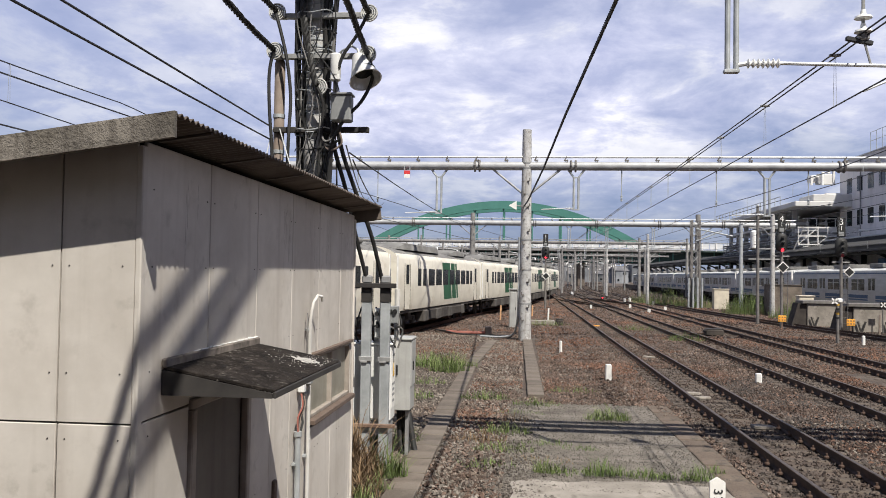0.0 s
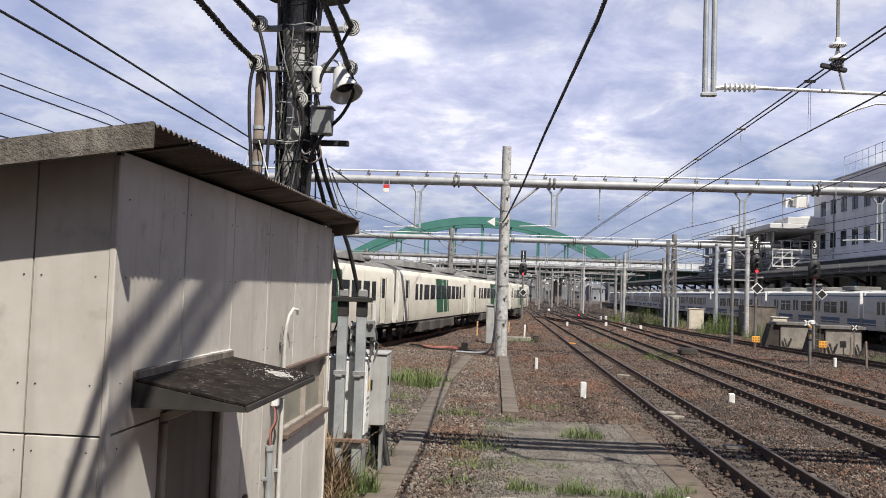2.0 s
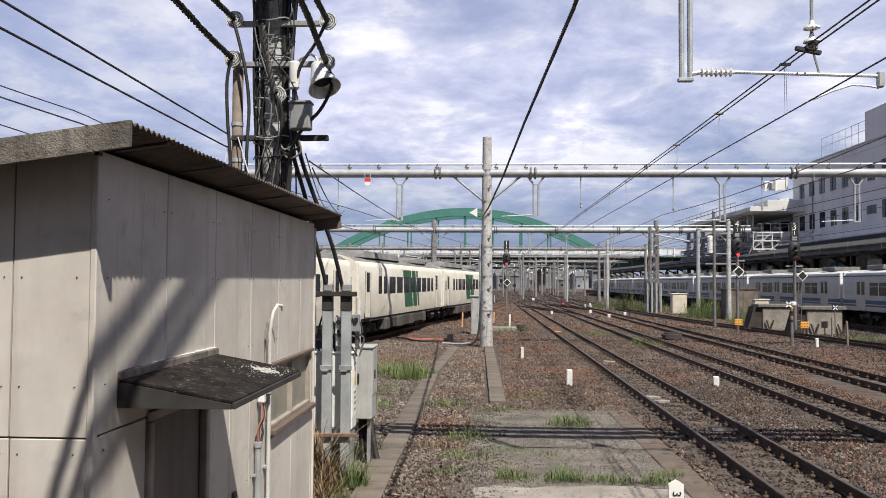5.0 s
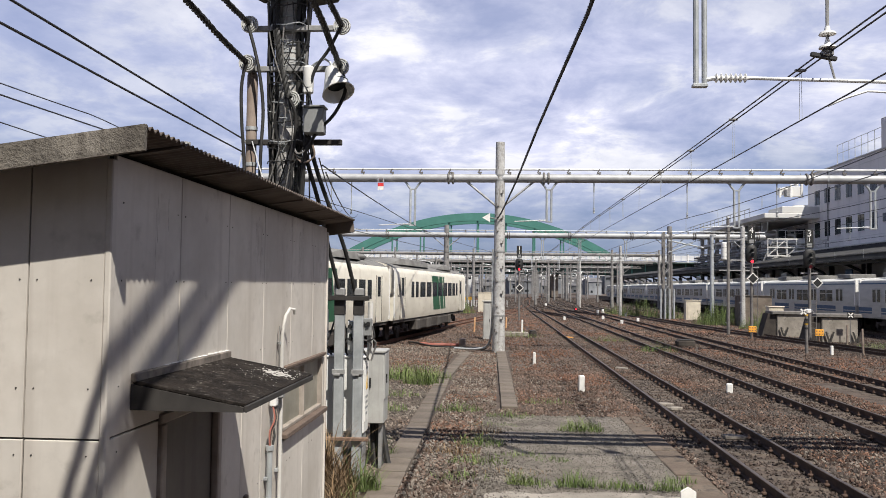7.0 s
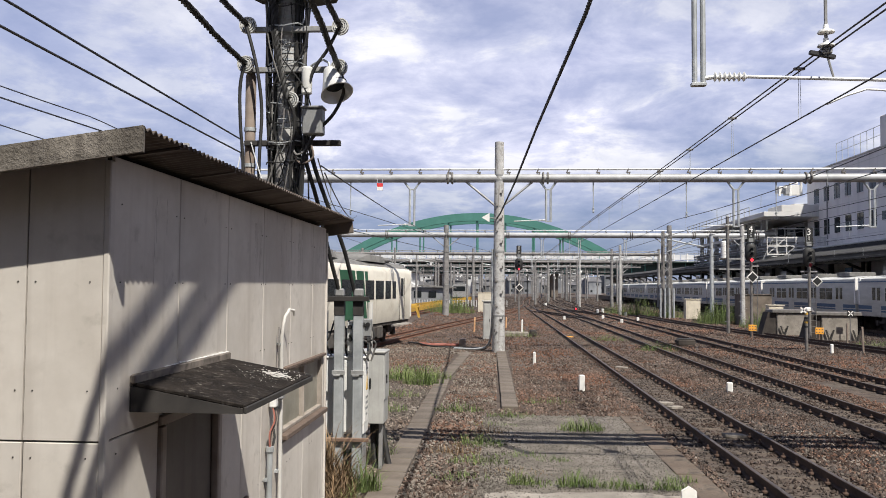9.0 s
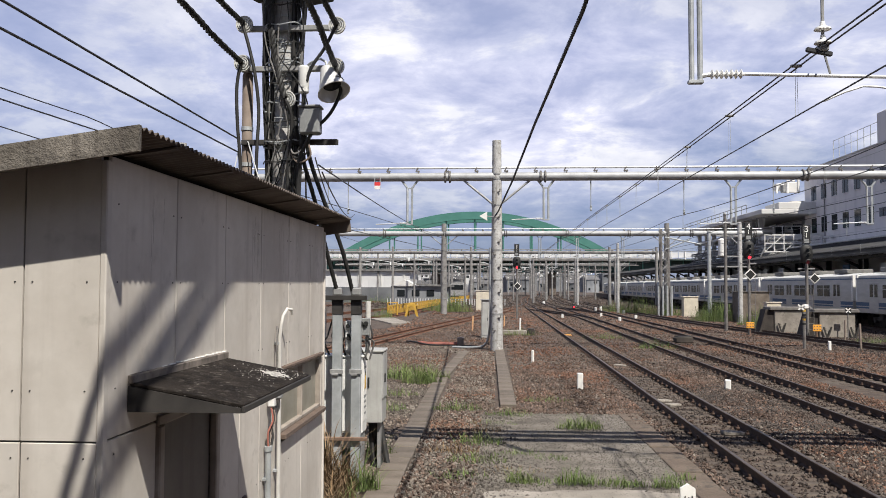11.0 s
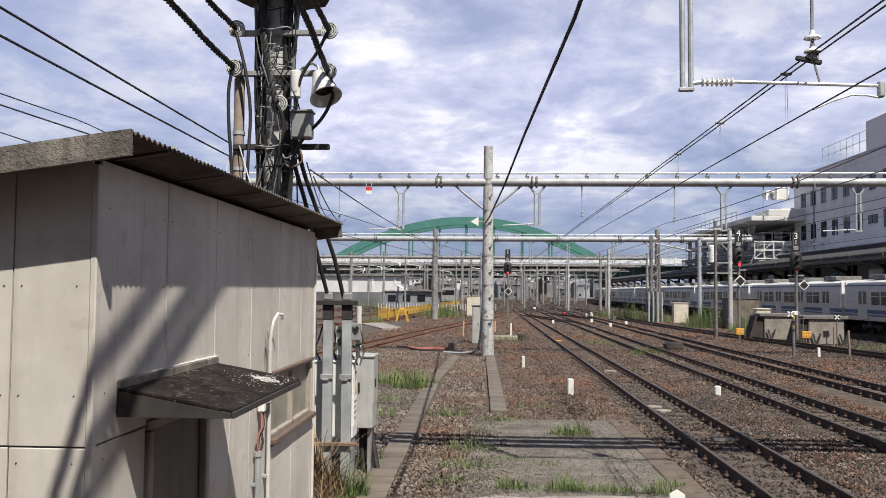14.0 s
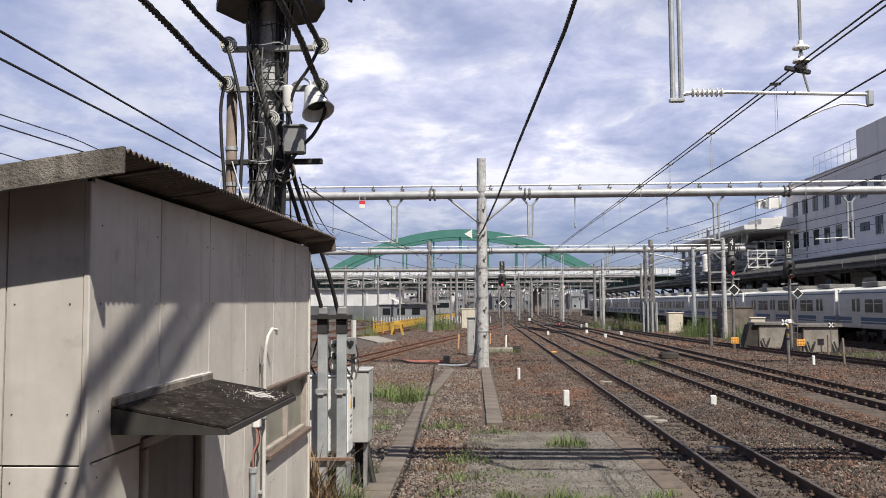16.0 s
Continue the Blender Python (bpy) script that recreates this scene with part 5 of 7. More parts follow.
    # twisted bundles that come overhead to the insulators
    base = Vector((-2.96, y0, 0))
    for (x, z), (ex, ez), (mx, mz) in (((-0.505, 6.39), (-0.6, 6.9), (-0.58, 6.45)), ((-0.525, 5.85), (-0.6, 6.6), (-0.6, 5.97)), ((0.77, 5.79), (0.86, 6.7), (0.86, 5.93)), ((0.78, 6.355), (0.84, 7.0), (0.8, 6.43))):
        pts = smooth([(x, -0.36, z), ((x + mx) / 2, -1.2, (z + mz) / 2 - 0.01), (mx, -2.6, mz + 0.05), ((mx + ex) / 2, -7, (mz + ez) / 2 - 0.1), (ex, -20, ez)], 6)
        twisted("", "", [Vector(q) for q in pts], 0.042, 0.26, 3, parent=p)


def smooth(pts, n=6):
    """A rounded run through pts."""
    pts = [Vector(q) for q in pts]
    out = []
    for i in range(len(pts) - 1):
        a, b, c, d = pts[max(i - 1, 0)], pts[i], pts[i + 1], pts[min(i + 2, len(pts) - 1)]
        for k in range(n):
            s = k / n
            out.append(0.5 * (2 * b + (c - a) * s + (2 * a - 5 * b + 4 * c - d) * s * s + (3 * b - a - 3 * c + d) * s ** 3))
    return out + [pts[-1]]


ALU = surf("polished_aluminium", (0.7, 0.7, 0.69), (0.82, 0.82, 0.81), 3, 0.3, 0.35)
GREY_CABLE = surf("grey_cable", (0.13, 0.125, 0.12), (0.22, 0.21, 0.2), 6, 0.6)
RUST_PIPE = surf("brown_riser_pipe", (0.17, 0.13, 0.105), (0.26, 0.21, 0.175), 3, 0.7)


def cable_posts():
    t = thing("cable_post_frame", "galvanised steel channel posts with a dark crossbar", "frame", pose(-2.2, 12.2, 0))
    for x in (-0.145, 0.135):
        part("post", Geo().box((x, 0, 1.3), (0.14, 0.12, 2.6), b=0.008), GALV, t, "pale galvanised channel post")
        part("clamp", Geo().box((x, -0.07, 1.55), (0.19, 0.03, 0.07), b=0.006).box((x - 0.02, -0.08, 1.51), (0.1, 0.02, 0.03), b=0.004), GALV_DULL, t)
        part("sleeve", Geo().box((x, -0.004, 2.5), (0.15, 0.13, 0.23), b=0.004), DARK, t)
        part("cable_cap", Geo().box((x, 0, 2.72), (0.14, 0.14, 0.12), b=0.02), GALV_DULL, t)
    part("crossbar", Geo().box((-0.05, -0.08, 2.63), (0.7, 0.08, 0.07), b=0.006), DARK, t)
    part("crossbar", Geo().box((-0.05, -0.08, 0.58), (0.74, 0.08, 0.05), b=0.006), RUST, t, "rusty lower crossbar")
    for x, z, h in ((-0.42, 1.95, 1.0), (-0.02, 1.9, 0.2), (0.27, 2.1, 0.95)):
        part("conduit", Geo().tube([(x, 0.25, 0.4 if x < 0 else 1.7), (x, 0.25, z + h * 0.5)], 0.055 if x < 0 else 0.04, 10), PVC, t, "white plastic conduit")
    for x, z in ((0.0, 2.16), (0.27, 2.2), (0.2, 2.2), (0.01, 1.98)):
        part("terminal_box", Geo().box((x, 0.12, z), (0.085, 0.12, 0.26), b=0.012), BOX_WHITE if x < 0.1 else BOX_GREY, t)
        part("terminal_knob", Geo().lathe([(0.035, 0), (0.03, 0.03)], 10, (x, 0.05, z + 0.05), rot("X", 90)), BLACK, t)
    rnd = random.Random(2)
    for k in range(7):
        x = -0.45 + rnd.random() * 0.75
        pts = smooth([(x, 0.2, 2.3), (x + rnd.uniform(-0.1, 0.1), 0.1, 2.05), (x + rnd.uniform(-0.12, 0.12), 0.15, 1.95), (x, 0.2, 1.7)])
        part("loose_cable", Geo().tube(pts, 0.014, 6), rnd.choice((CABLE, GREY_CABLE)), t)
    a = thing("equipment_cabinet", "white trackside equipment cabinet with warning sticker", "cabinet", pose(-2.32, 12.55, 0.6))
    part("body", Geo().box((0, 0, 0.58), (0.66, 0.42, 1.12), b=0.012), BOX_WHITE, a)
    part("top", Geo().box((0, 0, 1.155), (0.7, 0.46, 0.035), b=0.01), BOX_WHITE, a)
    part("door", Geo().box((0.1, -0.215, 0.58), (0.4, 0.015, 1.06), b=0.005), BOX_WHITE, a)
    part("handle", Geo().tube([(-0.05, -0.22, 0.7), (-0.05, -0.26, 0.7), (-0.05, -0.26, 0.56), (-0.05, -0.22, 0.56)], 0.009, 6), BLACK, a)
    part("poster", Geo().box((0.333, 0.0, 0.62), (0.006, 0.3, 0.86)), WHITE, a, "white notice panel", smooth=False)
    for z, w in ((0.98, 0.2), (0.55, 0.22), (0.47, 0.18), (0.39, 0.22), (0.3, 0.14)):
        part("notice_bar", Geo().box((0.337, 0.0, z), (0.004, w, 0.035)), BOX_GREY, a, smooth=False)
    part("sticker", Geo().add([(0.342, -0.07, 0.66), (0.342, 0.07, 0.66), (0.342, 0.0, 0.92), (0.337, -0.07, 0.66), (0.337, 0.07, 0.66), (0.337, 0.0, 0.92)], [(0, 1, 2), (5, 4, 3), (0, 3, 4, 1), (1, 4, 5, 2), (2, 5, 3, 0)]), YELLOW, a, "yellow warning triangle", smooth=False)
    for x in (-0.28, 0.28):
        part("leg", Geo().box((x, 0, -0.3), (0.06, 0.3, 0.6)), GALV_DULL, a)
    b = thing("equipment_cabinet", "pale grey trackside cabinet with side door", "cabinet", pose(-1.97, 13.05, 0.7))
    part("body", Geo().box((0, 0, 0.54), (0.42, 0.5, 1.08), b=0.012), CAB_GREY, b)
    part("top", Geo().box((0, 0, 1.1), (0.46, 0.54, 0.04), b=0.01), CAB_GREY, b)
    part("door", Geo().box((0.215, 0, 0.72), (0.02, 0.46, 0.7), b=0.006), CAB_GREY, b)
    part("handle", Geo().box((0.0, -0.258, 0.62), (0.025, 0.02, 0.16), b=0.006), BLACK, b)
    part("handle", Geo().box((0.235, -0.1, 0.68), (0.02, 0.025, 0.14), b=0.006), BLACK, b)
    for x in (-0.15, 0.15):
        part("leg", Geo().box((x, 0, -0.35), (0.05, 0.3, 0.7)), GALV_DULL, b)
    for k in range(3):
        pts = smooth([(0.0 + k * 0.07, 0.05, 0.0), (0.02 + k * 0.09, 0.0, -0.3), (0.08 + k * 0.1, -0.05, -0.66), (0.2 + k * 0.1, -0.1, -0.69)])
        part("cable_duct", Geo().tube(pts, 0.045, 8), CABLE, b, "black cable duct")


CAB_GREY = surf("pale_grey_cabinet", (0.32, 0.32, 0.31), (0.41, 0.41, 0.395), 2, 0.5, stain=(0.27, 0.26, 0.245), run=(0.24, 0.23, 0.215))


# ---- ground surfaces ----
def slab_row(name, label, x0, y0, x1, y1, w, length, h, mat, seed, sink=0.0):
    """A row of concrete lids along a line, each one a piece."""
    rnd = random.Random(seed)
    t = thing(name, label, "cable trough", kind="structure")
    n = int(math.hypot(x1 - x0, y1 - y0) / length)
    a = -math.degrees(math.atan2(x1 - x0, y1 - y0))
    me = Geo().box((0, 0, 0), (w, length - 0.012, h), b=0.012).mesh("concrete_lid", mat)
    for k in range(n):
        s = (k + 0.5) / n
        part("concrete_lid", me, None, t, at=pose(x0 + (x1 - x0) * s + rnd.uniform(-0.006, 0.006), y0 + (y1 - y0) * s, h / 2 - sink + rnd.uniform(-0.03, -0.012), rnd.uniform(-0.6, 0.6), rnd.uniform(-1, 1), a + rnd.uniform(-0.5, 0.5)))


def patch(name, label, pts, z, mat, seed=0):
    """A slab with an uneven outline; pts run round it."""
    rnd = random.Random(seed)
    out = []
    for (ax, ay), (bx, by) in zip(pts, pts[1:] + pts[:1]):
        n = max(2, int(math.hypot(bx - ax, by - ay) / 0.25))
        out += [(ax + (bx - ax) * i / n + rnd.uniform(-0.1, 0.1), ay + (by - ay) * i / n + rnd.uniform(-0.1, 0.1)) for i in range(n)]
    k = len(out)
    g = Geo().add([(x, y, z) for x, y in out] + [(x, y, -0.05) for x, y in out], [tuple(range(k))] + [(i, i + k, (i + 1) % k + k, (i + 1) % k) for i in range(k)])
    return tagged(part(name, g, mat, smooth=False), label, "paving", kind="structure")


def paving():
    slab_row("cable_trough", "weathered concrete cable trough lids beside the hut", -1.52, 6.1, -1.66, 25.27, 0.4, 0.9, 0.12, CONCRETE, 1, 0.04)
    slab_row("cable_trough", "weathered concrete cable trough lids leading to the column", -1.68, 25.35, -1.35, 35.29, 0.38, 0.9, 0.1, CONCRETE, 2)
    slab_row("cable_trough", "weathered concrete cable trough lids between ballast", 0.27, 19.43, 0.1, 37.47, 0.38, 0.9, 0.1, CONCRETE, 3)
    slab_row("kerb", "brown weathered concrete kerb stones beside the track", 2.93, 6.1, 2.86, 18.65, 0.43, 0.95, 0.14, KERB, 4, 0.09)
    patch("paving_old", "dirty grey concrete hardstanding with cracks", [(-0.35, 11.33), (2.7, 11.33), (2.84, 18.56), (1.0, 18.73), (-0.2, 18.21)], 0.012, OLD_SLAB, 5)
    patch("paving_pale", "pale concrete slab at the end of the hardstanding", [(-0.3, 5.23), (2.66, 5.23), (2.7, 11.54), (1.4, 11.59), (-0.1, 11.5)], 0.03, SLAB, 6)
    patch("paving_yard", "pale concrete pads in the yard", [(-10.9, 70.5), (-9.6, 74.0), (-6.6, 63.0), (-6.6, 60.6), (-7.6, 60.4)], 0.09, SLAB, 7)


KERB = surf("brown_kerb_concrete", (0.105, 0.077, 0.058), (0.185, 0.143, 0.112), 1.5, 0.9, bump=0.05, fine=60, stain=(0.115, 0.092, 0.072), per=0.15, mould=(0.05, 0.042, 0.034), mould_scale=8.0, mould_at=(0.5, 0.7))


def scatter(name, label, n, region, size, seed, mat, keep):
    """Loose broken stones, joined into one heap."""
    rs = np.random.RandomState(seed)
    base = np.array([(1, 0, 0), (-1, 0, 0), (0, 1, 0), (0, -1, 0), (0, 0, 1), (0, 0, -1)], float)
    tri = np.array([(0, 2, 4), (2, 1, 4), (1, 3, 4), (3, 0, 4), (2, 0, 5), (1, 2, 5), (3, 1, 5), (0, 3, 5)])
    x0, x1, y0, y1 = region
    x = rs.uniform(x0, x1, n)
    y = y0 + (y1 - y0) * rs.uniform(0, 1, n) ** 1.35
    ok = keep(x, y)
    x, y = x[ok], y[ok]
    n = len(x)
    s = rs.uniform(size[0], size[1], (n, 1, 1)) * rs.uniform(0.55, 1.25, (n, 1, 3))
    v = base[None] * s * rs.uniform(0.75, 1.3, (n, 6, 1))
    v += rs.uniform(-0.25, 0.25, (n, 6, 3)) * s
    a = rs.uniform(0, 6.28, n)
    b = rs.uniform(-0.9, 0.9, n)
    ca, sa, cb, sb = np.cos(a)[:, None], np.sin(a)[:, None], np.cos(b)[:, None], np.sin(b)[:, None]
    yy, zz = v[..., 1] * cb - v[..., 2] * sb, v[..., 1] * sb + v[..., 2] * cb
    xx, yy = v[..., 0] * ca - yy * sa, v[..., 0] * sa + yy * ca
    w = np.stack([xx + x[:, None], yy + y[:, None], zz + rs.uniform(0.0, 0.03, n)[:, None]], 2).reshape(-1, 3)
    f = (tri[None] + (np.arange(n) * 6)[:, None, None]).reshape(-1, 3)
    me = bpy.data.meshes.new(name)
    me.from_pydata(w, [], f)
    me.update()
    me.materials.append(mat)
    return tagged(new(name, me), label, "ballast", kind="stuff")


def ballast():
    def off_slabs(x, y):
        slab = (x > -0.3) & (x < 2.8) & (y < 18.5)
        trough = (np.abs(x + 1.6) < 0.25) & (y < 35)
        kerb = (np.abs(x - 2.9) < 0.2) & (y < 17.2)
        tr2 = (np.abs(x - 0.2) < 0.26) & (y > 19.4) & (y < 37.5)
        rail = np.zeros(len(x), bool)
        for c in TRACKS[:3]:
            for s in (-1, 1):
                rail |= np.abs(x - c - s * 0.5335) < 0.075
        return ~(slab | trough | kerb | tr2 | rail)

    def between(x, y):
        ok = off_slabs(x, y)
        for c in TRACKS[:3]:
            ok &= np.abs(x - c) > 0.95
        return ok

    def in_track(x, y):
        ok = np.zeros(len(x), bool)
        for c in TRACKS[:3]:
            ok |= np.abs(x - c) < 1.0
        return ok & off_slabs(x, y)

    scatter("ballast_stones", "broken brown and grey ballast stones", 52000, (-1.45, 9.5, 7.5, 28.0), (0.018, 0.04), 3, STONE, between)
    scatter("ballast_stones", "pale grey ballast stones beside the trough", 24000, (-7.5, -1.3, 9.5, 40.0), (0.02, 0.042), 8, STONE_PALE, off_slabs)
    scatter("ballast_stones", "pale stones strewn among the brown ballast", 9000, (-1.4, 9.5, 8.0, 34.0), (0.016, 0.036), 9, STONE_PALE, between)
    scatter("ballast_stones", "grey stones between the trough and the hardstanding", 9000, (-1.4, 0.5, 8.0, 36.0), (0.018, 0.04), 16, STONE_PALE, between)
    scatter("ballast_stones", "oily dark ballast stones between the rails", 26000, (3.2, 9.5, 7.5, 34.0), (0.016, 0.034), 10, STONE_DARK, in_track)
    scatter("ballast_stones", "fresh grey ballast heaped beside the tracks", 8000, (5.2, 6.7, 9.5, 24.0), (0.024, 0.046), 11, STONE_DARK, between)
    scatter("ballast_stones", "pale coarse ballast beside the near track", 6000, (4.9, 9.0, 8.5, 17.0), (0.02, 0.045), 13, STONE_PALE, between)
    scatter("ballast_stones", "broken brown and grey ballast stones further off", 30000, (-8, 16, 26.5, 54.0), (0.028, 0.052), 4, STONE, off_slabs)
    scatter("ballast_stones", "coarse ballast patches towards the far tracks", 18000, (-7, 22, 52.0, 110.0), (0.05, 0.1), 6, STONE, lambda x, y: x < 100)
    scatter("ballast_stones", "dark ballast beside the platform track", 14000, (15.5, 24.0, 30.0, 62.0), (0.03, 0.06), 14, STONE_DARK, lambda x, y: x < 100)
    scatter("ballast_stones", "coarse far ballast between the fanning tracks", 14000, (-24, 30, 108.0, 250.0), (0.09, 0.2), 15, STONE_DARK, lambda x, y: x < 100)
    scatter("gravel", "loose grit on the old hardstanding", 16000, (-0.3, 2.85, 11.0, 18.6), (0.005, 0.013), 5, GRIT, lambda x, y: x > -1)
    scatter("gravel", "broken stones washed over the hardstanding", 2600, (-0.5, 0.5, 10.6, 18.8), (0.012, 0.03), 12, GRIT, lambda x, y: x < 0.5 - 0.5 * ((y * 1.7) % 1.0))


# ---- plants ----
def tuft(label, x, y, n, spread, height, mat, seed, z=0.02, name="grass_tuft", lean=1.1):
    rnd = random.Random(seed)
    g = Geo()
    for _ in range(n):
        r = spread * math.sqrt(rnd.random())
        a = rnd.uniform(0, 6.28)
        px, py = x + r * math.cos(a) * 1.3, y + r * math.sin(a) * 0.6
        h = height * rnd.uniform(0.2, 1.15) ** 1.3 * (1.15 - r / spread * 0.7)
        d = rnd.uniform(0, 6.28)
        l = h * rnd.uniform(0.1, lean)
        w = rnd.uniform(0.0025, 0.006) * (1 + h)
        wx, wy = -math.sin(d) * w, math.cos(d) * w
        vs = []
        for s, k in ((0, 1.0), (0.45, 0.9), (0.8, 0.55), (1, 0.05)):
            cx, cy, cz = px + math.cos(d) * l * s * s, py + math.sin(d) * l * s * s, z + h * (s - 0.12 * s * s)
            vs += [(cx - wx * k, cy - wy * k, cz), (cx + wx * k, cy + wy * k, cz)]
        g.add(vs, [(0, 1, 3, 2), (2, 3, 5, 4), (4, 5, 7, 6)])
    return tagged(part(name, g, mat), label, "grass", kind="stuff")


def plants():
    spots = [(1.62, 16.55, 380, 0.36, 0.3), (0.35, 11.98, 190, 0.2, 0.24), (1.1, 11.94, 240, 0.22, 0.26), (1.75, 11.85, 150, 0.26, 0.18), (2.4, 11.85, 170, 0.2, 0.2), (0.7, 11.9, 130, 0.3, 0.14), (1.45, 11.95, 140, 0.3, 0.15), (2.1, 11.9, 120, 0.28, 0.14), (2.62, 12.3, 90, 0.2, 0.16), (-0.55, 12.2, 110, 0.35, 0.14), (-0.1, 16.9, 90, 0.4, 0.12),
             (-0.35, 14.81, 170, 0.4, 0.25), (-0.3, 13.33, 200, 0.4, 0.2), (0.35, 13.94, 120, 0.35, 0.12), (0.9, 13.59, 90, 0.25, 0.12), (-0.9, 18.82, 220, 0.45, 0.28), (0.3, 18.12, 170, 0.45, 0.2),
             (-2.7, 25.27, 900, 1.0, 0.55), (-2.2, 23.96, 360, 0.5, 0.8), (-2.9, 18.73, 420, 0.7, 0.3), (-2.75, 21.35, 260, 0.6, 0.25), (-1.86, 11.35, 300, 0.22, 0.55), (-1.86, 10.6, 120, 0.16, 0.3), (-1.95, 10.1, 90, 0.14, 0.25), (-2.15, 13.77, 240, 0.4, 0.4), (1.2, 20.48, 130, 0.5, 0.2),
             (7.2, 38.34, 300, 0.8, 0.5), (5.9, 45.31, 240, 1.0, 0.4), (1.0, 47.92, 260, 1.2, 0.5)]
    for k, (x, y, n, s, h) in enumerate(spots):
        tuft("green grass tuft growing from the ballast", x, y, n, s, h, GRASS, 100 + k, z=0.04 if y < 19.2 else 0.02)
    for k, (x, y, n, s, h) in enumerate(((-0.75, 14.12, 160, 0.35, 0.25), (-0.25, 16.21, 120, 0.3, 0.2), (-2.3, 11.35, 330, 0.28, 1.05), (-2.12, 11.0, 260, 0.2, 0.8), (-2.0, 10.4, 150, 0.2, 0.5), (0.2, 12.72, 110, 0.5, 0.1))):
        tuft("dry brown weeds among the stones", x, y, n, s, h, DRY, 200 + k)
    for k, (x, y, n, s, h) in enumerate(((17.6, 68.83, 700, 1.6, 1.9), (19.0, 73.19, 700, 1.6, 2.2), (19.5, 62.73, 700, 1.5, 1.7), (18.3, 57.51, 600, 1.2, 1.5), (16.2, 82.77, 500, 1.4, 2.0), (14.6, 88, 600, 1.6, 2.2), (13.2, 94.1, 400, 1.4, 1.6), (-4.6, 90.62, 700, 1.6, 2.4), (-6.6, 93.23, 500, 1.4, 2.0), (-9.8, 71.45, 300, 0.8, 1.4), (-18, 139.41, 900, 6, 1.6), (-28, 146.38, 900, 6, 1.6))):
        tuft("tall green weeds beside the tracks", x, y, n, s, h, GRASS, 300 + k, name="tall_weeds", lean=0.35)
    for k, (x, y, n, s, h) in enumerate(((19.6, 43.56, 500, 1.6, 0.35), (17.2, 33.11, 400, 1.2, 0.3), (20.5, 40.08, 500, 1.5, 0.3))):
        tuft("low green weeds between far tracks", x, y, n, s, h, GRASS, 400 + k, name="grass_tuft")


# ---- right-hand station ----
def station():
    b = thing("station_building", "large grey station building with rows of windows", "building", pose(34.8, -1.5, 0))
    part("wall", Geo().box((15, 73.5, 7.95), (30, 49, 15.9), b=0.05), FACADE, b, smooth=False)
    part("upper_block", Geo().box((15.05, 64.5, 17.4), (29.9, 31, 2.9), b=0.05), FACADE, b, "grey upper storey", smooth=False)
    part("parapet", Geo().box((0.1, 73.5, 15.96), (0.4, 49.1, 0.12)), FACADE_PALE, b, smooth=False)
    for z in (9.55, 13.1):
        for k in range(15):
            y = 95.2 - k * 2.76
            small = k == 6 and z < 10
            wh = 0.8 if small else 1.6
            wz = z + (0.1 if small else 0)
            w = part("window", Geo().box((-0.005, y, wz), (0.05, 1.9 if small else 1.4, wh), b=0.02), GLASS, b, "dark window")
            part("sill", Geo().box((-0.04, y, wz - wh / 2 - 0.04), (0.12, 1.5, 0.06)), FACADE, w, smooth=False)
            part("mullion", Geo().box((-0.032, y + 0.1, wz), (0.03, 0.06, wh)), CANOPY, w, smooth=False)
    for z in (8.2, 11.6, 15.2):
        part("floor_band", Geo().box((-0.012, 73.5, z), (0.03, 48.9, 0.05)), CONC_SHADE, b, smooth=False)
    part("downpipe", Geo().tube([(-0.08, 92.1, 7.0), (-0.08, 92.1, 15.8)], 0.06, 6), GALV_DULL, b)
    part("wall_lamp", Geo().box((-0.5, 90.0, 8.0), (0.9, 0.3, 0.25), b=0.05), WHITE, b, "white wall-mounted lamp")
    f = Geo()
    for k in range(8):
        f.tube([(0.3, 80.3 + k * 1.45, 15.9), (0.3, 80.3 + k * 1.45, 18.1)], 0.035, 5)
    for z in (17.2, 18.1):
        f.tube([(0.3, 80.3, z), (0.3, 90.5, z)], 0.03, 5)
    part("roof_fence", f, GALV, b, "thin roof railing")
    # pale concourse with balconies and a sloping roof edge
    c = thing("concourse_building", "pale station concourse with balconies and roof plant", "building", pose(30.5, -9.0, 0))
    part("wall", Geo().box((10.7, 124, 5.4), (11, 30, 10.8), b=0.05), CONC_SHADE, c, smooth=False)
    part("roof_slab", Geo().box((7.4, 122, 11.1), (18, 40, 0.55), b=0.05), FACADE_PALE, c, smooth=False)
    part("roof_block", Geo().box((7.0, 110.5, 12.1), (7, 6, 1.4), b=0.05), FACADE_PALE, c, "white roof block", smooth=False)
    part("balcony", Geo().box((4.6, 104.4, 11.75), (8.6, 4.6, 0.75), b=0.05), FACADE_PALE, c, "white balcony parapet", smooth=False)
    for k in range(4):
        part("window", Geo().box((2.0 + k * 2.0, 106.95, 9.5), (1.0, 0.06, 1.1)), GLASS, c)
    for z in (8.4, 6.7):
        part("floor_slab", Geo().box((4.4, 105.6, z), (9, 2.8, 0.5), b=0.03), FACADE_PALE, c, "white floor edge", smooth=False)
        for k in range(9):
            part("baluster", Geo().box((0.4 + k * 1.0, 104.3, z + 0.75), (0.08, 0.08, 1.0)), FACADE_PALE, c, smooth=False)
        part("handrail", Geo().box((4.4, 104.3, z + 1.25), (8.8, 0.1, 0.1)), FACADE_PALE, c, smooth=False)
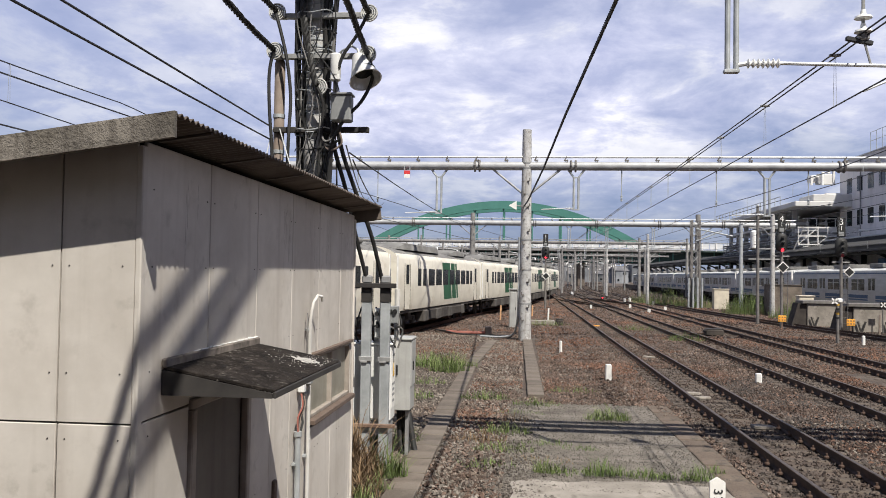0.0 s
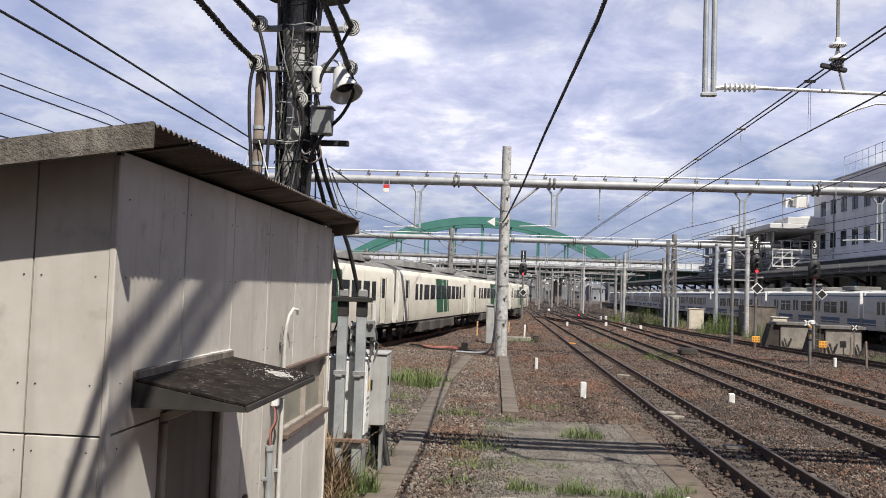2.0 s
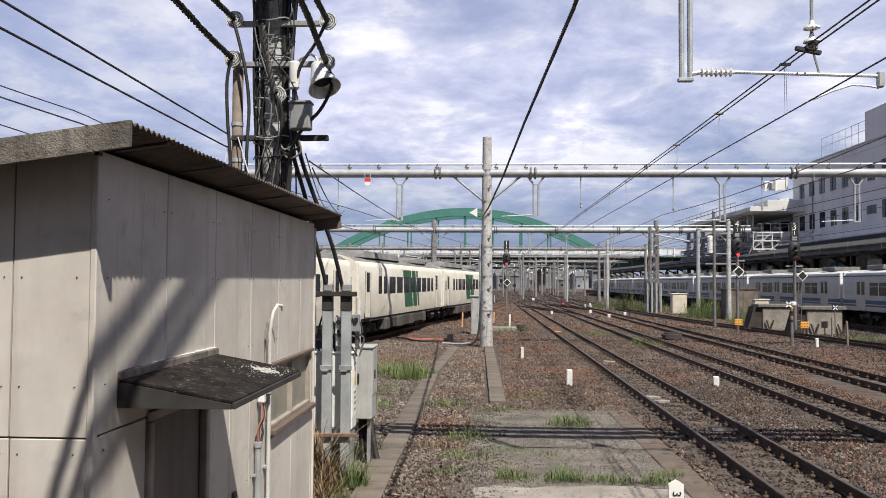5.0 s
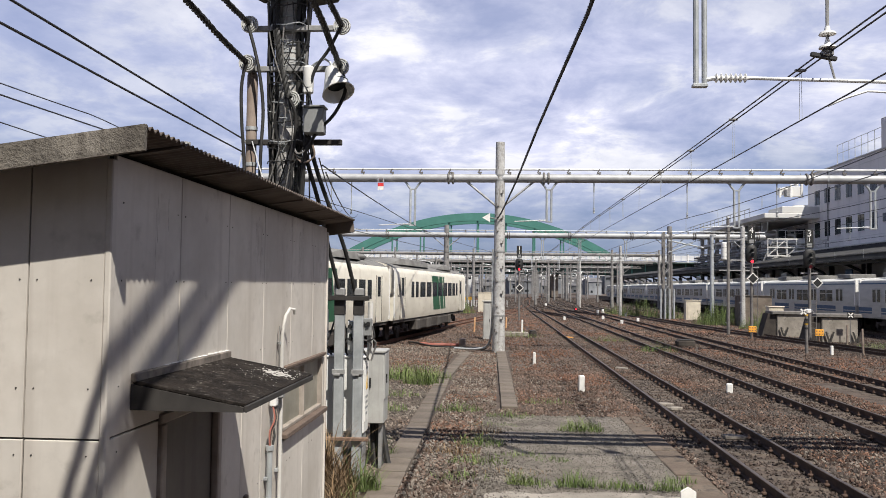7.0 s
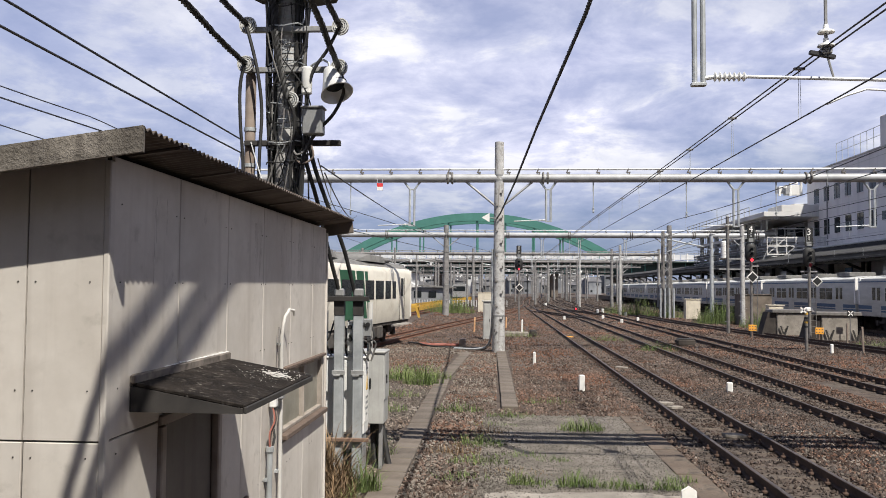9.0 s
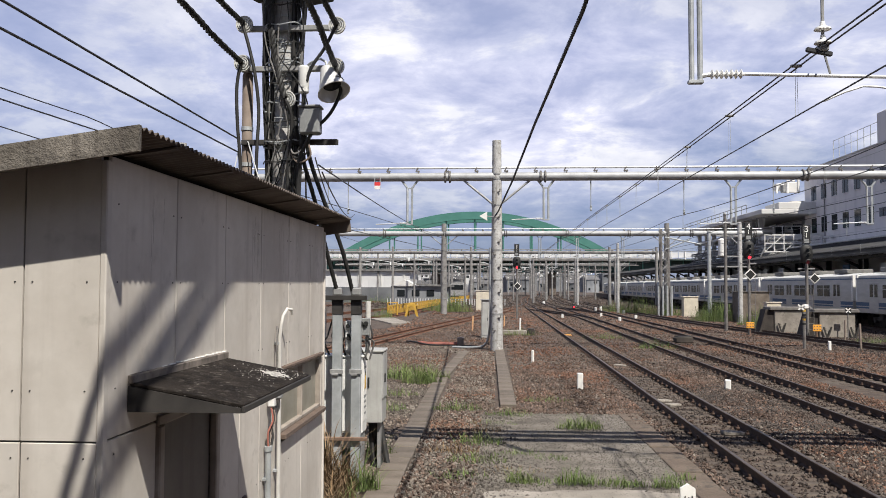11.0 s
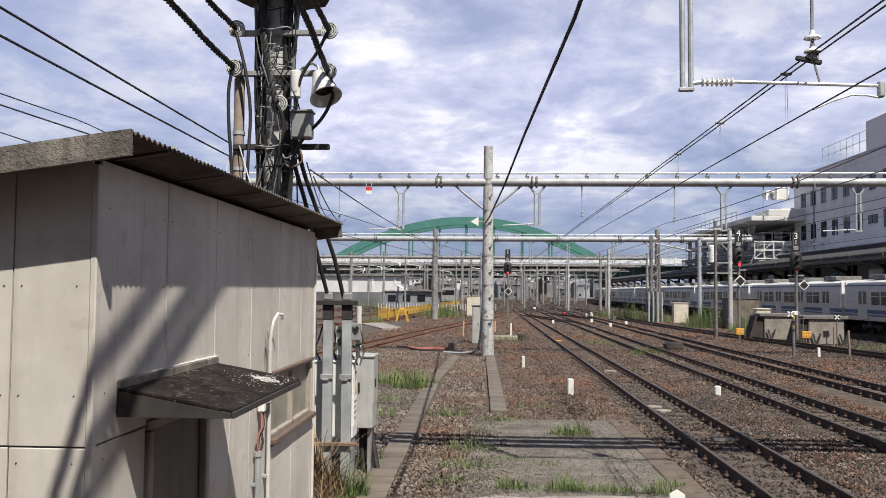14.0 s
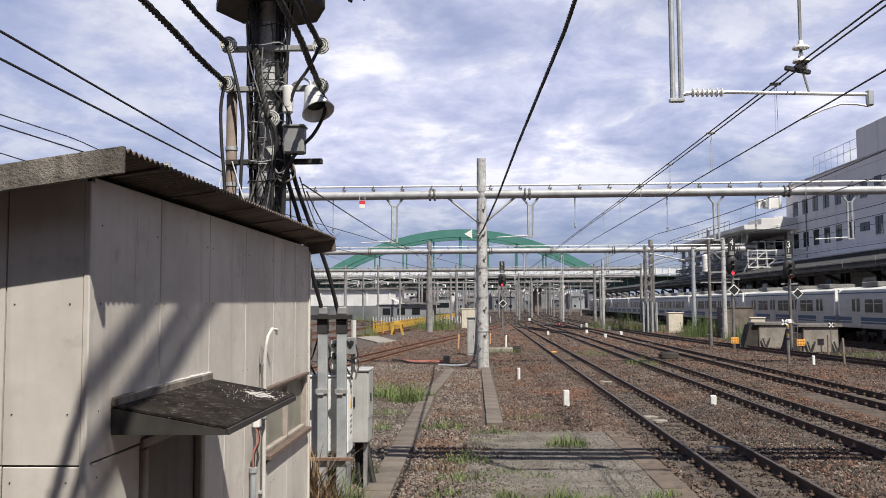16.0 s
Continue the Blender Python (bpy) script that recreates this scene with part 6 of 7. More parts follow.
    for k in range(7):
        part("roof_duct", Geo().tube([(1 + k * 1.2, 104.8, 13.4), (1 + k * 1.2, 104.8, 14.4 + (k % 3) * 0.4), (1.8 + k * 1.2, 104.8, 14.4 + (k % 3) * 0.4)], 0.14, 6), WHITE, c)
    for k in range(6):
        part("window", Geo().box((5.17, 112 + k * 4.6, 9.4), (0.06, 3.2, 1.4)), GLASS, c)
    for k in range(8):
        part("column", Geo().box((0.2, 108 + k * 4.2, 5.4), (0.5, 0.5, 10.8), b=0.04), CONC_SHADE, c)
    for z in (7.5, 9.3):
        part("floor_slab", Geo().box((2.6, 123, z), (5.6, 32, 0.35), b=0.03), FACADE_PALE, c, "pale open floor edge", smooth=False)
        g = Geo()
        for k in range(30):
            g.tube([(-0.1, 107.6 + k * 1.06, z + 0.1), (-0.1, 107.6 + k * 1.06, z + 1.1)], 0.03, 4)
        g.tube([(-0.1, 107.6, z + 1.1), (-0.1, 138.5, z + 1.1)], 0.04, 5)
        part("railing", g, GALV, c)
    for k in range(6):
        part("pipe_run", Geo().tube([(-0.6, 100 + k * 0.3, 6.3 + k * 0.28), (-0.6, 139, 6.3 + k * 0.28)], 0.07 + 0.02 * (k % 3), 6), (GALV, GALV_DULL, POLE_DARK)[k % 3], c)
    for k in range(9):
        part("bracket", Geo().tube([(-1.5, 103 + k * 4, 6.0), (-0.5, 103 + k * 4, 8.2), (1.0, 103 + k * 4, 8.2)], 0.07, 5), GALV_DULL, c)
    r = Geo()
    for k in range(17):
        r.tube([(-1.4, 108 + k * 2, 11.3), (-1.4, 108 + k * 2, 12.4)], 0.04, 5)
    r.tube([(-1.4, 108, 12.4), (-1.4, 140, 12.4)], 0.05, 5)
    part("railing", r, GALV, c)
    rnd = random.Random(9)
    for k in range(9):
        g = Geo().box((2.5 + rnd.random() * 7, 104.5 + rnd.random() * 7, 14.1 + rnd.random() * 0.6), (rnd.uniform(0.6, 1.6), rnd.uniform(0.6, 1.4), rnd.uniform(0.6, 1.4)), b=0.05)
        part("roof_unit", g, rnd.choice((FACADE_PALE, GALV_DULL, WHITE)), c)
    for k in range(3):
        part("mast", Geo().tube([(3 + k * 2.2, 104, 13.6), (3 + k * 2.2, 104, 16.0)], 0.05, 5), GALV_DULL, c)
    s = thing("stair_frame", "white steel lattice stair beside the concourse", "steel frame", pose(29.6, -9, 0))
    for z in (6.6, 7.5, 8.4):
        part("rail", Geo().box((3.5, 100, z), (9, 0.12, 0.14)), FACADE_PALE, s, smooth=False)
    for k in range(10):
        part("post", Geo().box((-1 + k, 100, 7.5), (0.1, 0.1, 2.0)), FACADE_PALE, s, smooth=False)
    for k in range(5):
        part("brace", Geo().tube([(-1 + k * 2, 100, 6.6), (1 + k * 2, 100, 8.4)], 0.05, 5), FACADE_PALE, s)


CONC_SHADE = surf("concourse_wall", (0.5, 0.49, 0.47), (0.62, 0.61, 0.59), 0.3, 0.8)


def platform():
    tagged(part("platform", Geo().box((31.2, 135, 0.55), (7, 210, 1.1), b=0.03), CONCRETE, smooth=False), "grey concrete station platform", "platform", kind="structure")
    c = thing("platform_canopy", "dark steel platform canopy with a pale roof edge", "canopy", pose(30.5, 118, 0))
    x0 = -3.4
    part("roof", Geo().sweep([(x0, 5.45), (x0, 5.7), (0, 6.5), (3.5, 6.9), (3.5, 6.6), (0, 6.2)], [(0, -100, 0), (0, 95, 0)]), CANOPY, c, smooth=False)
    part("edge_beam", Geo().box((x0 - 0.06, -2.5, 5.38), (0.14, 195, 0.3)), CANOPY, c, smooth=False)
    part("edge_trim", Geo().box((x0 - 0.05, -2.5, 5.74), (0.12, 195, 0.05)), POLE_GREY, c, smooth=False)
    part("gutter", Geo().box((x0 + 0.9, -2.5, 5.15), (0.25, 195, 0.25)), CANOPY, c, smooth=False)
    for y in range(-95, 95, 8):
        part("post", Geo().box((0, y, 3.7), (0.26, 0.26, 5.2)), CANOPY, c, smooth=False)
        part("bracket", Geo().tube([(x0 + 0.3, y, 5.4), (x0 + 1.6, y, 5.1), (-0.7, y, 4.6), (0, y, 3.8)], 0.12, 6), CANOPY, c)
    rnd = random.Random(5)
    for k in range(26):
        y = -96 + k * 7.2
        part("hanging_sign", Geo().box((-1.8 + rnd.random(), y, 4.5), (0.12, rnd.uniform(1.2, 2.6), 0.5), b=0.02), rnd.choice((CANOPY, FACADE_PALE, WHITE, BLUE)), c)
    up = thing("footbridge_roof", "pale long roof above the platforms", "roof", pose(35.6, 40, 0))
    part("roof", Geo().box((-2.7, 35, 7.0), (3.4, 76, 0.16), b=0.03), PALE_ROOF, up, smooth=False)
    part("beam", Geo().box((-4.3, 35, 6.6), (0.2, 76, 0.6)), CANOPY, up, smooth=False)
    for k in range(9):
        part("post", Geo().box((-2.6, 3 + k * 7, 3.9), (0.25, 0.25, 5.9)), CANOPY, up, smooth=False)


# ---- signals and trackside things ----
def signal(x, y, top, label, digit, dia_z=None, red=0.35, base=0.0, lit=None, dia=(0.05, 0.5)):
    """A colour-light signal on a post with a number plate, a diamond sign and a red lamp."""
    s = thing("railway_signal", label, "signal", pose(x, y, base), "railway signals")
    hz = top - 1.25
    part("post", Geo().tube([(0, 0, 0), (0, 0, hz - 0.4)], 0.08, 10), POLE_DARK, s)
    part("head", Geo().lathe([(0.18, -0.52), (0.32, -0.38), (0.34, 0.0), (0.32, 0.38), (0.18, 0.52)], 14, (0, 0, hz + 0.1), Matrix.Diagonal((1, 0.45, 1))), BLACK, s, "black signal head")
    for k, z in enumerate((-red, 0.0, 0.3)):
        h = part("lens", Geo().lathe([(0.09, -0.01), (0.09, 0.03)], 12, (0, -0.19, hz + z), rot("X", 90)), (lit or RED_GLOW) if k == 0 else GLASS, s, "lit red lamp" if k == 0 else "")
        part("hood", Geo().tube([(0.13 * math.cos(a), -0.3, hz + z + 0.02 + 0.13 * math.sin(a)) for a in np.linspace(0.0, math.pi, 9)], 0.03, 5), BLACK, h)
    part("number_plate", Geo().box((0, -0.02, top - 0.05), (0.44, 0.06, 1.05), b=0.02), BLACK, s)
    letters(digit, 0.5, WHITE, s, pose(0, -0.056, top + 0.22, 90), "white numeral")
    letters("1", 0.34, WHITE, s, pose(0, -0.056, top - 0.12, 90), "white numeral")
    part("plate_mark", Geo().box((0, -0.056, top - 0.42), (0.26, 0.012, 0.22)), BOX_GREY, s)
    part("bracket", Geo().box((0, 0.05, hz - 0.7), (0.9, 0.1, 0.07)), GALV_DULL, s)
    if dia_z:
        m = rot("Y", 45)
        part("diamond_border", Geo().box((dia[0], -0.13, dia_z), (dia[1], 0.02, dia[1]), m), WHITE, s, "white diamond border", smooth=False)
        part("diamond_plate", Geo().box((dia[0], -0.145, dia_z), (dia[1] * 0.78, 0.02, dia[1] * 0.78), m), BLACK, s, "black diamond plate", smooth=False)
    lad = Geo()
    for k in (0.12, 0.4):
        lad.tube([(k, 0.14, 0.2), (k, 0.14, hz - 0.6)], 0.018, 5)
    for i in range(int((hz - 1) / 0.32)):
        lad.tube([(0.12, 0.14, 0.5 + i * 0.32), (0.4, 0.14, 0.5 + i * 0.32)], 0.012, 4)
    part("ladder", lad, POLE_DARK, s)




def marker(x, y, h, w=0.13, label="small white concrete marker post in the ballast", lean=0.0):
    m = part("marker_post", Geo().box((0, 0, h / 2), (w, w * 0.8, h), b=0.02), WHITE, at=pose(x, y, 0, 0, lean, random.Random(int(x * 70 + y)).uniform(-20, 20)))
    tagged(m, label, "marker post", "marker posts")


def trackside():
    signal(1.75, 73.19, 6.05, "black colour-light signal showing red beside the track", "1", 2.85)
    signal(14.8, 50.1, 6.15, "black colour-light signal numbered 4 showing red", "4", 3.55)
    signal(17.02, 47.05, 5.78, "black colour-light signal numbered 3 showing red", "3", 3.3, lit=RED_DIM, dia=(0.38, 0.42))
    for x, y, h, w in ((2.27, 23.09, 0.45, 0.16), (6.3, 23.35, 0.28, 0.16), (1.32, 31.02, 0.45, 0.1), (9.77, 79.2, 0.32, 0.22), (10.0, 68.8, 0.32, 0.22), (12.1, 73.8, 0.35, 0.22), (5.93, 76.1, 0.3, 0.2), (11.0, 94.1, 0.5, 0.25), (11.8, 95.84, 0.55, 0.25), (14.8, 38.3, 0.42, 0.13), (7.33, 131.0, 0.5, 0.35), (13.2, 88.0, 0.4, 0.25)):
        marker(x, y, h, w)
    # numbered distance post
    d = thing("distance_post", "white painted distance post with black numerals", "marker post", pose(1.84, 8.28, 0))
    part("post", Geo().add([(sx * 0.072, sy * 0.02, z) for z in (0, 0.86) for sx, sy in ((-1, -1), (1, -1), (1, 1), (-1, 1))] + [(0, -0.02, 0.905), (0, 0.02, 0.905)],
                           [(3, 2, 1, 0), (0, 1, 5, 8, 4), (2, 3, 7, 9, 6), (1, 2, 6, 5), (3, 0, 4, 7), (5, 6, 9, 8), (7, 4, 8, 9)]), WHITE, d, smooth=False)
    for ch, dz in (("3", 0.072), ("7", 0.0), ("5", -0.072)):
        letters(ch, 0.115, BLACK, d, pose(0.0, -0.0235, 0.70 + dz, 90, 90, 0), "black sideways numeral")
    # lamps, beacons and debris between the tracks
    gl = thing("ground_lamp", "small red ground signal lamp between tracks", "signal", pose(9.5, 104.0, 0))
    part("body", Geo().box((0, 0, 0.25), (0.4, 0.3, 0.5), b=0.04), BLACK, gl)
    part("lens", Geo().lathe([(0.09, 0), (0.09, 0.04)], 12, (0, -0.15, 0.3), rot("X", 90)), RED_GLOW, gl, "lit red lens")
    for x, y, a, mat, lab in ((4.03, 48.0, 5, ORANGE, "orange track beacon between the rails"), (4.31, 29.7, -20, SLAB, "pale broken board between the rails"), (4.0, 20.6, 15, SLAB, "pale broken board between the rails"), (4.1, 19.9, 40, SLAB, "pale broken board between the rails"), (4.45, 16.2, 8, SLAB, "pale broken board between the rails")):
        bc = part("track_board", Geo().box((0, 0, 0.05), (0.42, 0.2, 0.07), b=0.015), mat, at=pose(x, y, 0, 0, 3, a))
        tagged(bc, lab, "debris")
    for x, y, w in ((9.3, 42.5, 0.9), (16.9, 34.5, 0.8), (18.6, 37.0, 0.9), (2.0, 49.0, 0.4)):
        pm = thing("point_machine", "dark steel point machine box beside the rails", "point machine", pose(x, y, 0, 0, 0, 8))
        part("case", Geo().box((0, 0, 0.16), (w, 0.5, 0.3), b=0.05), UNDER, pm)
        part("lid", Geo().box((0, 0, 0.33), (w * 0.8, 0.42, 0.06), b=0.02), DARK, pm)
        part("rod", Geo().tube([(-w * 0.5, 0, 0.12), (-w * 0.5 - 0.9, 0, 0.1)], 0.03, 6), RAIL, pm)
    # orange boards
    for x, y in ((14.72, 49.66), (17.4, 46.7)):
        o = thing("orange_board", "small orange board on a short post", "sign", pose(x, y, 0))
        part("post", Geo().box((0, 0.03, 0.25), (0.07, 0.05, 0.5)), RUST, o)
        part("board", Geo().box((0, 0, 0.6), (0.44, 0.05, 0.36), b=0.01), ORANGE, o)
        for i in range(3):
            for j in range(2):
                part("hole", Geo().box((-0.15 + i * 0.15, -0.027, 0.52 + j * 0.16), (0.07, 0.006, 0.06)), RUST, o, smooth=False)
    # low concrete end walls of a former platform
    for x, y, w in ((18.05, 53.15, 2.0), (18.9, 48.36, 1.95)):
        e = thing("concrete_end_wall", "stained concrete wall stub with dark coping", "wall", pose(x, y, 0))
        part("body", Geo().box((0, 0, 0.7), (w, 1.2, 1.4), b=0.04), SLAB, e)
        part("coping", Geo().box((-0.05, 0, 1.5), (w + 0.5, 1.4, 0.2), b=0.03), POLE_DARK, e, "dark coping")
        for k in (-0.3, 0.45):
            for q in (-1, 1):
                part("brace", Geo().box((k * w + q * 0.12, -0.72, 0.32), (0.08, 0.06, 0.62), rot("Y", q * 18)), DARK, e, smooth=False)
        part("ramp", Geo().add([(-w / 2 - 0.9, -0.5, 0), (-w / 2, -0.5, 0), (-w / 2, -0.5, 1.45), (-w / 2 - 0.5, -0.5, 1.45), (-w / 2 - 0.9, 0.5, 0), (-w / 2, 0.5, 0), (-w / 2, 0.5, 1.45), (-w / 2 - 0.5, 0.5, 1.45)],
                               [(0, 1, 2, 3), (7, 6, 5, 4), (0, 4, 5, 1), (1, 5, 6, 2), (2, 6, 7, 3), (3, 7, 4, 0)]), UNDER, e, smooth=False)
    # low lamp signal on a striped post
    q = thing("ground_signal", "slim post with striped collar and white cross sign", "signal", pose(14.0, 39.12, 0))
    part("post", Geo().tube([(0, 0, 0), (0, 0, 1.9)], 0.075, 8), POLE_DARK, q)
    for k in range(4):
        part("stripe", Geo().lathe([(0.08, 0), (0.08, 0.09)], 10, (0, 0, 1.1 + k * 0.2)), YELLOW if k % 2 else BLACK, q)
    part("cross", Geo().box((-0.16, -0.1, 1.9), (0.34, 0.02, 0.07), rot("Y", 45)).box((-0.16, -0.1, 1.9), (0.34, 0.02, 0.07), rot("Y", -45)), WHITE, q, "white cross", smooth=False)
    part("lamp_head", Geo().box((0.12, 0, 1.92), (0.3, 0.2, 0.22), b=0.05), WHITE, q)
    x = thing("cross_sign", "white cross sign on a slim post", "sign", pose(19.25, 47.22, 0))
    part("post", Geo().tube([(0, 0, 0), (0, 0, 1.5)], 0.03, 6), POLE_DARK, x)
    part("cross", Geo().box((0, -0.05, 1.55), (0.34, 0.02, 0.06), rot("Y", 45)).box((0, -0.05, 1.55), (0.34, 0.02, 0.06), rot("Y", -45)), WHITE, x, "white cross", smooth=False)
    part("plate", Geo().box((0, -0.03, 1.55), (0.34, 0.015, 0.34)), BLACK, x)
    for px, py, h in ((18.3, 45.31, 1.1), (16.1, 38.16, 1.2), (17.6, 36.59, 1.15), (19.4, 38.34, 1.1)):
        t = part("stake", Geo().box((0, 0, h / 2), (0.08, 0.08, h), b=0.01), RUST_PIPE, at=pose(px, py, 0, 0, random.Random(int(py * 9)).uniform(-3, 3), 0))
        tagged(t, "thin weathered wooden stake by the track", "stake", "stakes")
    # relay boxes and columns
    for x, y, w, h, mat, lab in ((18.2, 80.16, 1.35, 1.85, CREAM_BOX, "pale cream relay box among the weeds"), (20.2, 67.96, 2.4, 2.4, CONCRETE, "grey concrete block house with flat top"), (19.5, 60.56, 1.0, 1.7, CREAM_BOX, "pale cream relay box beside the train"), (-0.63, 45.74, 0.42, 2.05, CAB_GREY, "tall grey relay cabinet beside the column"), (-1.35, 97.59, 2.1, 2.25, CREAM_BOX, "small beige relay hut in the yard")):
        b = thing("relay_box", lab, "relay box", pose(x, y, 0))
        part("body", Geo().box((0, 0, h / 2), (w, w * 0.7, h), b=0.02), mat, b)
        part("lid", Geo().box((0, 0, h + 0.03), (w + 0.12, w * 0.7 + 0.12, 0.07), b=0.015), mat, b)
        part("door", Geo().box((0, -w * 0.35 - 0.008, h * 0.5), (w * 0.8, 0.02, h * 0.86), b=0.006), mat, b)
        part("handle", Geo().box((w * 0.3, -w * 0.35 - 0.03, h * 0.5), (0.03, 0.03, 0.16)), DARK, b)
    for x, y, h, r, mat, lab in ((14.4, 53.58, 7.4, 0.11, POLE_DARK, "dark slim steel mast beside the signals"), (18.45, 73.8, 7.6, 0.19, GALV, "pale steel pipe column among the weeds"), (18.9, 66.22, 7.8, 0.2, POLE, "concrete column with step bolts and brackets"), (13.0, 90.62, 7.4, 0.17, POLE, "concrete column beside the far tracks"), (12.2, 127.21, 7.6, 0.17, POLE, "far concrete column")):
        c = thing("line_column", lab, "column", pose(x, y, 0), "line columns")
        part("shaft", Geo().lathe([(r, 0), (r * 0.85, h)], 12), mat, c)
        part("cap", Geo().lathe([(r * 0.95, h), (r * 0.5, h + 0.1)], 12), GALV_DULL, c)
        st = Geo()
        for k in range(int(h / 0.6)):
            s = 1 if k % 2 else -1
            st.tube([(s * r * 0.8, -r * 0.5, 0.8 + k * 0.55), (s * (r + 0.12), -r * 0.6, 0.8 + k * 0.55)], 0.015, 4)
        tagged(part("step_bolts", st, GALV_DULL, c), kind="stuff")
        if 18.8 < x < 19:
            part("transformer", Geo().lathe([(0.1, 0), (0.28, 0.05), (0.28, 1.3), (0.1, 1.4)], 12, (-1.4, -0.1, h - 2.6)), WHITE, c, "white cylindrical transformer")
            for z in (h - 2.6, h - 1.0, h - 3.4):
                part("bracket", Geo().box((-0.5, -0.05, z), (2.6, 0.12, 0.1)), GALV_DULL, c)
            for k in range(3):
                part("brace", Geo().tube([(-0.8 + k * 0.9, -0.05, h - 1.0), (0, 0, h - 1.8 - k * 0.3)], 0.04, 5), GALV, c)
    # lattice tower of the second gantry
    lt = thing("lattice_column", "grey steel lattice column of the far gantry", "column", pose(16.2, 81.9, 0))
    for sx in (-0.35, 0.35):
        for sy in (-0.35, 0.35):
            part("leg", Geo().box((sx, sy, 4.2), (0.17, 0.17, 8.4)), POLE_DARK, lt, smooth=False)
    for k in range(10):
        for q in (-1, 1):
            part("lacing", Geo().tube([(-0.35 * q, -0.36, 0.3 + k * 0.8), (0.35 * q, -0.36, 1.1 + k * 0.8)], 0.04, 4), GALV_DULL, lt)
    for k in range(4):
        part("conduit", Geo().tube([(-0.7 + k * 0.42, -0.6, 0), (-0.7 + k * 0.42, -0.6, 2.9)], 0.09, 8), GALV, lt, "grey steel cable pipe")
    part("arm", Geo().tube([(0, -0.4, 7.6), (3.4, -0.4, 6.9)], 0.07, 6).tube([(0, -0.4, 6.4), (2.4, -0.4, 7.4)], 0.06, 6), GALV, lt)
    # wing walls, steel pipes and cables near the column
    r = thing("cable_duct", "rusty red cable duct lying on the ballast", "cable duct")
    part("pipe", Geo().tube([(-3.7, 39.73, 0.1), (-3.2, 39.38, 0.09), (-1.6, 39.38, 0.09)], 0.09, 8), RED_RUST, r)
    part("support", Geo().box((-1.7, 39.4, 0.2), (0.3, 0.4, 0.4), b=0.03), RUST_PIPE, r)
    part("hose", Geo().tube(smooth([(-2.0, 37.81, 0.06), (-1.0, 37.38, 0.08), (-0.5, 37.12, 0.25), (-0.32, 36.77, 0.9), (-0.28, 36.59, 2.2), (-0.28, 36.59, 4.5)]), 0.05, 8), GALV, r, "grey flexible cable pipe")
    part("hose", Geo().tube(smooth([(-4.4, 40.95, 0.1), (-3.9, 39.82, 0.15), (-3.0, 38.86, 0.07), (-1.2, 38.51, 0.06), (-0.6, 37.55, 0.1)]), 0.035, 8), CABLE, r)
    for x, y, h, mat, lab in ((-1.52, 52.28, 0.95, ORANGE_PALE, "faded orange barrier stake"), (0.5, 57.51, 0.8, ORANGE_PALE, "faded orange barrier stake"), (0.15, 60.99, 2.2, WHITE, "slim white post beside the track"), (1.4, 50.97, 0.9, WHITE, "slim white post beside the track")):
        t = part("barrier_stake", Geo().box((0, 0, h / 2), (0.1, 0.08, h), b=0.02), mat, at=pose(x, y, 0, 0, 2, 0))
        tagged(t, lab, "stake", "stakes")
    k = part("concrete_plinth", Geo().box((0, 0, 0.12), (1.6, 0.9, 0.24), b=0.03), SLAB, at=pose(0.95, 49.2, 0))
    tagged(k, "pale concrete plinth beside the track", "plinth")
    # white triangular signs hung on the far gantry
    for x, y, z, s in ((-0.58, 35.7, 5.82, 0.2), (-5.6, 84.17, 5.7, 0.36)):
        ts = thing("triangle_sign", "white triangular sign on an arm of the column", "sign", pose(x, y, z))
        part("plate", Geo().add([(-s * 0.85, 0, 0), (s * 0.85, 0, s), (s * 0.85, 0, -s), (-s * 0.85, 0.03, 0), (s * 0.85, 0.03, s), (s * 0.85, 0.03, -s)], [(0, 2, 1), (3, 4, 5), (0, 1, 4, 3), (1, 2, 5, 4), (2, 0, 3, 5)]), WHITE, ts, smooth=False)
        part("arm", Geo().tube([(s * 0.5, 0.05, 0), (0.72 if y < 45 else 0.4, 0.75 if y < 45 else -0.57, 0)], 0.025, 6), GALV_DULL, ts)
    rs = thing("hanging_target", "small red and white target hung under the beam", "sign", pose(-5.25, 36.3, 7.1))
    for x in (-0.1, 0.1):
        part("strap", Geo().box((x * 1.2, 0, 0.22), (0.03, 0.03, 0.52)), GALV, rs)
    part("red_bar", Geo().box((0, 0, 0.2), (0.26, 0.04, 0.16)), plain("red_bar", (0.6, 0.04, 0.04), 0.5), rs)
    part("white_bar", Geo().box((0, 0, 0.04), (0.26, 0.04, 0.16)), WHITE, rs)


CREAM_BOX = surf("cream_box_paint", (0.5, 0.45, 0.36), (0.62, 0.56, 0.45), 2, 0.6)
RED_RUST = surf("red_brown_duct", (0.24, 0.08, 0.06), (0.33, 0.13, 0.1), 3, 0.7)
ORANGE_PALE = surf("faded_orange", (0.5, 0.27, 0.13), (0.6, 0.36, 0.2), 3, 0.7)


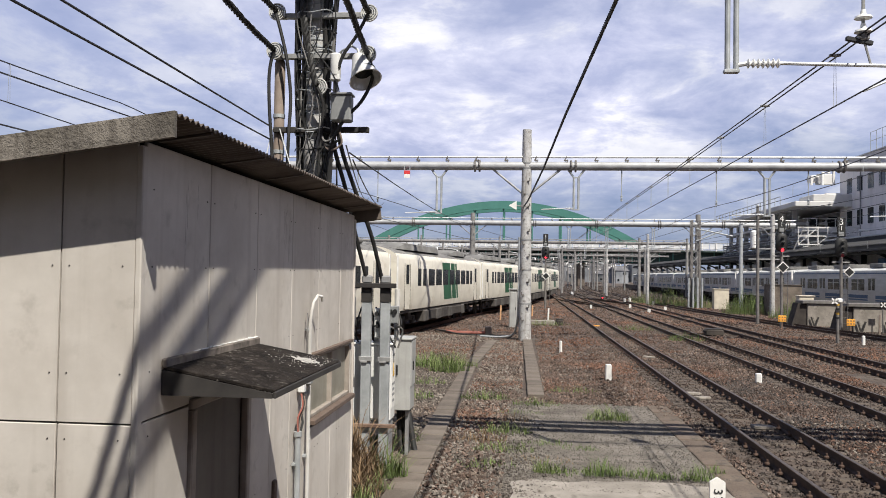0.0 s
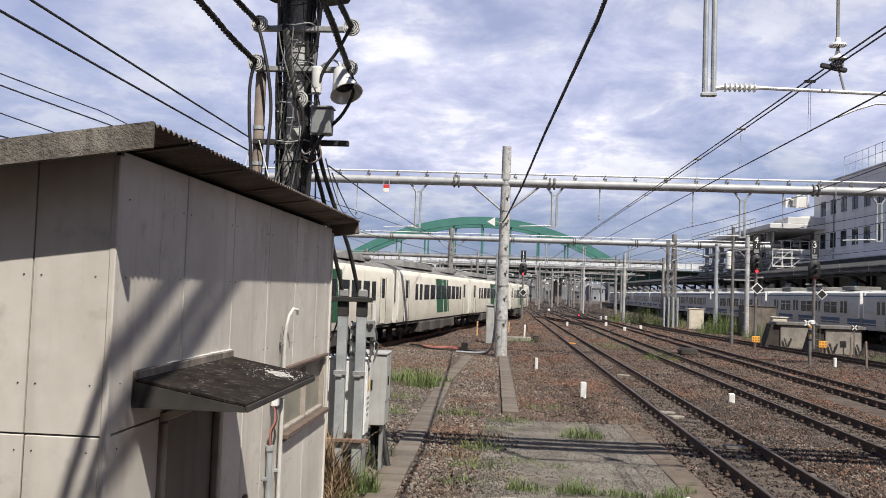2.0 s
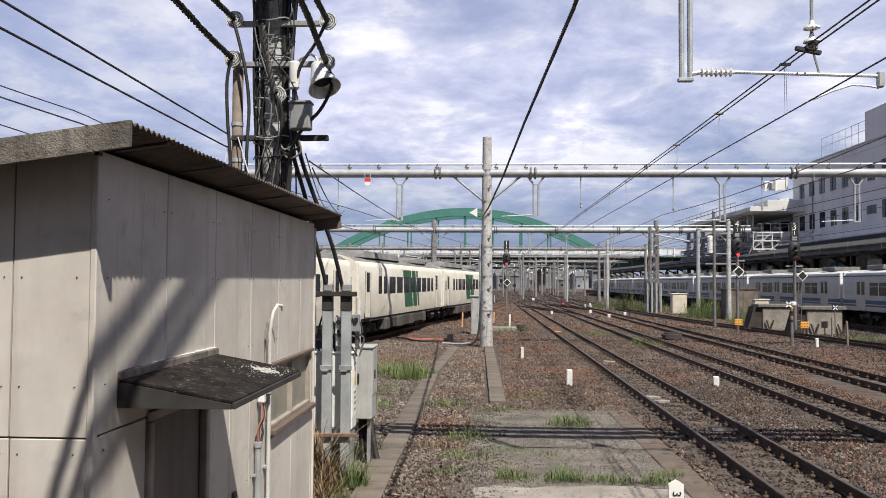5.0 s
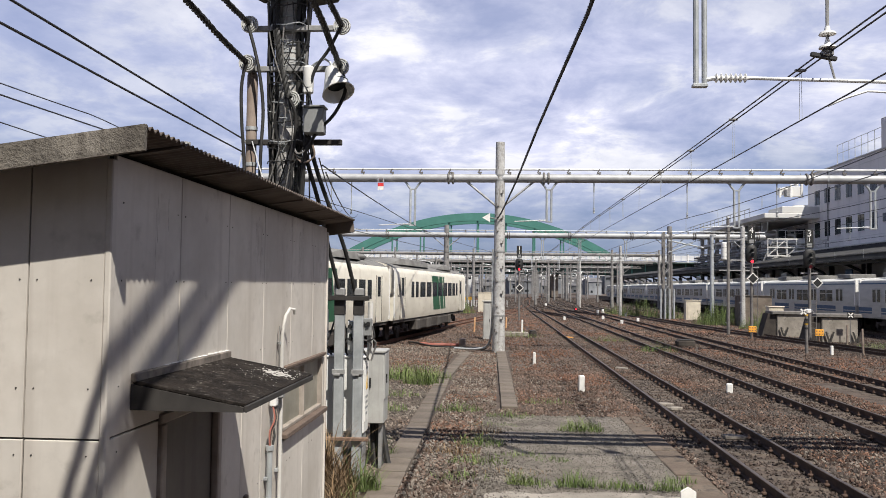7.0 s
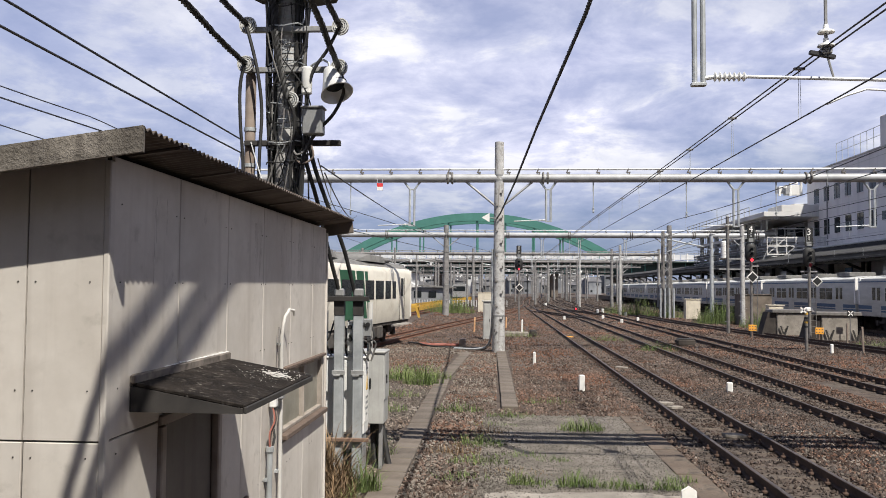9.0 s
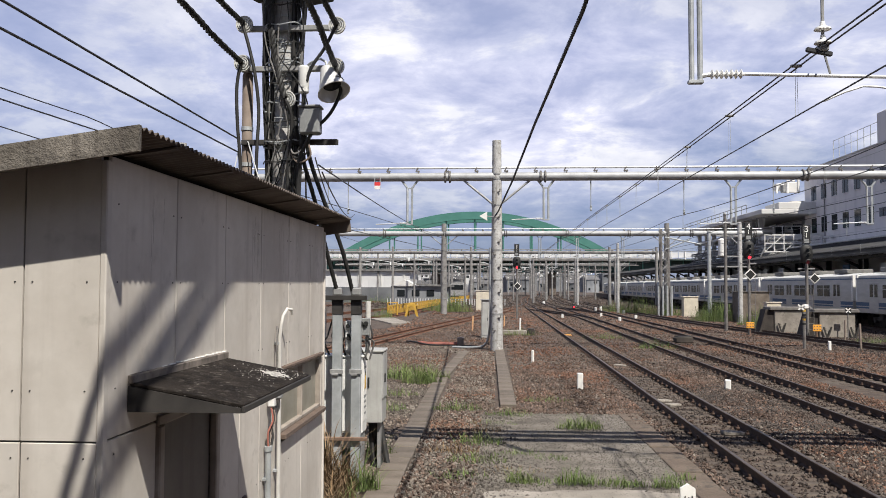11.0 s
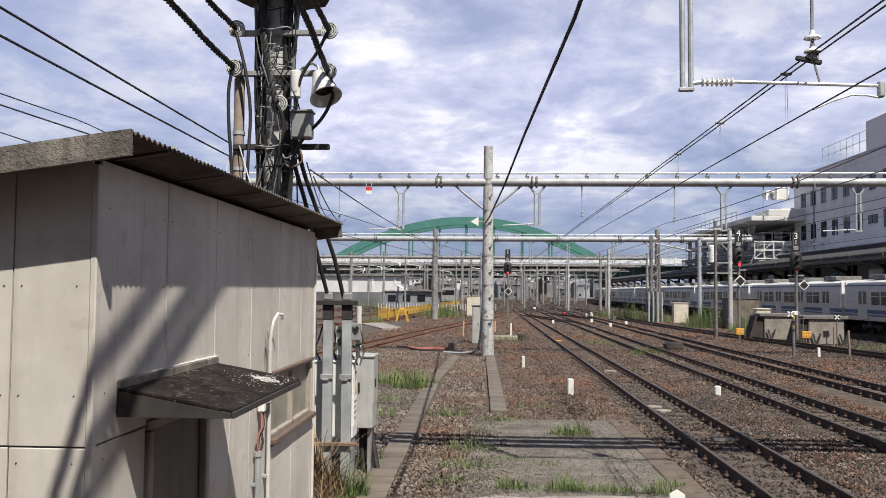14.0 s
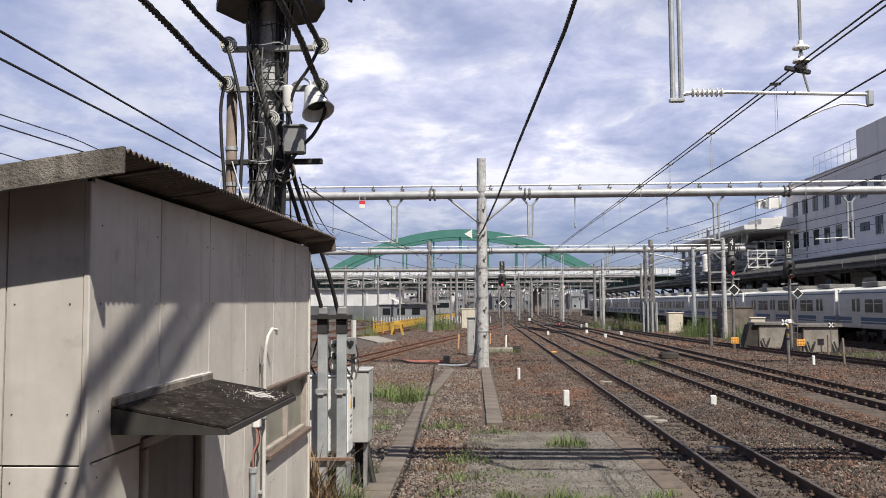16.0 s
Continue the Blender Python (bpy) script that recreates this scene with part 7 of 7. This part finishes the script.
# ---- yard beyond the loop ----
def yard():
    for pts, lab in (([(-27, 52.28), (-16, 76.67), (-13.2, 95.84), (-11, 174.26), (-9, 261.39)], "rusty yard track beyond the yellow barrier"), ([(-14, 60.99), (-10.0, 73.19), (-8.4, 87.13), (-6.6, 130.69), (-4, 261.39)], "rusty yard track ending at the yellow buffer"), ([(-40, 69.7), (-24, 104.56), (-18, 174.26), (-16, 261.39)], "rusty yard track by the sheds")):
        railway_track(lab, [Vector((x, y, 0)) for x, y in pts], RAIL_RUST)
    f = thing("yellow_barrier", "long yellow steel barrier with square openings", "barrier", pose(-10.3, 79.5, 0))
    dirv = Vector((4.8, 95, 0))
    n = 52
    a = -math.degrees(math.atan2(dirv.x, dirv.y))
    pm = Geo().box((0, 0, 0.3), (0.06, 1.7, 0.45)).box((0, 0, 0.92), (0.08, 1.74, 0.1)).box((0, -0.8, 0.6), (0.1, 0.14, 0.75)).box((0, 0.05, 0.6), (0.1, 0.14, 0.75)).mesh("barrier_panel", YELLOW, False)
    for k in range(n):
        p = dirv * (k / n)
        part("barrier_panel", pm, None, f, at=pose(p.x, p.y, 0, 0, 0, a))
    part("end_frame", Geo().tube([(0, -0.9, 0), (0, -0.9, 1.2), (0.9, -0.9, 1.25), (0.9, -0.9, 0)], 0.08, 6), YELLOW, f)
    b = thing("buffer_stop", "bright yellow steel buffer stop on a yard track", "buffer stop", pose(-7.9, 77.2, 0))
    for sx in (-0.4, 0.4):
        part("leg", Geo().box((sx, 0, 0.5), (0.2, 0.2, 1.15), rot("Y", -sx * 38)), YELLOW, b)
        part("rear_leg", Geo().box((sx, 0.8, 0.5), (0.16, 0.16, 1.3), rot("X", 40)), YELLOW, b)
    part("beam", Geo().box((0, 0, 1.05), (0.62, 0.3, 0.35), b=0.03), YELLOW, b)
    w = thing("shed", "long white industrial shed across the yard", "shed", pose(-26.0, 149.86, 0))
    part("wall", Geo().box((0, 0, 2.75), (22, 12, 5.3)), HOUSE_PALE, w, smooth=False)
    part("base", Geo().box((0, -6.1, 1.3), (22, 0.3, 2.6)), HOUSE, w, smooth=False)
    part("roof", Geo().box((0, 0, 5.55), (23, 13, 0.3)), TRAIN_ROOF, w, smooth=False)
    for k in range(6):
        part("pilaster", Geo().box((-10 + k * 4, -6.05, 4.0), (0.25, 0.2, 2.8)), FACADE_PALE, w, smooth=False)
    part("doorway", Geo().box((-6.5, -6.06, 3.6), (3.4, 0.2, 2.0)), DARK, w, smooth=False)
    h = thing("house", "grey gabled yard office with a low fence", "house", pose(-13.5, 132.44, 0))
    part("wall", Geo().box((1.5, 0, 1.4), (9, 6, 2.8)), HOUSE, h, smooth=False)
    part("gable", Geo().add([(-3.2, -3.2, 2.78), (1.2, -3.2, 2.78), (-0.9, -3.2, 3.8), (-3.2, 3, 2.78), (1.2, 3, 2.78), (-0.9, 3, 3.8)], [(0, 1, 2), (5, 4, 3), (0, 3, 4, 1), (1, 4, 5, 2), (2, 5, 3, 0)]), FACADE_PALE, h, smooth=False)
    part("roof", Geo().box((3.8, 0, 2.95), (5.6, 7, 0.26), rot("Y", 3)), TRAIN_ROOF, h, smooth=False)
    for k in range(3):
        part("window", Geo().box((-1.4 + k * 2.3, -3.02, 1.7), (1.2, 0.06, 1.0)), GLASS, h, smooth=False)
    fe = thing("picket_fence", "white picket fence along the yard", "fence", pose(-16, 121.98, 0))
    pk = Geo().box((0, 0, 0.5), (0.09, 0.05, 1.0)).mesh("picket", HOUSE_PALE, False)
    for k in range(44):
        part("picket", pk, None, fe, at=pose(k * 0.4, 0, 0))
    part("rail", Geo().box((8.6, 0.05, 0.9), (17.6, 0.05, 0.08)), HOUSE, fe, smooth=False)
    for k, (x, y, hgt, r) in enumerate(((-24, 146.38, 8.5, 0.22), (-20.6, 143.76, 8.5, 0.22), (-19.0, 148.12, 8.3, 0.2), (-14.2, 113.27, 8.2, 0.2), (-12.6, 127.21, 8.2, 0.2), (-9.5, 165.55, 8.2, 0.22), (-27, 165.55, 8.4, 0.22), (-2.6, 130.69, 7.8, 0.22), (-0.2, 165.55, 8, 0.2), (3.2, 161.19, 8, 0.2), (14.8, 174.26, 8, 0.22), (17.0, 209.11, 8, 0.22), (10.6, 209.11, 8, 0.22))):
        p = thing("line_column", "distant concrete catenary column in the yard", "column", pose(x, y, 0), "line columns")
        part("shaft", Geo().lathe([(r * 0.8, 0), (r * 0.65, hgt)], 10), POLE_GREY, p)
        part("arm", Geo().tube([(0, 0, hgt - 1.2), (2.6, 0, hgt - 1.6)], 0.05, 5).tube([(0, 0, hgt - 2.3), (2.2, 0, hgt - 1.6)], 0.04, 5), GALV, p)
        part("insulator", Geo().lathe([(0.1, 0), (0.12, 0.3), (0.1, 0.4)], 8, (2.2, 0, hgt - 2.0)), PORCELAIN, p)
    c = thing("parked_railcar", "far grey railcar parked in the yard", "train", pose(-7.6, 161.19, 0))
    part("body", Geo().sweep(car_profile(2.8, 0.9, 3.3, 3.6), [(0, 0, 0), (0, 18, 0)]), GALV_DULL, c)
    part("windscreen", Geo().box((0, -0.03, 2.6), (2.3, 0.06, 0.9), b=0.02), GLASS, c)
    part("skirt", Geo().box((0, -0.04, 0.7), (2.5, 0.1, 0.6), b=0.02), UNDER, c)


def city():
    """Far blocks under and beside the bridge, with haze put into their grey-blue walls."""
    rnd = random.Random(11)
    for k in range(280):
        y = rnd.uniform(400, 800)
        x = rnd.uniform(-0.24, 0.16) * y + rnd.uniform(-10, 10)
        if abs(x - 30) < 14 and y < 460:
            continue
        w, d, h = rnd.uniform(4, 9), rnd.uniform(5, 9), rnd.choice((3, 4, 4, 5, 6, 7)) * y / 330
        b = thing("house", "far pale town building beyond the bridge", "house", pose(x, y, 0, 0, 0, rnd.uniform(-20, 20)), "far town")
        part("wall", Geo().box((0, 0, h / 2), (w, d, h)), rnd.choice((HOUSE, HOUSE, HOUSE, HOUSE, HOUSE_PALE)), b, smooth=False)
        if h < 11:
            part("roof", Geo().add([(-w / 2 - .4, -d / 2 - .4, h), (w / 2 + .4, -d / 2 - .4, h), (w / 2 + .4, d / 2 + .4, h), (-w / 2 - .4, d / 2 + .4, h), (-w / 2, 0, h + 2), (w / 2, 0, h + 2)], [(3, 2, 1, 0), (0, 1, 5, 4), (2, 3, 4, 5), (1, 2, 5), (3, 0, 4)]), ROOF, b, smooth=False)
        for i in range(int(w / 2.6)):
            part("window", Geo().box((-w / 2 + 1.2 + i * 2.6 + rnd.random() * 0.8, -d / 2 - 0.02, 1.6 + rnd.choice((0, 1)) * max(0, h - 3.0)), (rnd.uniform(0.8, 1.8), 0.1, 1.1)), GLASS, b, smooth=False)


def far_masts():
    """Slim catenary masts thinning out towards the bridge, each with its arm."""
    rnd = random.Random(21)
    shaft = Geo().lathe([(0.095, 0), (0.07, 7.6)], 8).mesh("shaft", POLE_GREY)
    arm = Geo().tube([(0, 0, 6.4), (2.2, 0, 6.0)], 0.03, 5).tube([(0, 0, 5.2), (1.8, 0, 6.05)], 0.025, 5).mesh("arm", GALV_DULL)
    cap = Geo().lathe([(0.12, 0), (0.14, 0.25), (0.1, 0.4)], 8, (1.8, 0, 5.6)).mesh("insulator", PORCELAIN)
    for k in range(50):
        y = rnd.uniform(165, 320)
        x = rnd.choice((-26, -19, -13, -8, -3, 2.2, 6.0, 9.4, 13.0, 17.5)) + bend(y) + rnd.uniform(-0.6, 0.6)
        p = thing("line_column", "distant slim catenary mast in the yard", "column", pose(x, y, 0, 0, 0, rnd.choice((0, 180))), "line columns")
        part("shaft", shaft, None, p)
        part("arm", arm, None, p)
        part("insulator", cap, None, p)


HOUSE_PALE = surf("pale_shed_wall", (0.5, 0.5, 0.5), (0.62, 0.62, 0.61), 0.3, 0.8, run=(0.36, 0.36, 0.36), run_scale=(1.5, 1.5, 0.1))
ROOF = surf("town_roof", (0.1, 0.1, 0.11), (0.26, 0.25, 0.25), 0.2, 0.8, per=0.6)


# Picked dark so the unseen platform throws little light up at the hut.
ASPHALT = surf("low_bounce_asphalt", (0.04, 0.039, 0.038), (0.07, 0.068, 0.066), 1.5, 0.9, bump=0.03)


# ---- the platform end behind the camera, with unseen light blockers ----
def platform_end():
    tagged(part("platform_end", Geo().box((0.5, -16.0, 0.55), (9, 33, 1.1), b=0.03), ASPHALT, smooth=False), "unseen platform end, dark to bounce little light", "platform", kind="structure")
    # Canopy out of view, added to cut sky light on the hut front.
    c = thing("platform_end_canopy", "unseen dark canopy added to block sky light", "canopy", pose(0.5, -18, 1.1))
    part("roof", Geo().box((0, -0.5, 3.6), (12, 33, 0.3), b=0.04), CANOPY, c, smooth=False)
    for y in (11, 6, -1, -8, -15):
        for x in (-2.5, 2.5):
            part("post", Geo().box((x, y, 1.75), (0.25, 0.25, 3.5), b=0.02), CANOPY, c)
    # Three walls out of view, added to hold back low sky light.
    tagged(part("wall_east", Geo().box((49.9, 9.0, 8.0), (30, 76, 16)), FACADE, smooth=False), "unseen grey wall added to block eastern sky light", "wall", kind="structure")
    tagged(part("wall_south", Geo().box((0, -30, 10), (90, 1, 20)), CONCRETE, smooth=False), "unseen plain wall added to block sky light from behind", "wall", kind="structure")
    tagged(part("wall_west", Geo().box((-32, -2, 5), (1, 70, 10)), CONCRETE, smooth=False), "unseen plain wall added to close off the western sky", "wall", kind="structure")


ground()
tracks()
hut()
gantries()
near_gantry()
cable_pole()
cable_posts()
arch_bridge()
trains()
station()
platform()
trackside()
yard()
platform_end()
far_masts()
city()
wires()
paving()
ballast()
plants()
motions()
